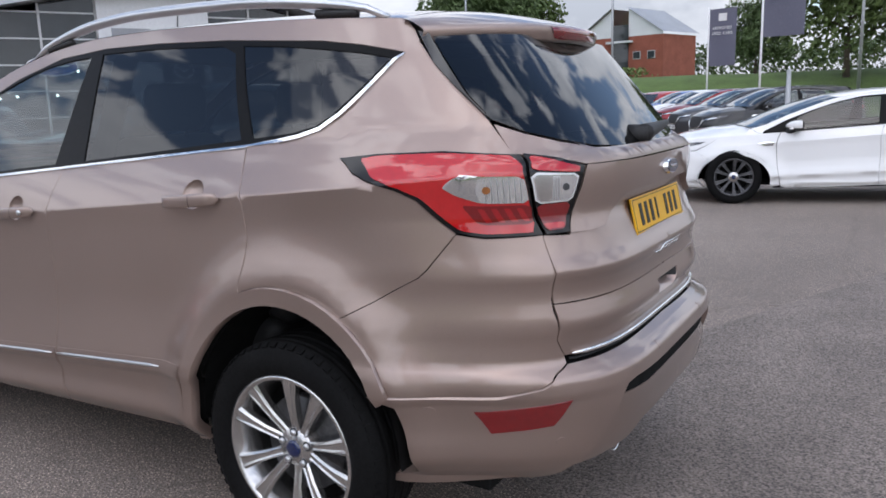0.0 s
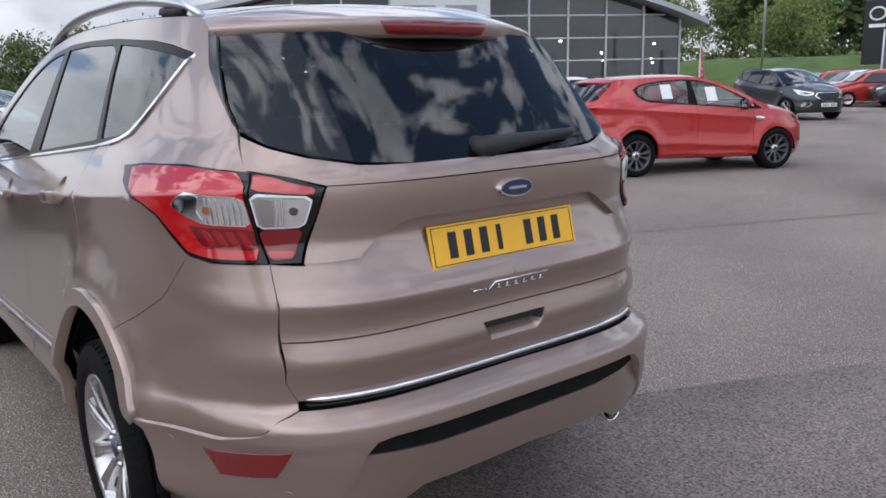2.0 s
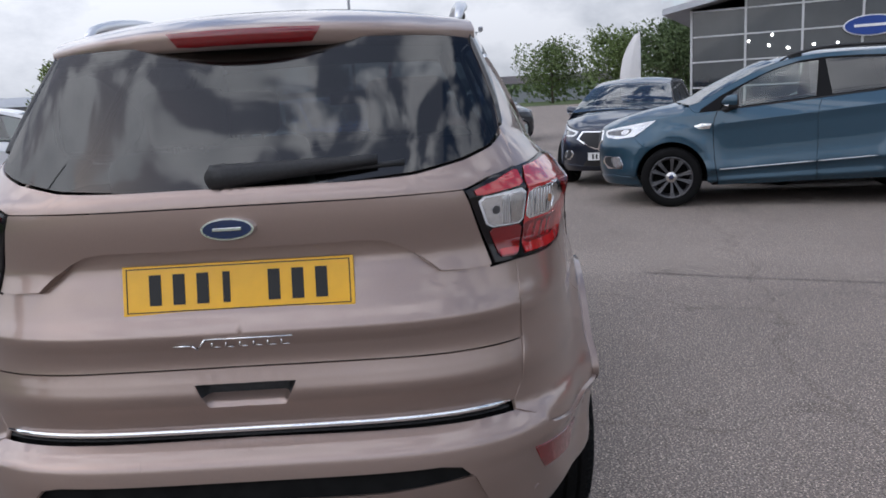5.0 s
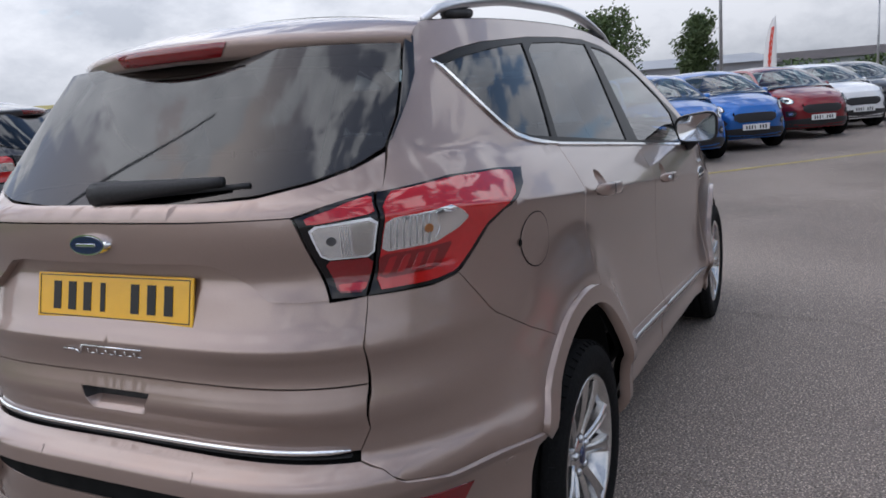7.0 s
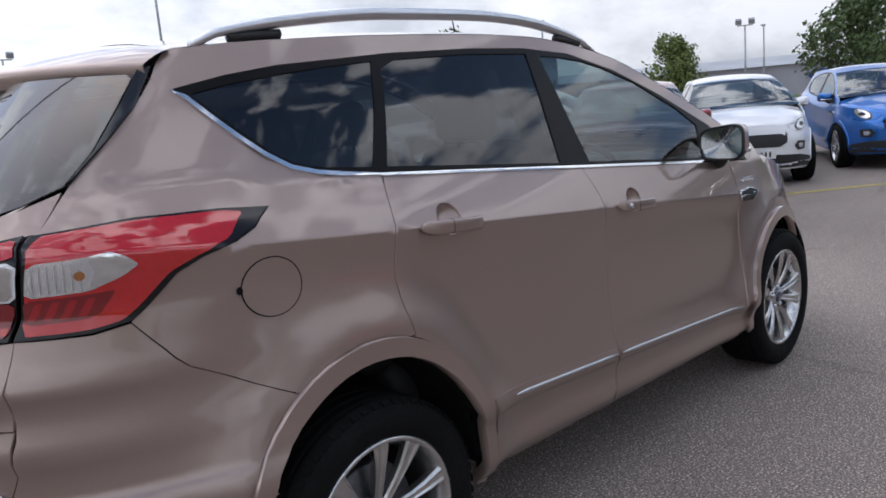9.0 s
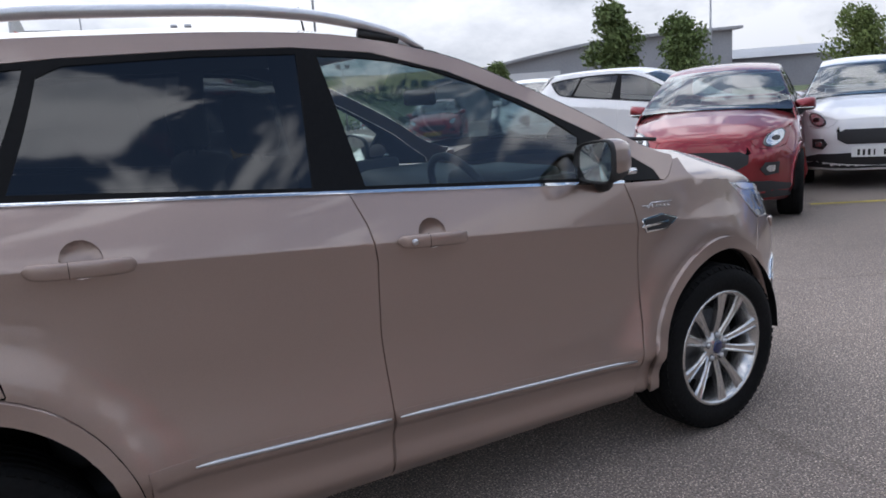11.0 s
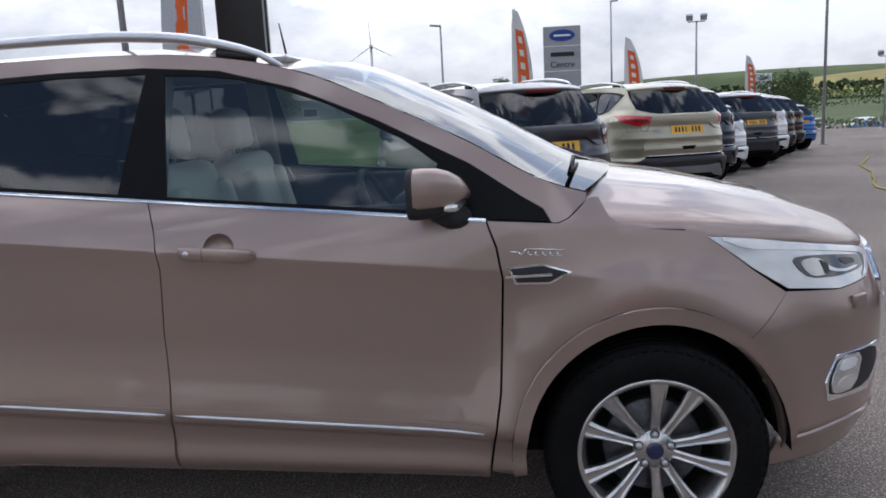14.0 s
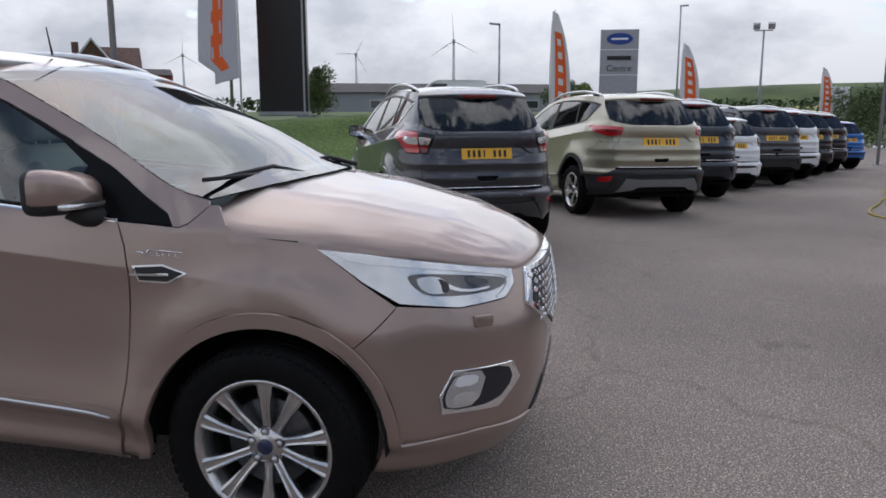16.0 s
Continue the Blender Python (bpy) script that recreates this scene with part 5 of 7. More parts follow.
GREY_PAINT, GOLD_PAINT, NAVY_PAINT = paint("dark_grey_paint", (.045, .047, .055)), paint("pale_gold_paint", (.36, .33, .24)), paint("navy_paint", (.012, .018, .035))
TEAL_PAINT, WHITE_PAINT, RED_PAINT = paint("blue_green_paint", (.020, .060, .095)), paint("white_paint", (.78, .78, .78), 0), paint("red_paint", (.42, .018, .016), .2)
BLUE_PAINT, SILVER_PAINT, BLACK_PAINT = paint("bright_blue_paint", (.012, .13, .45)), paint("silver_paint", (.33, .34, .36)), paint("black_paint", (.012, .012, .013))
DEEP_RED = paint("deep_red_paint", (.22, .012, .018))
ALLOY_GREY = material("grey_skid_plate", (.20, .20, .20), .5, .2, grain=(60, .15))
ROW = dict(fine=False, coarse=2.4)
NEAR = dict(fine=False, coarse=1.4)
A = (-.42, .907)
by_tail(suv("dark grey sport-utility car with silver roof rails, parked", GREY_PAINT, (YELLOW, None), dark_skirt=GREY_PAINT, trim=CHROME, **NEAR), 2.69, 4.56, A)
by_tail(suv("pale gold sport-utility car with dark lower bumper, parked", GOLD_PAINT, (YELLOW, None), dark_skirt=CABIN, skid=ALLOY_GREY, facelift=False, **NEAR), 4.6, 7.6, A)
by_tail(suv("navy sport-utility car in a row of parked cars", NAVY_PAINT, (YELLOW, None), **ROW), 5.50, 10.3, A)
by_tail(suv("small white hatchback in a row of parked cars", WHITE_PAINT, (YELLOW, None), scale=(.9, .95, .86), rail=False, **ROW), 6.42, 12.6, A)
by_tail(suv("grey sport-utility car with plastic skirts in a row of parked cars", GREY_PAINT, (YELLOW, None), dark_skirt=CABIN, **ROW), 7.46, 14.2, A)
by_tail(suv("white sport-utility car in a row of parked cars", WHITE_PAINT, (YELLOW, None), **ROW), 8.40, 16.4, A)
by_tail(suv("black sport-utility car in a row of parked cars", BLACK_PAINT, (YELLOW, None), **ROW), 9.25, 18.4, A)
by_tail(suv("black sport-utility car at the far end of the row", BLACK_PAINT, (YELLOW, None), **ROW), 10.15, 20.3, A)
by_tail(suv("bright blue hatchback at the far end of the row", BLUE_PAINT, (YELLOW, None), scale=(.9, .95, .88), rail=False, **ROW), 11.4, 22.6, A)
place(suv("blue-green sport-utility car parked across the lot", TEAL_PAINT, (YELLOW, None), roof_bars=BLACK_TRIM, rims=ALLOY_DARK, wheel_spokes=10, **NEAR), 6.5, -6.0, (.30, .95))
red_hatch = place(suv("red hatchback with dark alloy wheels parked across the lot", RED_PAINT, (YELLOW, None), scale=(.885, .93, .85), rail=False, height_of_wheels=.31, glass=CLEAR, rims=ALLOY_DARK, wheel_spokes=10, facelift=False, body_style="hatch", face="slim", strips=False, **NEAR), 5.62, -7.98, (-.36, -.933))
for x, z in ((1.36, 1.24), (.52, 1.30)):
    skin_part("price_sheet", side_line([(x, z), (x + .20, z), (x + .20, z + .24), (x, z + .24)]), WHITE_PLATE, red_hatch, "white price sheet", side=-1, lift=.004, rim=.001)
place(suv("silver grey sport-utility car with a dark roof", SILVER_PAINT, (YELLOW, None), scale=(1, 1, .95), roof_bars=BLACK_TRIM, facelift=False, **ROW), 7.9, -7.9, (.30, .95))
place(suv("white saloon car with dark multi-spoke wheels", WHITE_PAINT, (None, WHITE_PLATE), scale=(1.06, 1, .81), rail=False, height_of_wheels=.335, glass=CLEAR, rims=ALLOY_DARK, wheel_spokes=10, body_style="hatch", face="slim", strips=False, **NEAR), -2.1, -9.32, (.96, .28))
B = (-.85, -.53)
FRONTS = [("deep red compact crossover facing out of its bay", DEEP_RED, 6.2, 2.05), ("white compact crossover facing out of its bay", WHITE_PAINT, 9.1, 1.95), ("bright blue compact crossover facing out of its bay", BLUE_PAINT, 11.45, .62),
          ("bright blue compact crossover facing out of its bay", BLUE_PAINT, 13.65, -.2), ("deep red compact crossover facing out of its bay", DEEP_RED, 15.9, -1.3), ("white compact crossover facing out of its bay", WHITE_PAINT, 18.2, -2.1), ("black crossover facing out of its bay", BLACK_PAINT, 20.7, -3.0)]
for label, coat, x, y in FRONTS:
    d = Vector(B).normalized()
    place(suv(label, coat, (None, WHITE_PLATE), scale=(.92, .97, .905), rail=False, height_of_wheels=.335, glass=CLEAR, body_style="hatch", face="round", **ROW), x - d.x * 3.31, y - d.y * 3.31, B)
place(suv("white compact crossover seen from behind", WHITE_PAINT, (YELLOW, None), scale=(.91, .95, .96), rail=False, height_of_wheels=.335, facelift=False, **ROW), 9.75, 7.5, (.35, -.94))
place(suv("bright red hatchback facing the drive", RED_PAINT, (None, YELLOW), scale=(.9, .95, .87), rail=False, height_of_wheels=.31, body_style="hatch", face="round", **ROW), 14.9, 20.0, (-.62, -.78))
place(suv("dark crossover beside the workshop", NAVY_PAINT, (YELLOW, None), rail=False, **ROW), 15.9, 15.8, (-.80, -.60))
place(suv("white crossover with dark lower body near the workshop", WHITE_PAINT, (None, WHITE_PLATE), dark_skirt=CABIN, rail=False, **ROW), 13.3, 13.07, (-.62, -.78))
place(suv("dark grey crossover facing out of the used-car rows", GREY_PAINT, (None, WHITE_PLATE), scale=(.95, .97, .93), rail=False, **ROW), 12.4, -23.6, (-.86, .42))
place(suv("dark blue hatchback parked close by", NAVY_PAINT, (None, WHITE_PLATE), scale=(.92, .97, .905), rail=False, **ROW), 11.6, -4.3, (-.9, .43))
BACK_ROW = [("black saloon in the used-car row", BLACK_PAINT), ("dark grey saloon in the used-car row", GREY_PAINT), ("deep red hatchback in the used-car row", DEEP_RED), ("white hatchback in the used-car row", WHITE_PAINT), ("bright blue hatchback in the used-car row", BLUE_PAINT)]
for k, (label, coat) in enumerate(BACK_ROW):
    place(suv(label, coat, (None, WHITE_PLATE), scale=(.95, .97, .87), rail=False, glass=CLEAR, body_style="hatch", face="slim", fine=False, coarse=3.2), .61 + 1.35 * k, -19.7 - 2.95 * k, (.80, .60))


# ---- surroundings ----
LEAF = [material("leaf_green", (.115, .160, .050), .7, grain=(3, .35), spread=.12), material("leaf_dark_green", (.075, .112, .040), .7, grain=(3, .35), spread=.12), material("leaf_light_green", (.16, .21, .06), .7, grain=(3, .3), spread=.12)]
BARK = material("bark", (.10, .080, .060), .9, grain=(25, .35), bump=.6)
POST = material("galvanised_post", (.36, .37, .38), .45, .6, grain=(40, .12), stain=(3, .1))
WHITE_POST = material("white_post", (.72, .72, .72), .4, grain=(20, .08))
CLAD = material("white_cladding", (.66, .67, .68), .5, grain=(8, .05), stain=(.5, .05))
GREY_CLAD = material("grey_cladding", (.30, .31, .33), .5, grain=(8, .08), stain=(.4, .08))
ROOF_GREY = material("standing_seam_roof", (.34, .35, .37), .45, .3, grain=(6, .08), stain=(.3, .1))
SLATE = material("dark_roof", (.075, .062, .060), .8, grain=(12, .25), stain=(.6, .15))
BRICK = material("red_brick", (.27, .085, .055), .85, grain=(14, .25), stain=(.8, .15))
FRAME = material("window_mullion", (.50, .51, .52), .4, .4, grain=(10, .06))
FACADE_GLASS = material("showroom_glass", (.030, .036, .040), .05, grain=(.6, .25), coat=1.0, spread=.3)
SIGN_BLACK, SIGN_BLUE, SIGN_WHITE, SIGN_GREY = material("black_sign", (.012, .012, .014), .3, grain=(9, .1)), material("blue_sign", (.010, .05, .26), .3, grain=(9, .08)), material("white_sign", (.78, .78, .78), .35, grain=(9, .05)), material("silver_grey_sign", (.33, .34, .36), .35, .3, grain=(9, .06))
FLAG_GREY, FLAG_WHITE, FLAG_ORANGE, FLAG_RED = material("grey_flag_cloth", (.12, .12, .16), .8, grain=(30, .12)), material("white_flag_cloth", (.70, .69, .68), .8, grain=(30, .08)), material("orange_flag_print", (.75, .13, .03), .8, grain=(30, .1)), material("red_flag_print", (.60, .06, .035), .8, grain=(30, .1))
FLAG_PALE = material("pale_grey_flag_cloth", (.46, .46, .50), .8, grain=(30, .08))
SPOT = material("showroom_spotlight", (1, 1, 1), .5, emit=((1, .96, .88), 9))


def text_part(name, words, size, m, material_, parent, align="CENTER"):
    c = bpy.data.curves.new(name, "FONT")
    c.body, c.size, c.align_x, c.align_y, c.extrude = words, size, align, "CENTER", .004
    ob = new(name + "_curve", c)
    dg = bpy.context.evaluated_depsgraph_get()
    me = bpy.data.meshes.new_from_object(ob.evaluated_get(dg))
    bpy.data.objects.remove(ob)
    me.name = name
    me.materials.clear()
    t = finish(name, me, material_, parent)
    t.matrix_basis = m
    return t


def tree(x, y, z, high, wide, leaf, label, clumps=900, slim=False, seed=0):
    rnd = random.Random(seed)
    t = new("tree")
    t.matrix_basis = pose(x, y, z + (lie(y) if z == 0 else 0), 0, 0, rnd.uniform(0, 360))
    tagged(t, label, "tree")
    bm = bmesh.new()
    lean = [(rnd.uniform(-.02, .02) * high * k / 4, rnd.uniform(-.02, .02) * high * k / 4, high * .85 * k / 4) for k in range(5)]
    tube_bm(lean, [high * .024 * (1 - .19 * k) for k in range(5)], 8, bm)
    blobs = []
    for k in range(9 if not slim else 7):
        a, h = k * 2.4, (.32 + .62 * (k + .5) / 9) * high if not slim else (.2 + .75 * k / 7) * high
        far = wide * (.32 + .2 * rnd.random()) * (1 - .55 * abs(h / high - .5)) * (.5 if slim else 1)
        tip = (far * math.cos(a), far * math.sin(a), h)
        tube_bm([(0, 0, h * .72), (tip[0] * .5, tip[1] * .5, h * .88), tip], [high * .010, high * .007, high * .003], 5, bm)
        blobs.append((Vector(tip), wide * (.22 + .10 * rnd.random()) * (1.0 - .45 * max(0, h / high - .55))))
    for k in range(4):
        blobs.append((Vector((0, 0, high * (.36 + .17 * k))), wide * (.34 - .05 * k) * (.62 if slim else 1)))
    part("trunk", bm, BARK, t)
    verts, faces = [], []
    size = high * .030
    for k in range(clumps):
        c, r = blobs[rnd.randrange(len(blobs))]
        d = Vector((rnd.gauss(0, 1), rnd.gauss(0, 1), rnd.gauss(0, .85))).normalized() * r * (rnd.random() ** .38) * rnd.uniform(.85, 1.25)
        p = c + d
        for _ in range(3):
            n = Vector((rnd.gauss(0, 1), rnd.gauss(0, 1), rnd.gauss(0, 1))).normalized()
            u = n.orthogonal().normalized()
            v = n.cross(u)
            s = size * rnd.uniform(.45, 1.0)
            q = p + Vector((rnd.gauss(0, 1), rnd.gauss(0, 1), rnd.gauss(0, 1))) * size * .6
            b = len(verts)
            verts += [tuple(q + u * s), tuple(q + v * s * .5 + n * s * .15), tuple(q - u * s), tuple(q - v * s * .5 + n * s * .15)]
            faces.append((b, b + 1, b + 2, b + 3))
    me = bpy.data.meshes.new("crown")
    me.from_pydata(verts, [], faces)
    tagged(finish("crown", me, leaf, t), kind="stuff")
    return t


def hedge(name, points, high, deep, leaf, label, seed, per_metre=60, size=.16):
    """A long uneven band of bushes, seen from afar."""
    rnd = random.Random(seed)
    verts, faces = [], []
    for (x0, y0), (x1, y1) in zip(points, points[1:]):
        run = math.hypot(x1 - x0, y1 - y0)
        for _ in range(int(run * per_metre)):
            f = rnd.random()
            top = high * (.62 + .38 * noise.noise(Vector((x0 + f * run * .35, y0 * .3, seed)))) + high * .15 * rnd.random()
            q = Vector((x0 + f * (x1 - x0) + rnd.gauss(0, deep * .4), y0 + f * (y1 - y0) + rnd.gauss(0, deep * .4), top * (1 - rnd.random() ** 2.2)))
            n = Vector((rnd.gauss(0, 1), rnd.gauss(0, 1), rnd.gauss(0, 1))).normalized()
            u = n.orthogonal().normalized()
            v = n.cross(u)
            s = size * high * rnd.uniform(.5, 1)
            b = len(verts)
            verts += [tuple(q + u * s), tuple(q + v * s * .6), tuple(q - u * s), tuple(q - v * s * .6)]
            faces.append((b, b + 1, b + 2, b + 3))
    me = bpy.data.meshes.new(name)
    me.from_pydata(verts, [], faces)
    return tagged(finish(name, me, leaf, None), label, "hedge", kind="stuff")


def bank(name, x0, x1, y0, y1, high, label, turn=0, rough=.12):
    """A grass bank that climbs from y0 to y1."""
    rows = []
    for i, f in enumerate(np.linspace(0, 1, 16)):
        rows.append([(x, y0 + (y1 - y0) * f, max(-.05, high * (3 * f * f - 2 * f ** 3) + rough * noise.noise(Vector((x * .25, f * 5, high))) * min(1, f * 4))) for x in np.linspace(x0, x1, 40)])
    b = grid_part(name, rows, GRASS, None)
    tagged(b, label, "grass bank", kind="structure")
    return b


def post(x, y, high, r, material_, label, heads=0, turn=0, z=0):
    p = new("lamp_post" if heads else "post")
    p.matrix_basis = pose(x, y, z, 0, 0, turn)
    tagged(p, label, "lamp post" if heads else "post")
    part("column", tube_bm([(0, 0, lie(y)), (0, 0, high * .5), (0, 0, high)], [r, r * .8, r * .6], 10), material_, p)
    part("base_plate", box_bm(r * 4, r * 4, .03, at=(0, 0, lie(y) + .015), bevel=.005), material_, p, smooth=False)
    if heads == 2:
        part("cross_arm", box_bm(.9, .06, .06, at=(0, 0, high), bevel=.01), material_, p, smooth=False)
        for s in (-1, 1):
            part("floodlight", box_bm(.34, .24, .30, at=(s * .36, -.04, high + .22), bevel=.03, turn=(28, 0, 0)), GREY_CLAD, p, smooth=False)
    elif heads == 1:
        part("lantern", box_bm(.60, .20, .10, at=(.26, 0, high + .03), bevel=.03, turn=(0, -6, 0)), GREY_CLAD, p, smooth=False)
    return p


def feather_flag(x, y, high, turn, cloth, print_, label, z=0, wide=.85, words=""):
    f = new("feather_flag")
    f.matrix_basis = pose(x, y, z, 0, 0, turn)
    tagged(f, label, "flag")
    part("pole", tube_bm([(0, 0, lie(y) if z == 0 else 0), (0, 0, high * .6), (.02, 0, high * .9), (.12, 0, high)], [.03, .025, .018, .012], 8), WHITE_POST, f)
    for nm, lo, hi, mat, off in (("cloth", .0, 1.0, cloth, 0), ("cloth_print", .22, .80, print_, -.012), ("cloth_print", .22, .80, print_, .012)):
        rows = []
        for k in np.linspace(0, 1, 18):
            zz = high * (.24 + .75 * k)
            w = wide * (1 - .72 * k ** 3) * (1 if k > .06 else .6)
            rows.append([(.03 + w * (lo + (hi - lo) * a), off + .10 * wide * math.sin(3.1 * a + 2.2 * k) * a, zz - .16 * a * wide) for a in np.linspace(0, 1, 8)])
        if nm == "cloth_print":
            rows = rows[1:15]
        ob = grid_part(nm, rows, mat, f)
        if nm == "cloth_print":
            for r0 in range(1, len(rows) - 2, 2):
                a, b = np.array(rows[r0]), np.array(rows[r0 + 1])
                quad = np.array([[a[2], a[5]], [b[2], b[5]]]) + np.array((0, -.008 if off < 0 else .008, 0))
                grid_part("bar", quad, cloth, ob, smooth=False)
    return f


def banner(x, y, z, base, wide, high, turn, label, words=()):
    b = new("banner")
    b.matrix_basis = pose(x, y, z, 0, 0, turn)
    tagged(b, label, "banner")
    part("pole", tube_bm([(0, 0, 0), (0, 0, base + high + .1)], .04, 8), WHITE_POST, b)
    rows = [[(.04 + wide * a, .03 * math.sin(5 * a + 2 * k), base + high * k) for a in np.linspace(0, 1, 9)] for k in np.linspace(0, 1, 9)]
    grid_part("cloth", rows, FLAG_GREY, b)
    for k, w in enumerate(words):
        text_part("lettering", w, .19, pose(.04 + wide / 2, -.06, base + high * .66 - .24 * k, 90, 0, 0), FLAG_WHITE, b)
    part("emblem", box_bm(wide * .3, .02, wide * .26, at=(.04 + wide / 2, -.04, base + high * .85)), FLAG_WHITE, b, smooth=False)
    return b


# showroom
def showroom():
    h = new("showroom")
    h.matrix_basis = pose(36.58, -21.94, 0, 0, 0, math.degrees(math.atan2(-.907, -.42)))
    tagged(h, "large glazed car showroom with a shallow curved roof", "showroom")
    top = curve([(-9.7, 4.95), (-6, 5.65), (0, 6.9), (4, 7.5), (8, 7.6), (12, 7.1), (16.5, 6.0), (19, 5.3), (21.5, 4.4)])
    s = np.linspace(-8.4, 20.3, 40)
    back = 22.0
    grid_part("rear_wall", [[(a, back, 0) for a in s], [(a, back, float(top(a))) for a in s]], GREY_CLAD, h, smooth=False)
    for e in (-8.4, 20.3):
        grid_part("end_wall", [[(e, 0, 0), (e, back, 0)], [(e, 0, float(top(e))), (e, back, float(top(e)))]], GREY_CLAD, h, smooth=False)
    rs = np.linspace(-9.7, 21.5, 44)
    rows = [[(a, -1.3, float(top(a)) + .30) for a in rs], [(a, -1.35, float(top(a)) - .02) for a in rs], [(a, back, float(top(a)) - .02) for a in rs], [(a, back, float(top(a)) + .3) for a in rs], [(a, -1.3, float(top(a)) + .30) for a in rs]]
    grid_part("roof", rows, ROOF_GREY, h, "pale curved metal roof", smooth=False)
    levels = [0.05, 1.12, 2.45, 3.75, 5.05, 6.35, 7.6]
    for s0, s1, n in ((-8.4, 2.35, 4), (8.15, 20.3, 5)):
        xs = np.linspace(s0, s1, n + 1)
        for i in range(n):
            for z0, z1 in zip(levels, levels[1:]):
                cap = [min(z1, float(top(x)) - .06) for x in (xs[i] + .05, xs[i + 1] - .05)]
                if min(cap) < z0 + .15:
                    continue
                grid_part("pane", [[(xs[i] + .05, .03, z0 + .04), (xs[i + 1] - .05, .03, z0 + .04)], [(xs[i] + .05, .03, cap[0]), (xs[i + 1] - .05, .03, cap[1])]], FACADE_GLASS, h, smooth=False)
        for x in xs:
            part("mullion", box_bm(.11, .16, float(top(x)) - .05, at=(x, 0, (float(top(x)) - .05) / 2)), FRAME, h, smooth=False)
        for z in levels[1:]:
            a = [x for x in np.linspace(s0, s1, 60) if top(x) > z + .1]
            if len(a) > 2:
                part("transom", box_bm(a[-1] - a[0], .12, .08, at=((a[0] + a[-1]) / 2, 0.01, z)), FRAME, h, smooth=False)
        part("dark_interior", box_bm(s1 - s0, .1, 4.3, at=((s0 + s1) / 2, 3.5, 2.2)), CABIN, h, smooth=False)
    part("entrance_block", box_bm(5.8, .9, 8.2, at=(5.25, .1, 4.1), bevel=.02), CLAD, h, "white clad entrance block", smooth=False)
    for k in range(4):
        part("cladding_joint", box_bm(5.82, .02, .03, at=(5.25, -.36, 1.3 + 1.25 * k)), GREY_CLAD, h, smooth=False)
    for x0, x1 in ((3.0, 4.95), (5.5, 7.35)):
        part("louvre_panel", box_bm(x1 - x0, .06, 1.35, at=((x0 + x1) / 2, -.36, 4.95), bevel=.01), GREY_CLAD, h, smooth=False)
    part("glass_door", box_bm(3.4, .08, 1.1, at=(6.2, -.36, .58)), FACADE_GLASS, h, smooth=False)
    sq = part("square_sign", box_bm(2.25, .14, 1.55, at=(6.55, -.42, 3.28), bevel=.02), SIGN_BLACK, h, "square black sign", smooth=False)
    part("sign_ring", tube_bm([(6.55 + .52 * math.cos(a), -.52, 3.48 + .44 * math.sin(a)) for a in np.linspace(0, 2 * math.pi, 29)], .05, 6), SIGN_WHITE, sq)
    part("sign_chevron", tube_bm([(6.12, -.52, 3.62), (6.42, -.52, 3.50), (6.55, -.52, 3.32), (6.68, -.52, 3.50), (6.98, -.52, 3.62)], .045, 6), SIGN_WHITE, sq)
    part("bar", box_bm(1.2, .03, .17, at=(6.55, -.51, 2.75)), SIGN_WHITE, sq, smooth=False)
    for nm, r, mat, y in (("oval_sign", 1.0, SIGN_WHITE, -.30), ("oval_field", .94, SIGN_BLUE, -.34)):
        bm = bmesh.new()
        bmesh.ops.create_cone(bm, cap_ends=True, segments=48, radius1=.5, radius2=.5, depth=1, matrix=Matrix.Rotation(radians(90), 4, "X"))
        bm.transform(Matrix.Translation((0, y, 3.68)) @ Matrix.Diagonal((2.45 * r, .16, 1.0 * r * (.96 if r < 1 else 1), 1)))
        part(nm, bm, mat, h, smooth=False)
    part("oval_mark", box_bm(1.5, .03, .13, at=(0, -.435, 3.68), bevel=.01), SIGN_WHITE, h, smooth=False)
    rnd = random.Random(4)
    for k in range(26):
        x = rnd.choice((rnd.uniform(-6, 2), rnd.uniform(9, 19)))
        part("ceiling_spot", box_bm(.12, .06, .10, at=(x, -.02 + .012, rnd.choice((2.3, 3.0, 3.55)) + rnd.uniform(-.2, .2)), bevel=.02), SPOT, h, smooth=False)
    return h


showroom()


def workshop():
    """Long grey shed with a bowed roof, across the lot."""
    h = new("workshop")
    h.matrix_basis = pose(32.6, 48.0, 0, 0, 0, math.degrees(math.atan2(-10.6, 14.4)))
    tagged(h, "long grey workshop shed with a bowed roof", "workshop")
    L_ = 22
    top = curve([(-.7, 2.0), (4, 2.85), (8.3, 3.6), (14, 4.3), (22.7, 4.5)])
    s = np.linspace(0, L_, 30)
    grid_part("front_wall", [[(a, 0, -1.1) for a in s], [(a, 0, float(top(a))) for a in s]], GREY_CLAD, h, smooth=False)
    grid_part("end_wall", [[(0, 0, -1.1), (0, 18, -1.1)], [(0, 0, float(top(0))), (0, 18, float(top(0)))]], CLAD, h, smooth=False)
    rs = np.linspace(-.6, L_ + .6, 30)
    grid_part("roof", [[(a, -.6, float(top(a)) + .2) for a in rs], [(a, -.6, float(top(a))) for a in rs], [(a, 18, float(top(a))) for a in rs], [(a, 18, float(top(a)) + .2) for a in rs], [(a, -.6, float(top(a)) + .2) for a in rs]], ROOF_GREY, h, smooth=False)
    part("white_band", box_bm(6, .1, .8, at=(6.4, -.06, 2.0)), CLAD, h, smooth=False)
    for k in range(4):
        part("roller_door", box_bm(2.6, .1, 2.6, at=(5.5 + 5 * k, -.13, .3)), GREY_CLAD if k % 2 else CABIN, h, smooth=False)
    return h


workshop()


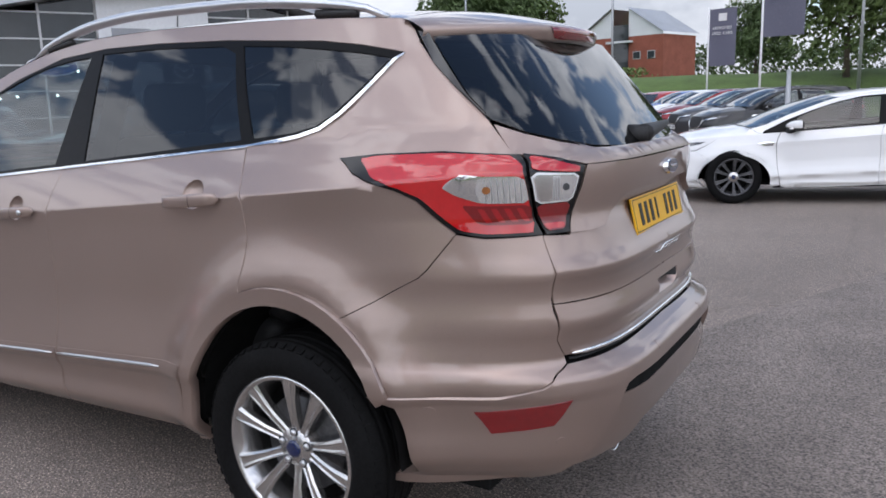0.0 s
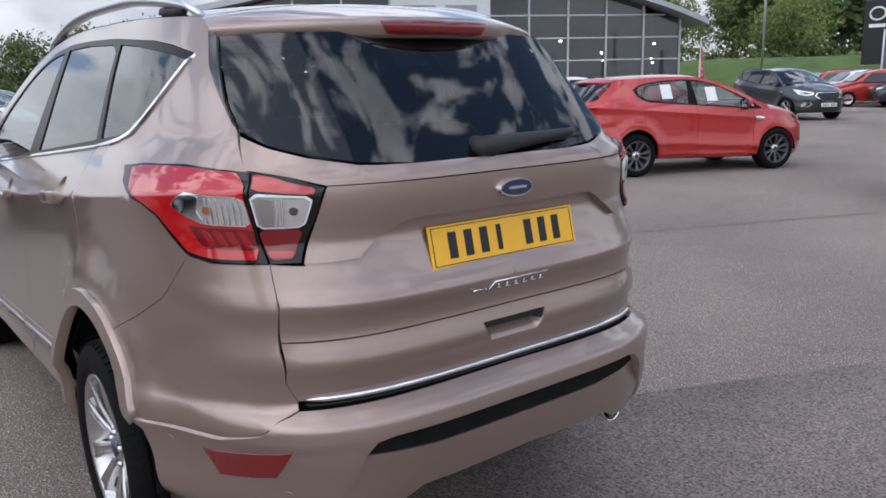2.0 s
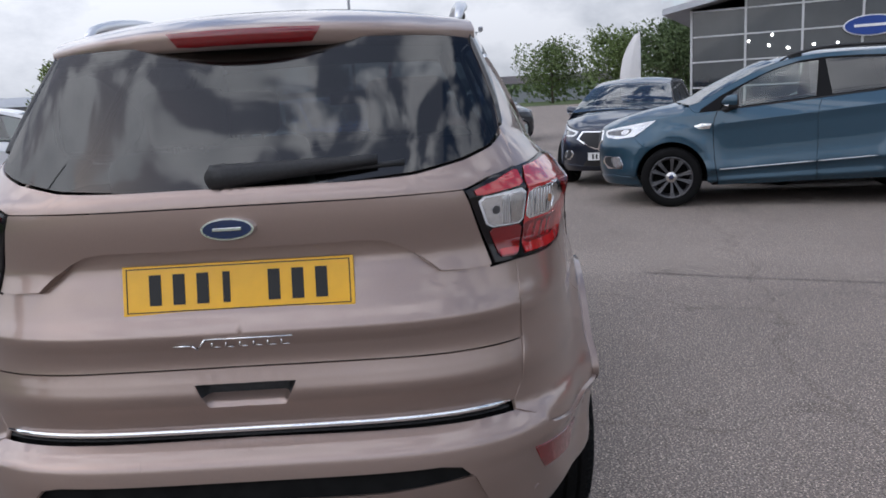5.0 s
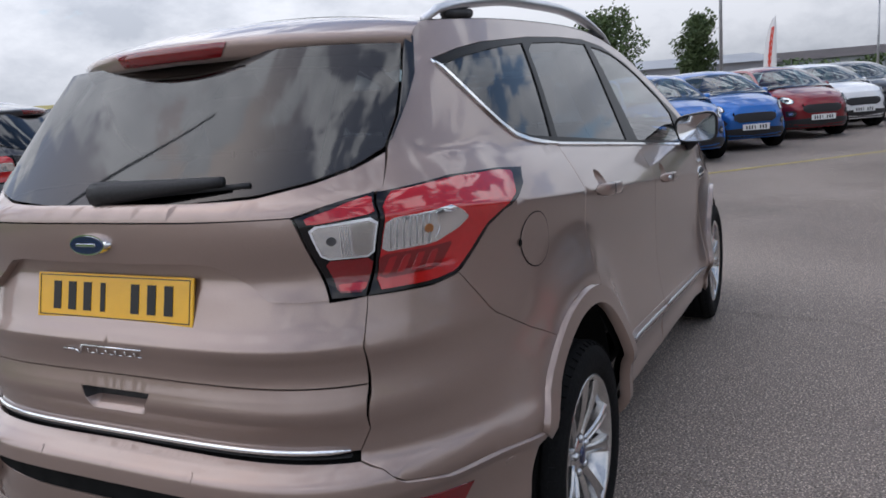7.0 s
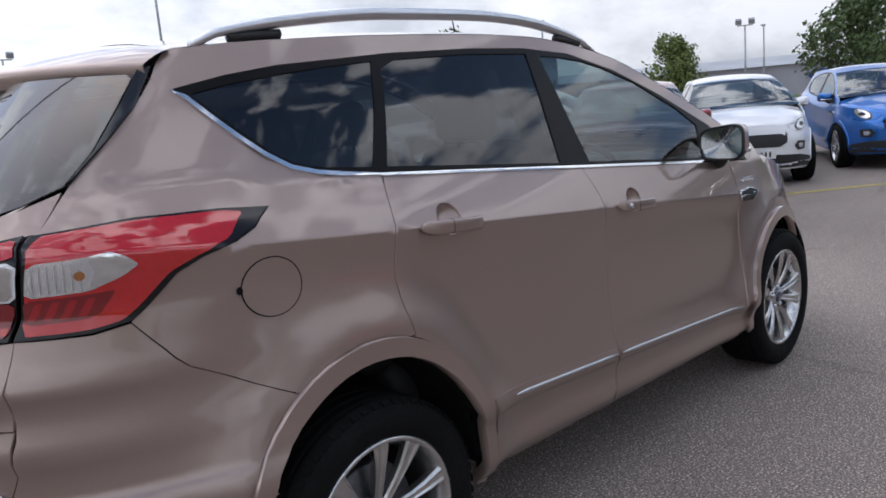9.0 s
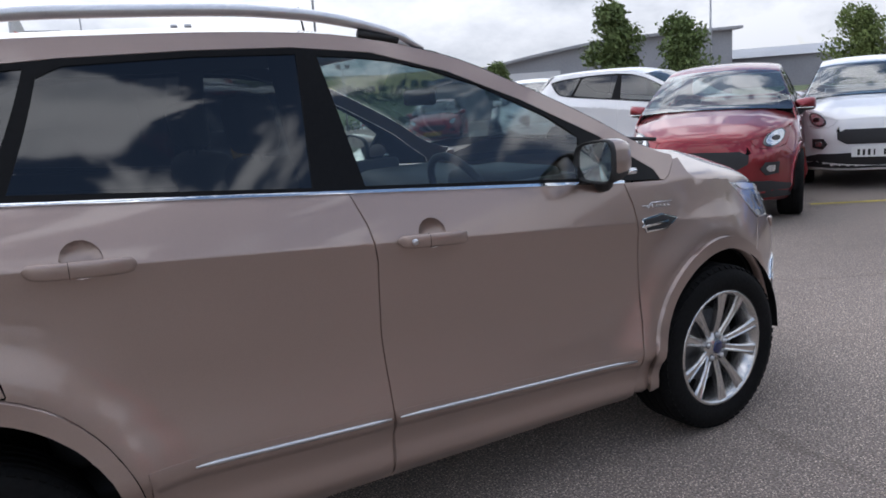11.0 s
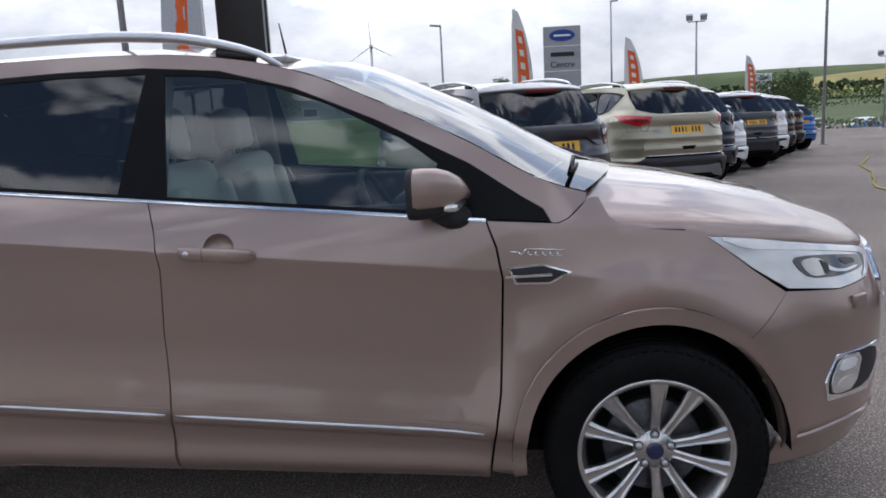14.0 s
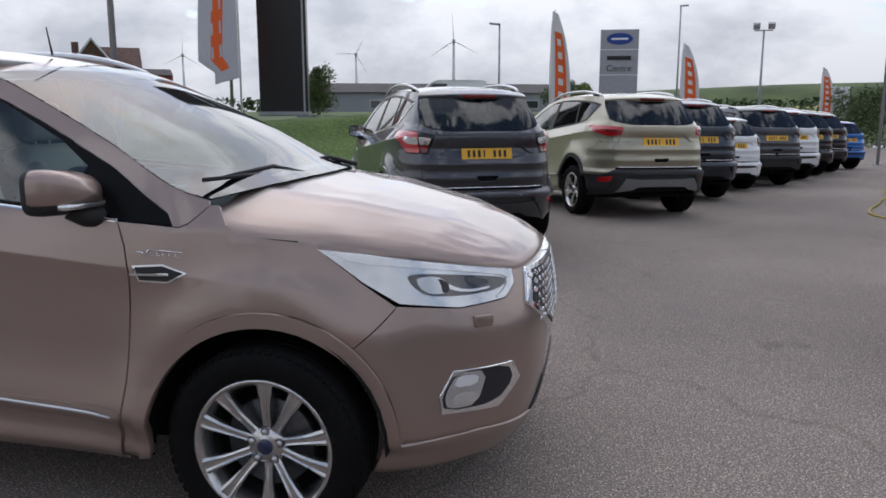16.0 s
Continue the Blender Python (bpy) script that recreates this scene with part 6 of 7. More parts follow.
def shed(x, y, turn, long_, deep, high, wall, roof, label, z=0, pitch=.0, name="shed"):
    h = new(name)
    h.matrix_basis = pose(x, y, z, 0, 0, turn)
    tagged(h, label, "building")
    part("wall_block", box_bm(long_, deep, high, at=(0, 0, high / 2)), wall, h, smooth=False)
    grid_part("roof", [[(-long_ / 2 - .4, -deep / 2 - .4, high), (long_ / 2 + .4, -deep / 2 - .4, high)], [(-long_ / 2 - .4, 0, high + pitch), (long_ / 2 + .4, 0, high + pitch)], [(-long_ / 2 - .4, deep / 2 + .4, high), (long_ / 2 + .4, deep / 2 + .4, high)]], roof, h, smooth=False)
    n = max(2, int(long_ / 5))
    for k in range(n):
        w = part("window", box_bm(1.5, .08, .9, at=(-long_ / 2 + long_ * (k + .5) / n, -deep / 2 - .03, high * .55)), FRAME, h, smooth=False)
        part("pane", box_bm(1.3, .03, .7, at=(-long_ / 2 + long_ * (k + .5) / n, -deep / 2 - .08, high * .55)), FACADE_GLASS, w, smooth=False)
    return h


b2 = shed(71, 27, 114, 46, 12, 2.5, GREY_CLAD, ROOF_GREY, "pale grey service building with a blue oval sign", pitch=.9)
bm = bmesh.new()
bmesh.ops.create_cone(bm, cap_ends=True, segments=40, radius1=.5, radius2=.5, depth=1, matrix=Matrix.Translation((-4, 6.1, 1.5)) @ Matrix.Diagonal((2.0, .2, .9, 1)) @ Matrix.Rotation(radians(90), 4, "X"))
part("oval_sign", bm, SIGN_BLUE, b2, smooth=False)
shed(112, 4, 96, 62, 14, 2.6, GREY_CLAD, SLATE, "long low grey shed beyond the car park", pitch=1.2)
shed(-14, 78, 20, 26, 9, 2.6, GREY_CLAD, SLATE, "low dark-roofed pavilion beyond the bank", pitch=1.0, z=.6)


def gable_house(x, y, z, turn, label, brick, roof, wide, high):
    h = new("house")
    h.matrix_basis = pose(x, y, z, 0, 0, turn)
    tagged(h, label, "house")
    part("wall_block", box_bm(wide, 8, high, at=(0, 0, high / 2)), brick, h, smooth=False)
    for s in (-1, 1):
        x0, x1 = s * wide * .50, s * wide * .10
        grid_part("gable", [[(x0, -4.02, high), (x1, -4.02, high)], [(x0, -4.02, high + .4), (x1, -4.02, high + 3.5)]], CLAD, h, smooth=False)
        grid_part("roof", [[(x0 * 1.06, -4.5, high + .25), (x1, -4.5, high + 3.6)], [(x0 * 1.06, 4.3, high + .25), (x1, 4.3, high + 3.6)]], roof, h, smooth=False)
        for k in range(2):
            w = part("window", box_bm(1.1, .1, 1.0, at=(s * wide * (.2 + .17 * k), -4.03, high * .62)), FRAME, h, smooth=False)
            part("pane", box_bm(.9, .04, .8, at=(s * wide * (.2 + .17 * k), -4.09, high * .62)), FACADE_GLASS, w, smooth=False)
    part("glazed_link", box_bm(wide * .2, .2, high + 1.5, at=(0, -4.05, (high + 1.5) / 2)), FACADE_GLASS, h, smooth=False)
    part("balcony", box_bm(wide * .3, .6, .25, at=(0, -4.3, high * .9)), CLAD, h, smooth=False)
    return h


bank("grass_bank_south", -70, 75, -40, -54, 2.55, "mown grass bank beyond the used-car rows")
sheet("bank_top_south", -70, 75, -130, -53.8, 2.51, GRASS, "level grass above the bank", "grass", 2)
bank("grass_bank_north", -45, 1.5, 11.5, 17.0, 1.35, "rough grass bank behind the parked row", rough=.3)
sheet("bank_top_north", -45, 1.5, 16.9, 60, 1.32, GRASS, "level grass above the bank", "grass", 2)
gable_house(31.6, -102.2, 2.4, 165, "brick building with two white gables", BRICK, ROOF_GREY, 12.4, 6.3)


def inn():
    h = new("house")
    h.matrix_basis = pose(-64.2, 95.3, 0, 0, 0, 34.6)
    tagged(h, "brick inn with a brown tiled gable and low slate wings", "house")
    for x0, x1, zr, ze, mat, deep in ((-14, -2.6, 8.2, 6.6, SLATE, 9), (6.2, 10.4, 7.4, 6.4, SLATE, 8), (-.5, 6.4, 10.4, 6.8, TILE_BROWN, 10)):
        part("wall_block", box_bm(x1 - x0, deep * .9, ze, at=((x0 + x1) / 2, deep / 2, ze / 2)), BRICK, h, smooth=False)
        grid_part("roof", [[(x0, 0, ze), (x1, 0, ze)], [(x0, deep / 2, zr), (x1, deep / 2, zr)], [(x0, deep, ze), (x1, deep, ze)]], mat, h, smooth=False)
    bm = bmesh.new()
    front = [bm.verts.new(p) for p in ((-2.7, -1.2, 0), (2.7, -1.2, 0), (2.7, -1.2, 7.4), (0, -1.2, 10.8), (-2.7, -1.2, 7.4))]
    rear = [bm.verts.new((v.co.x, 5, v.co.z)) for v in front]
    bm.faces.new(front)
    for i in range(5):
        bm.faces.new((front[i], rear[i], rear[(i + 1) % 5], front[(i + 1) % 5]))
    part("gable", bm, BROWN_BOARD, h, "brown boarded gable", smooth=False)
    for s in (-1, 1):
        part("bargeboard", tube_bm([(s * 3.1, -1.5, 7.0), (0, -1.5, 11.05)], .16, 6), CLAD, h, smooth=False)
        grid_part("gable_roof", [[(s * 3.2, -1.5, 6.95), (s * 3.2, 5, 6.95)], [(0, -1.5, 11.1), (0, 5, 11.1)]], TILE_BROWN, h, smooth=False)
    part("gable_sign", box_bm(2.2, .1, .35, at=(.2, -1.3, 7.9)), CLAD, h, smooth=False)
    part("chimney", box_bm(.9, .9, 3.2, at=(-2.1, 3, 9.2)), TILE_BROWN, h, smooth=False)


TILE_BROWN = material("brown_roof_tiles", (.13, .075, .06), .85, grain=(3, .3), stain=(.6, .15))
BROWN_BOARD = material("brown_boards", (.12, .07, .045), .85, grain=(6, .3))
inn()

# signs
def totem(x, y, z, wide, high, turn, material_, label):
    t = new("totem_sign")
    t.matrix_basis = pose(x, y, z, 0, 0, turn)
    tagged(t, label, "sign")
    part("panel", box_bm(wide, .35, high, at=(0, 0, high / 2), bevel=.03), material_, t, smooth=False)
    foot = lie(y) if z == 0 else 0
    part("plinth", box_bm(wide * 1.05, .45, .12 - foot, at=(0, 0, .06 + foot / 2)), GREY_CLAD, t, smooth=False)
    return t


t1 = totem(4.75, 36.8, 0, 1.82, 5.3, 2, SIGN_GREY, "silver grey totem sign with a blue oval")
bm = bmesh.new()
bmesh.ops.create_cone(bm, cap_ends=True, segments=40, radius1=.5, radius2=.5, depth=1, matrix=Matrix.Translation((0, -.19, 4.85)) @ Matrix.Diagonal((1.25, .05, .55, 1)) @ Matrix.Rotation(radians(90), 4, "X"))
part("oval_field", bm, SIGN_BLUE, t1, smooth=False)
part("oval_mark", box_bm(.8, .02, .09, at=(0, -.225, 4.85)), SIGN_WHITE, t1, smooth=False)
part("bar", box_bm(1.15, .02, .20, at=(0, -.19, 3.95)), SIGN_BLACK, t1, smooth=False)
text_part("lettering", "Centre", .42, pose(0, -.19, 3.45, 90, 0, 0), SIGN_BLACK, t1)
for z in (4.35, 3.15):
    part("panel_joint", box_bm(1.83, .02, .03, at=(0, -.17, z)), SIGN_WHITE, t1, smooth=False)
t2 = totem(-4.9, 18.0, 1.3, 1.35, 8.5, 12, SIGN_BLACK, "tall black totem sign on the grass bank")
part("edge_trim", box_bm(.05, .37, 8.5, at=(.58, -.01, 4.25)), POST, t2, smooth=False)
part("bar", box_bm(1.0, .03, .28, at=(-.05, -.19, 5.6)), SIGN_WHITE, t2, smooth=False)
t3 = totem(20.6, 58, 0, 1.7, 3.1, 6, SIGN_WHITE, "white totem sign with a green ring")
part("sign_ring", tube_bm([(.45 * math.cos(a), -.2, 1.75 + .45 * math.sin(a)) for a in np.linspace(0, 2 * math.pi, 25)], .07, 6), LEAF[0], t3)
part("bar", box_bm(1.0, .03, .2, at=(0, -.19, 2.75)), GREY_CLAD, t3, smooth=False)
t4 = totem(20.2, -49.0, 1.65, 1.5, 3.9, 190, SIGN_BLACK, "black totem sign above the bank")
part("sign_ring", tube_bm([(.42 * math.cos(a), -.2, 3.1 + .36 * math.sin(a)) for a in np.linspace(0, 2 * math.pi, 25)], .06, 6), SIGN_WHITE, t4)
part("bar", box_bm(.9, .03, .2, at=(0, -.19, 2.4)), SIGN_WHITE, t4, smooth=False)

# flags
feather_flag(2.3, 21.8, 4.5, 8, FLAG_WHITE, FLAG_ORANGE, "orange and white feather flag on a white pole", wide=.62)
feather_flag(7.5, 34.7, 4.5, 4, FLAG_WHITE, FLAG_ORANGE, "orange and white feather flag on a white pole", wide=.85)
feather_flag(19.4, 57.5, 4.5, 2, FLAG_WHITE, FLAG_ORANGE, "orange and white feather flag beside the white totem", wide=.9)
feather_flag(-4.9, 15.2, 6.4, 190, FLAG_PALE, FLAG_ORANGE, "large orange and pale grey feather flag on the bank", z=.7, wide=1.0)
f21 = feather_flag(57, -16, 5.4, -108 + 180, FLAG_WHITE, FLAG_WHITE, "white feather flag with red figures", wide=1.5)
text_part("lettering", "21", 1.1, pose(.85, -.2, 3.1, 90, 0, 0), FLAG_RED, f21)
feather_flag(70, 3, 6.0, 84, FLAG_WHITE, FLAG_RED, "red and white feather flag beyond the parked cars", wide=1.0)
banner(7.4, -36.6, 0, 2.6, 1.3, 2.6, 168, "grey banner on a white pole", ("APPROVED", "USED CARS"))
banner(3.4, -27, 0, 3.2, 1.35, 2.3, 172, "grey banner on a white pole", ("APPROVED", "USED CARS"))
banner(15.9, -40.2, 0, 1.4, 1.0, 1.9, 165, "grey banner on a white pole")
post(.35, -11.6, 1.72, .055, POST, "silver steel post between parked cars")
post(-2.4, 6.2, 9, .046, POST, "tall galvanised flagpole behind the parked row")
post(-6.6, 18.2, 9, .05, POST, "slim flagpole beside the black totem", z=1.3)
post(12.1, 40.7, 5.5, .08, POST, "lamp post with twin floodlights", 2, -8)
post(26.6, 51.4, 3.6, .07, POST, "lamp post with twin floodlights", 2, -12)
post(13.5, 26.7, 11, .06, POST, "tall slim galvanised lamp post", 1, 0)
post(-1.5, 40, 6.0, .08, POST, "single-headed galvanised lamp post", 1, 180)
post(44.75, 17.5, 4.6, .08, POST, "lamp post with twin floodlights", 2, -60)
post(45.2, 16.6, 4.5, .07, POST, "single-headed galvanised lamp post", 1, 30)
post(42.7, 4.0, 12, .10, POST, "tall galvanised mast with camera heads", 1, -85)
post(60, -4, 6.2, .09, POST, "lamp post with twin floodlights", 2, -90)
post(34.8, 24.6, 5.6, .08, POST, "single-headed galvanised lamp post", 1, 30)
post(9, 52, 8.2, .08, POST, "single-headed galvanised lamp post", 1, 30)
post(1.5, -45, 9, .10, POST, "tall lamp post on the bank", 1, 0, z=.6)
post(14, -42, 9.5, .09, POST, "tall lamp post on the bank", 1, 0, z=.1)
post(27, -48, 9, .09, POST, "tall lamp post on the bank", 1, 0, z=1.45)
feather_flag(23.5, -36, 3.4, 150, FLAG_WHITE, FLAG_RED, "white and red feather flag by the bank", wide=.7)

# trees
TREES = [(38.7, 9.6, 0, 5.1, 3.6, 1), (36.2, 17.3, 0, 4.3, 3.2, 2), (31.9, 23.9, 0, 4.9, 3.2, 0), (29.65, 26.3, 0, 6.0, 3.0, 0), (28.3, 34.2, 0, 3.7, 1.7, 0), (48, 6, 0, 5.4, 3.0, 1),
         (21.2, 53.7, 0, 3.9, 3.4, 1), (6.3, 60, 0, 3.6, 2.2, 0), (1.5, 62, 0, 5.0, 3.4, 1), (3.0, 44, 0, 4.0, 2.2, 2),
         (2.5, -50, 2, 9.0, 7.5, 0), (-4, -47, 1.8, 8.5, 6.5, 0), (9.3, -60, 2, 6.0, 4.0, 1), (44.5, -79, 2, 13, 9, 1), (39.5, -84, 2, 14, 8, 0), (39.5, -77, 2, 14, 8, 1), (46.5, -75, 2, 8.5, 6, 0), (60, -72, 2, 5, 5, 1), (44, -60, 2, 6.5, 6, 2),
         (33, -62, 2, 5.5, 6, 2), (75, -24, 0, 7.5, 7, 1), (80, -20, 0, 7, 7, 0), (84, -28, 0, 8, 8, 1), (88, -14, 0, 6.5, 7, 0), (-4.75, 20.3, 1.3, 1.5, 1.2, 0), (50.5, -56, 1, 7.5, 5.5, 1)]
for k, (x, y, z, high, wide, kind) in enumerate(TREES):
    tree(x, y, z, high, wide, LEAF[kind], ("broad leafy tree in summer leaf", "dark leafy tree in summer leaf", "light green young tree")[kind], clumps=2600 if high < 9 else 3200, slim=wide < 3.3, seed=k)
hedge("hedge", [(95, -70), (99, -30), (101, 30), (92, 70)], 3.0, 2.0, LEAF[1], "line of dark bushes beyond the car park", 3, per_metre=26)
hedge("hedge", [(2, 70), (30, 72), (62, 66), (92, 70)], 2.2, 2.5, LEAF[0], "line of bushes at the edge of the car park", 5, per_metre=160, size=.065).location.z = -2.7
hedge("hedge", [(34.8, -83.2), (38, -81.5), (44, -77)], 10.5, 3.0, LEAF[1], "dense dark trees above the bank", 13, per_metre=190, size=.055)
hedge("hedge", [(26, -86), (36, -81), (46, -73), (58, -64)], 3.2, 1.6, LEAF[0], "low bushes under the trees above the bank", 15, per_metre=150, size=.08).location.z = 1.6
hedge("hedge", [(-60, -62), (-10, -66), (30, -58), (60, -50)], 2.2, 1.6, LEAF[0], "clipped bushes above the bank", 7, per_metre=45).location.z = .9
hedge("hedge", [(-22, -112), (14, -124), (40, -122), (52, -112)], 7.5, 4.0, LEAF[1], "far trees behind the brick building", 17, per_metre=130, size=.06).location.z = 2
hedge("far_wood", [(-500, 420), (-150, 560), (60, 620), (300, 520), (520, 330), (640, 60), (600, -300)], 11, 9, LEAF[1], "distant dark woodland on the horizon", 9, per_metre=3.2, size=.3)
hedge("far_wood", [(40, 260), (160, 240), (290, 160), (330, 30)], 6, 6, LEAF[0], "distant trees between the fields", 11, per_metre=30, size=.10).location.z = -2.5
WHEAT = material("ripening_field", (.36, .30, .10), .9, grain=(.08, .12), stain=(.01, .2))


def hill(name, cx, cy, long_, deep, high, turn, material_, label):
    rows = [[(a * long_ / 2, b * deep / 2, high * (1 - a * a) * (1 - b * b) - .5 + .06 * high * noise.noise(Vector((a * 4, b * 4, cx)))) for a in np.linspace(-1, 1, 26)] for b in np.linspace(-1, 1, 14)]
    h = grid_part(name, rows, material_, None)
    h.matrix_basis = pose(cx, cy, 0, 0, 0, turn)
    return tagged(h, label, "hill", kind="structure")


hill("backdrop_hill", 420, 640, 700, 260, 22, -28, WHEAT, "distant ripening field on a low hill")
hill("backdrop_hill", 250, 760, 900, 240, 26, -10, FIELD, "distant green hill")
hill("backdrop_hill", 800, 200, 900, 260, 9, -70, FIELD, "distant green hill")


def turbine(x, y, hub, blade, spin, turn):
    t = new("wind_turbine")
    t.matrix_basis = pose(x, y, 0, 0, 0, turn)
    tagged(t, "white three-bladed wind turbine on the horizon", "wind turbine", group="wind turbines")
    part("tower", tube_bm([(0, 0, 0), (0, 0, hub)], [hub * .028, hub * .017], 12), WHITE_POST, t)
    part("nacelle", box_bm(hub * .05, hub * .13, hub * .05, at=(0, 0, hub), bevel=hub * .01), WHITE_POST, t)
    for k in range(3):
        a = radians(spin + 120 * k)
        d = Vector((math.cos(a), 0, math.sin(a)))
        o = Vector((0, -hub * .08, hub))
        part("blade", tube_bm([o, o + d * blade * .2, o + d * blade], [blade * .03, blade * .045, blade * .008], 8, flat=.4), WHITE_POST, t)


turbine(-83, 480, 43, 16.5, 93, 10)
turbine(-170, 560, 42, 15, 60, 16)
turbine(-330, 600, 46, 17, 88, 28)

# markings and hose
def ribbon(name, points, wide, z, material_, label, category):
    c = [Vector((x, y, 0)) for x, y in points]
    rows = [[], []]
    for i, p in enumerate(c):
        d = (c[min(i + 1, len(c) - 1)] - c[max(i - 1, 0)]).normalized()
        n = Vector((-d.y, d.x, 0)) * wide / 2
        rows[0].append((p.x - n.x, p.y - n.y, z))
        rows[1].append((p.x + n.x, p.y + n.y, z))
    return tagged(grid_part(name, rows, material_, None, smooth=False), label, category, kind="structure")


ribbon("bay_line", [(7.9, 2.0), (8.2, 1.75), (9.8, .55), (11.0, -.6), (13.5, -3.0), (17, -6.4)], .09, .005, LINE_YELLOW, "faded yellow bay line painted on asphalt", "line")
hose = new("hose")
tagged(hose, "pale yellow hose lying on the asphalt", "hose")
part("hose_pipe", tube_bm([(x, y, lie(y) + .02) for x, y in ((11.2, 17.5), (10.3, 15.6), (9.6, 14.2), (9.2, 13.0), (8.9, 12.0), (8.5, 11.1), (8.2, 10.3), (7.95, 9.8), (7.8, 9.4), (7.66, 9.0), (7.6, 8.6), (7.68, 8.1), (7.9, 7.6))], .014, 8), LINE_YELLOW, hose)

# far cars, fifty metres off and more
def far_car(label, coat, x, y, z, turn, high=1.5, long_=4.2):
    v = new("car")
    v.matrix_basis = pose(x, y, z, 0, 0, turn)
    tagged(v, label, "car")
    k = long_ / 4.2
    side = [(-2.05, .30), (-2.10, .62), (-2.04, .90), (-1.86, 1.02), (-1.45, high - .06), (-.9, high), (.1, high - .02), (.55, high - .12), (1.10, 1.00), (1.80, .86), (2.06, .70), (2.10, .40), (2.0, .24), (-1.9, .24)]
    rows = []
    for f in (-1, -.97, -.82, 0, .82, .97, 1):
        wide = .90
        rows.append([(px * k * (1 - .03 * abs(f) ** 6), f * (wide - (.24 * (pz - .92) / (high - .92) if pz > .92 else .03 * abs(pz - .6))), pz - (.05 * abs(f) ** 5 if pz > .8 else 0)) for px, pz in side])
    bm = bmesh.new()
    vs = [[bm.verts.new(p) for p in r] for r in rows]
    n = len(side)
    for p, q in zip(vs, vs[1:]):
        for j in range(n):
            bm.faces.new((p[j], p[(j + 1) % n], q[(j + 1) % n], q[j]))
    bm.faces.new(vs[0][::-1])
    bm.faces.new(vs[-1])
    bmesh.ops.recalc_face_normals(bm, faces=bm.faces)
    part("body", bm, coat, v)
    top = high - .16
    for s in (-1, 1):
        for x0, x1, x2, x3 in ((-1.42, -.42, -.50, -1.15), (-.36, .86, .42, -.42)):
            y0, y1 = s * .905, s * (.93 - .24 * (top - .92) / (high - .92))
            grid_part("side_window", [[(x0 * k, y0, .98), (x1 * k, y0, .98)], [(x3 * k, y1, top), (x2 * k, y1, top)]], BLACK_GLOSS, v, smooth=False)
        part("headlamp", box_bm(.26, .34, .13, at=(1.92 * k, s * .66, .72), bevel=.04, turn=(0, 12, s * -22)), HEAD_GLASS, v)
        part("tail_lamp", box_bm(.18, .26, .20, at=(-1.98 * k, s * .70, .90), bevel=.04), RED_LENS, v)
        for px in (-1.28, 1.30):
            w = new("wheel")
            w.parent = v
            w.matrix_basis = pose(px * k, s * .80, .31, 0, 0, 0 if s < 0 else 180)
            lathe("tyre", [(.20, -.10), (.30, -.105), (.31, -.08), (.31, .08), (.20, .10)], TYRE, w, sides=24)
            lathe("rim", [(.02, -.085), (.06, -.08), (.19, -.095), (.205, -.10)], ALLOY, w, sides=24)
    grid_part("windscreen", [[(1.10 * k, -.74, 1.03), (1.10 * k, .74, 1.03)], [(.60 * k, -.60, high - .11), (.60 * k, .60, high - .11)]], BLACK_GLOSS, v, smooth=False)
    grid_part("rear_window", [[(-1.83 * k, .70, 1.06), (-1.83 * k, -.70, 1.06)], [(-1.50 * k, .58, high - .12), (-1.50 * k, -.58, high - .12)]], BLACK_GLOSS, v, smooth=False)
    part("grille", box_bm(.05, 1.0, .16, at=(2.07 * k, 0, .55), bevel=.02), CABIN, v)
    return v


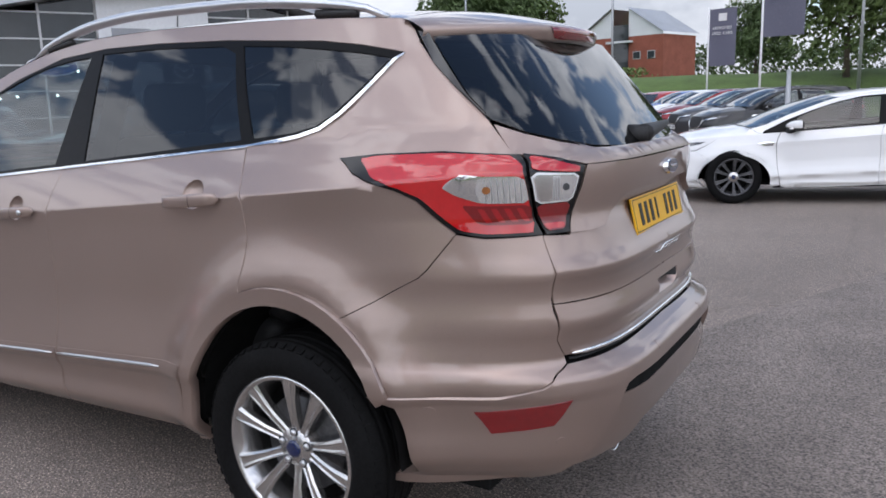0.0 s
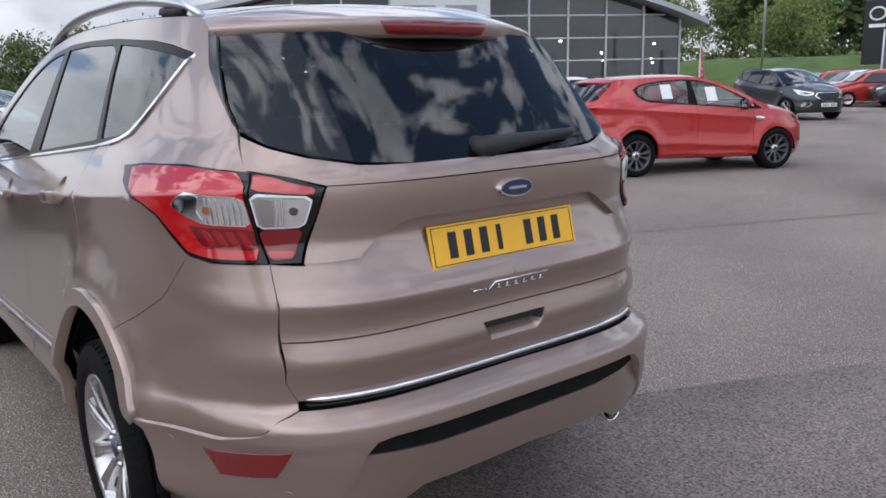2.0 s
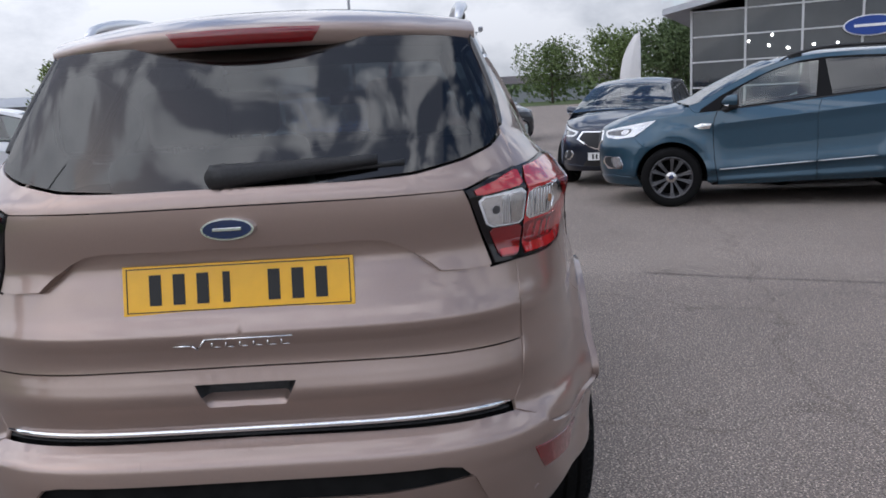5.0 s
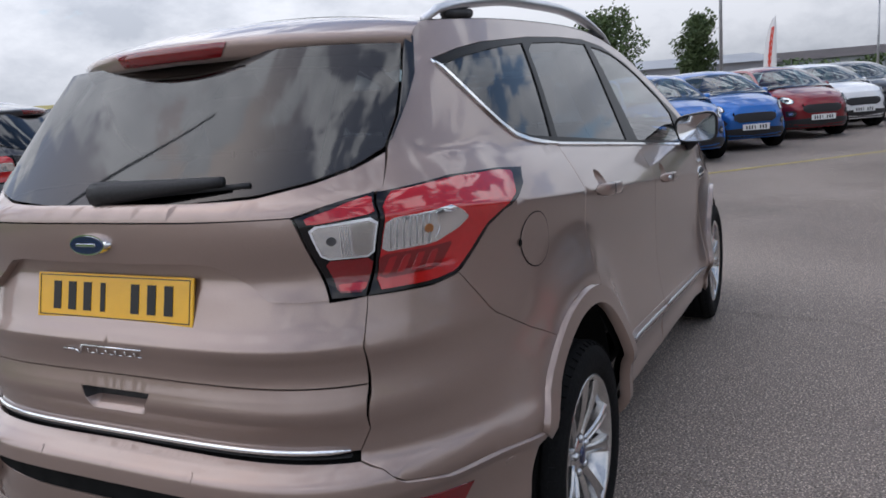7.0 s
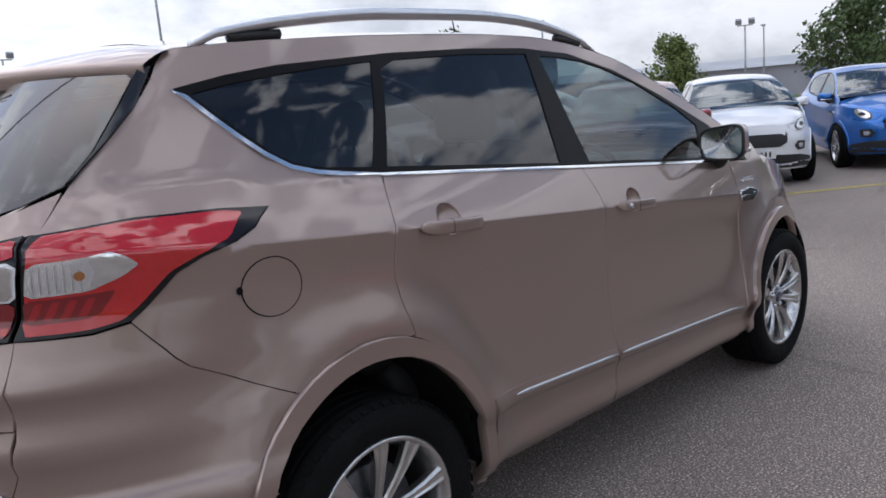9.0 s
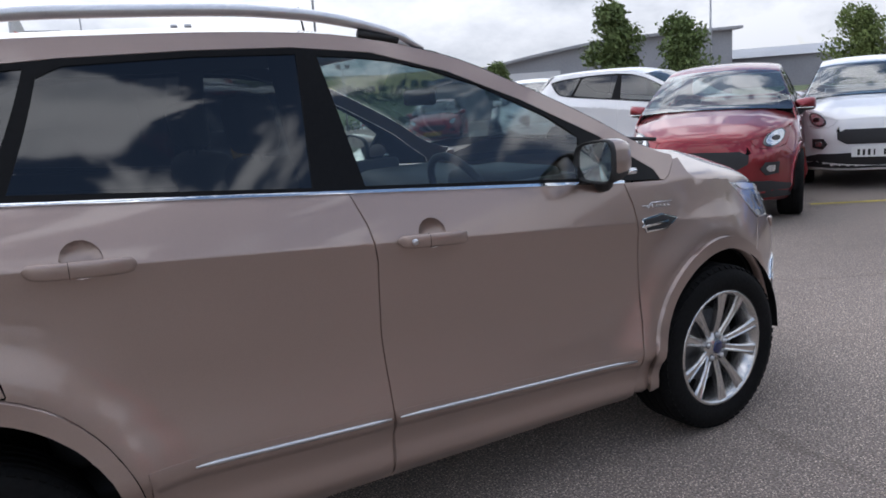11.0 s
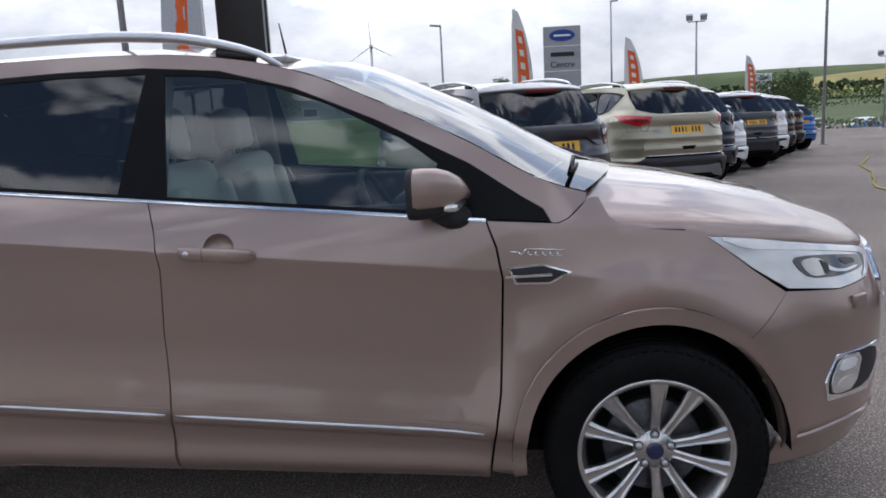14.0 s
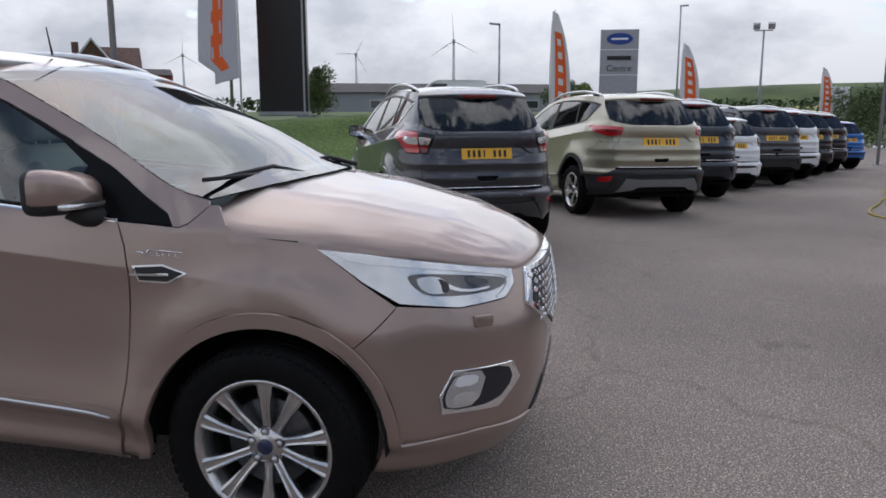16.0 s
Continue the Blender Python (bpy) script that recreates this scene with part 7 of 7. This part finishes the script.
PAINTS = {"white": WHITE_PAINT, "silver": SILVER_PAINT, "dark grey": GREY_PAINT, "red": RED_PAINT, "bright blue": BLUE_PAINT}
FAR_CARS = [("white", 30, -26, 60), ("white", 14.6, -35.2, 45), ("white", 25.5, -27, 62), ("dark grey", 22.5, -29.5, 60), ("dark grey", 10.6, -32.5, 37), ("red", 17.0, -37.5, 45), ("red", 21, -27.5, 50), ("bright blue", 45, -14, 235), ("red", 12.8, -32.8, 42), ("red", 8.5, -32.5, 60), ("silver", 6.0, -33, 70)]
for colour, x, y, a in FAR_CARS:
    far_car(colour + " hatchback parked below the grass bank", PAINTS[colour], x, y, 0, a)
# the lower lot, past the end of the row
sheet("lower_lot", 8, 85, 80.2, 116, -3.03, ASPHALT, "grey asphalt of a lower car park", "asphalt", 4)
for k in range(16):
    colour = ("white", "silver", "white", "dark grey", "white", "silver", "bright blue", "white")[k % 8]
    far_car(colour + " car parked in the lower car park", PAINTS[colour], 21 + 2.9 * k + (k % 3) * .4, 84 + (k % 2) * 9 - .35 * k, -3.03, 95 + 12 * (k % 3), high=1.48 + .1 * (k % 3))


# a white van beyond the bank
def van(x, y, z, turn):
    v = new("van")
    v.matrix_basis = pose(x, y, z, 0, 0, turn)
    tagged(v, "small white panel van parked beyond the grass bank", "van")
    side = [(-2.2, .28), (-2.25, 1.0), (-2.18, 1.78), (-1.9, 1.86), (.55, 1.86), (.95, 1.72), (1.45, 1.22), (2.1, 1.02), (2.25, .7), (2.25, .28)]
    bm = bmesh.new()
    rows = []
    for yy, k in ((-.90, .97), (-.92, 1), (.92, 1), (.90, .97)):
        rows.append([bm.verts.new((px * k, yy * (1 if pz < 1.1 else .9), pz)) for px, pz in side])
    n = len(side)
    for p, q in zip(rows, rows[1:]):
        for j in range(n):
            bm.faces.new((p[j], p[(j + 1) % n], q[(j + 1) % n], q[j]))
    bm.faces.new(rows[0][::-1])
    bm.faces.new(rows[-1])
    bmesh.ops.recalc_face_normals(bm, faces=bm.faces)
    part("body", bm, WHITE_PAINT, v, smooth=False)
    for s in (-1, 1):
        grid_part("side_window", [[(.05, s * .875, 1.22), (1.32, s * .875, 1.22)], [(.05, s * .845, 1.66), (.85, s * .845, 1.66)]], BLACK_GLOSS, v, smooth=False)
        for px in (-1.35, 1.45):
            wheel(v, (px, s * .82, .31), s, radius=.31, spokes=5, fine=False)
    grid_part("windscreen", [[(1.47, -.70, 1.24), (1.47, .70, 1.24)], [(1.0, -.66, 1.71), (1.0, .66, 1.71)]], BLACK_GLOSS, v, smooth=False)


van(-4.82, 42.29, 1.30, 195)
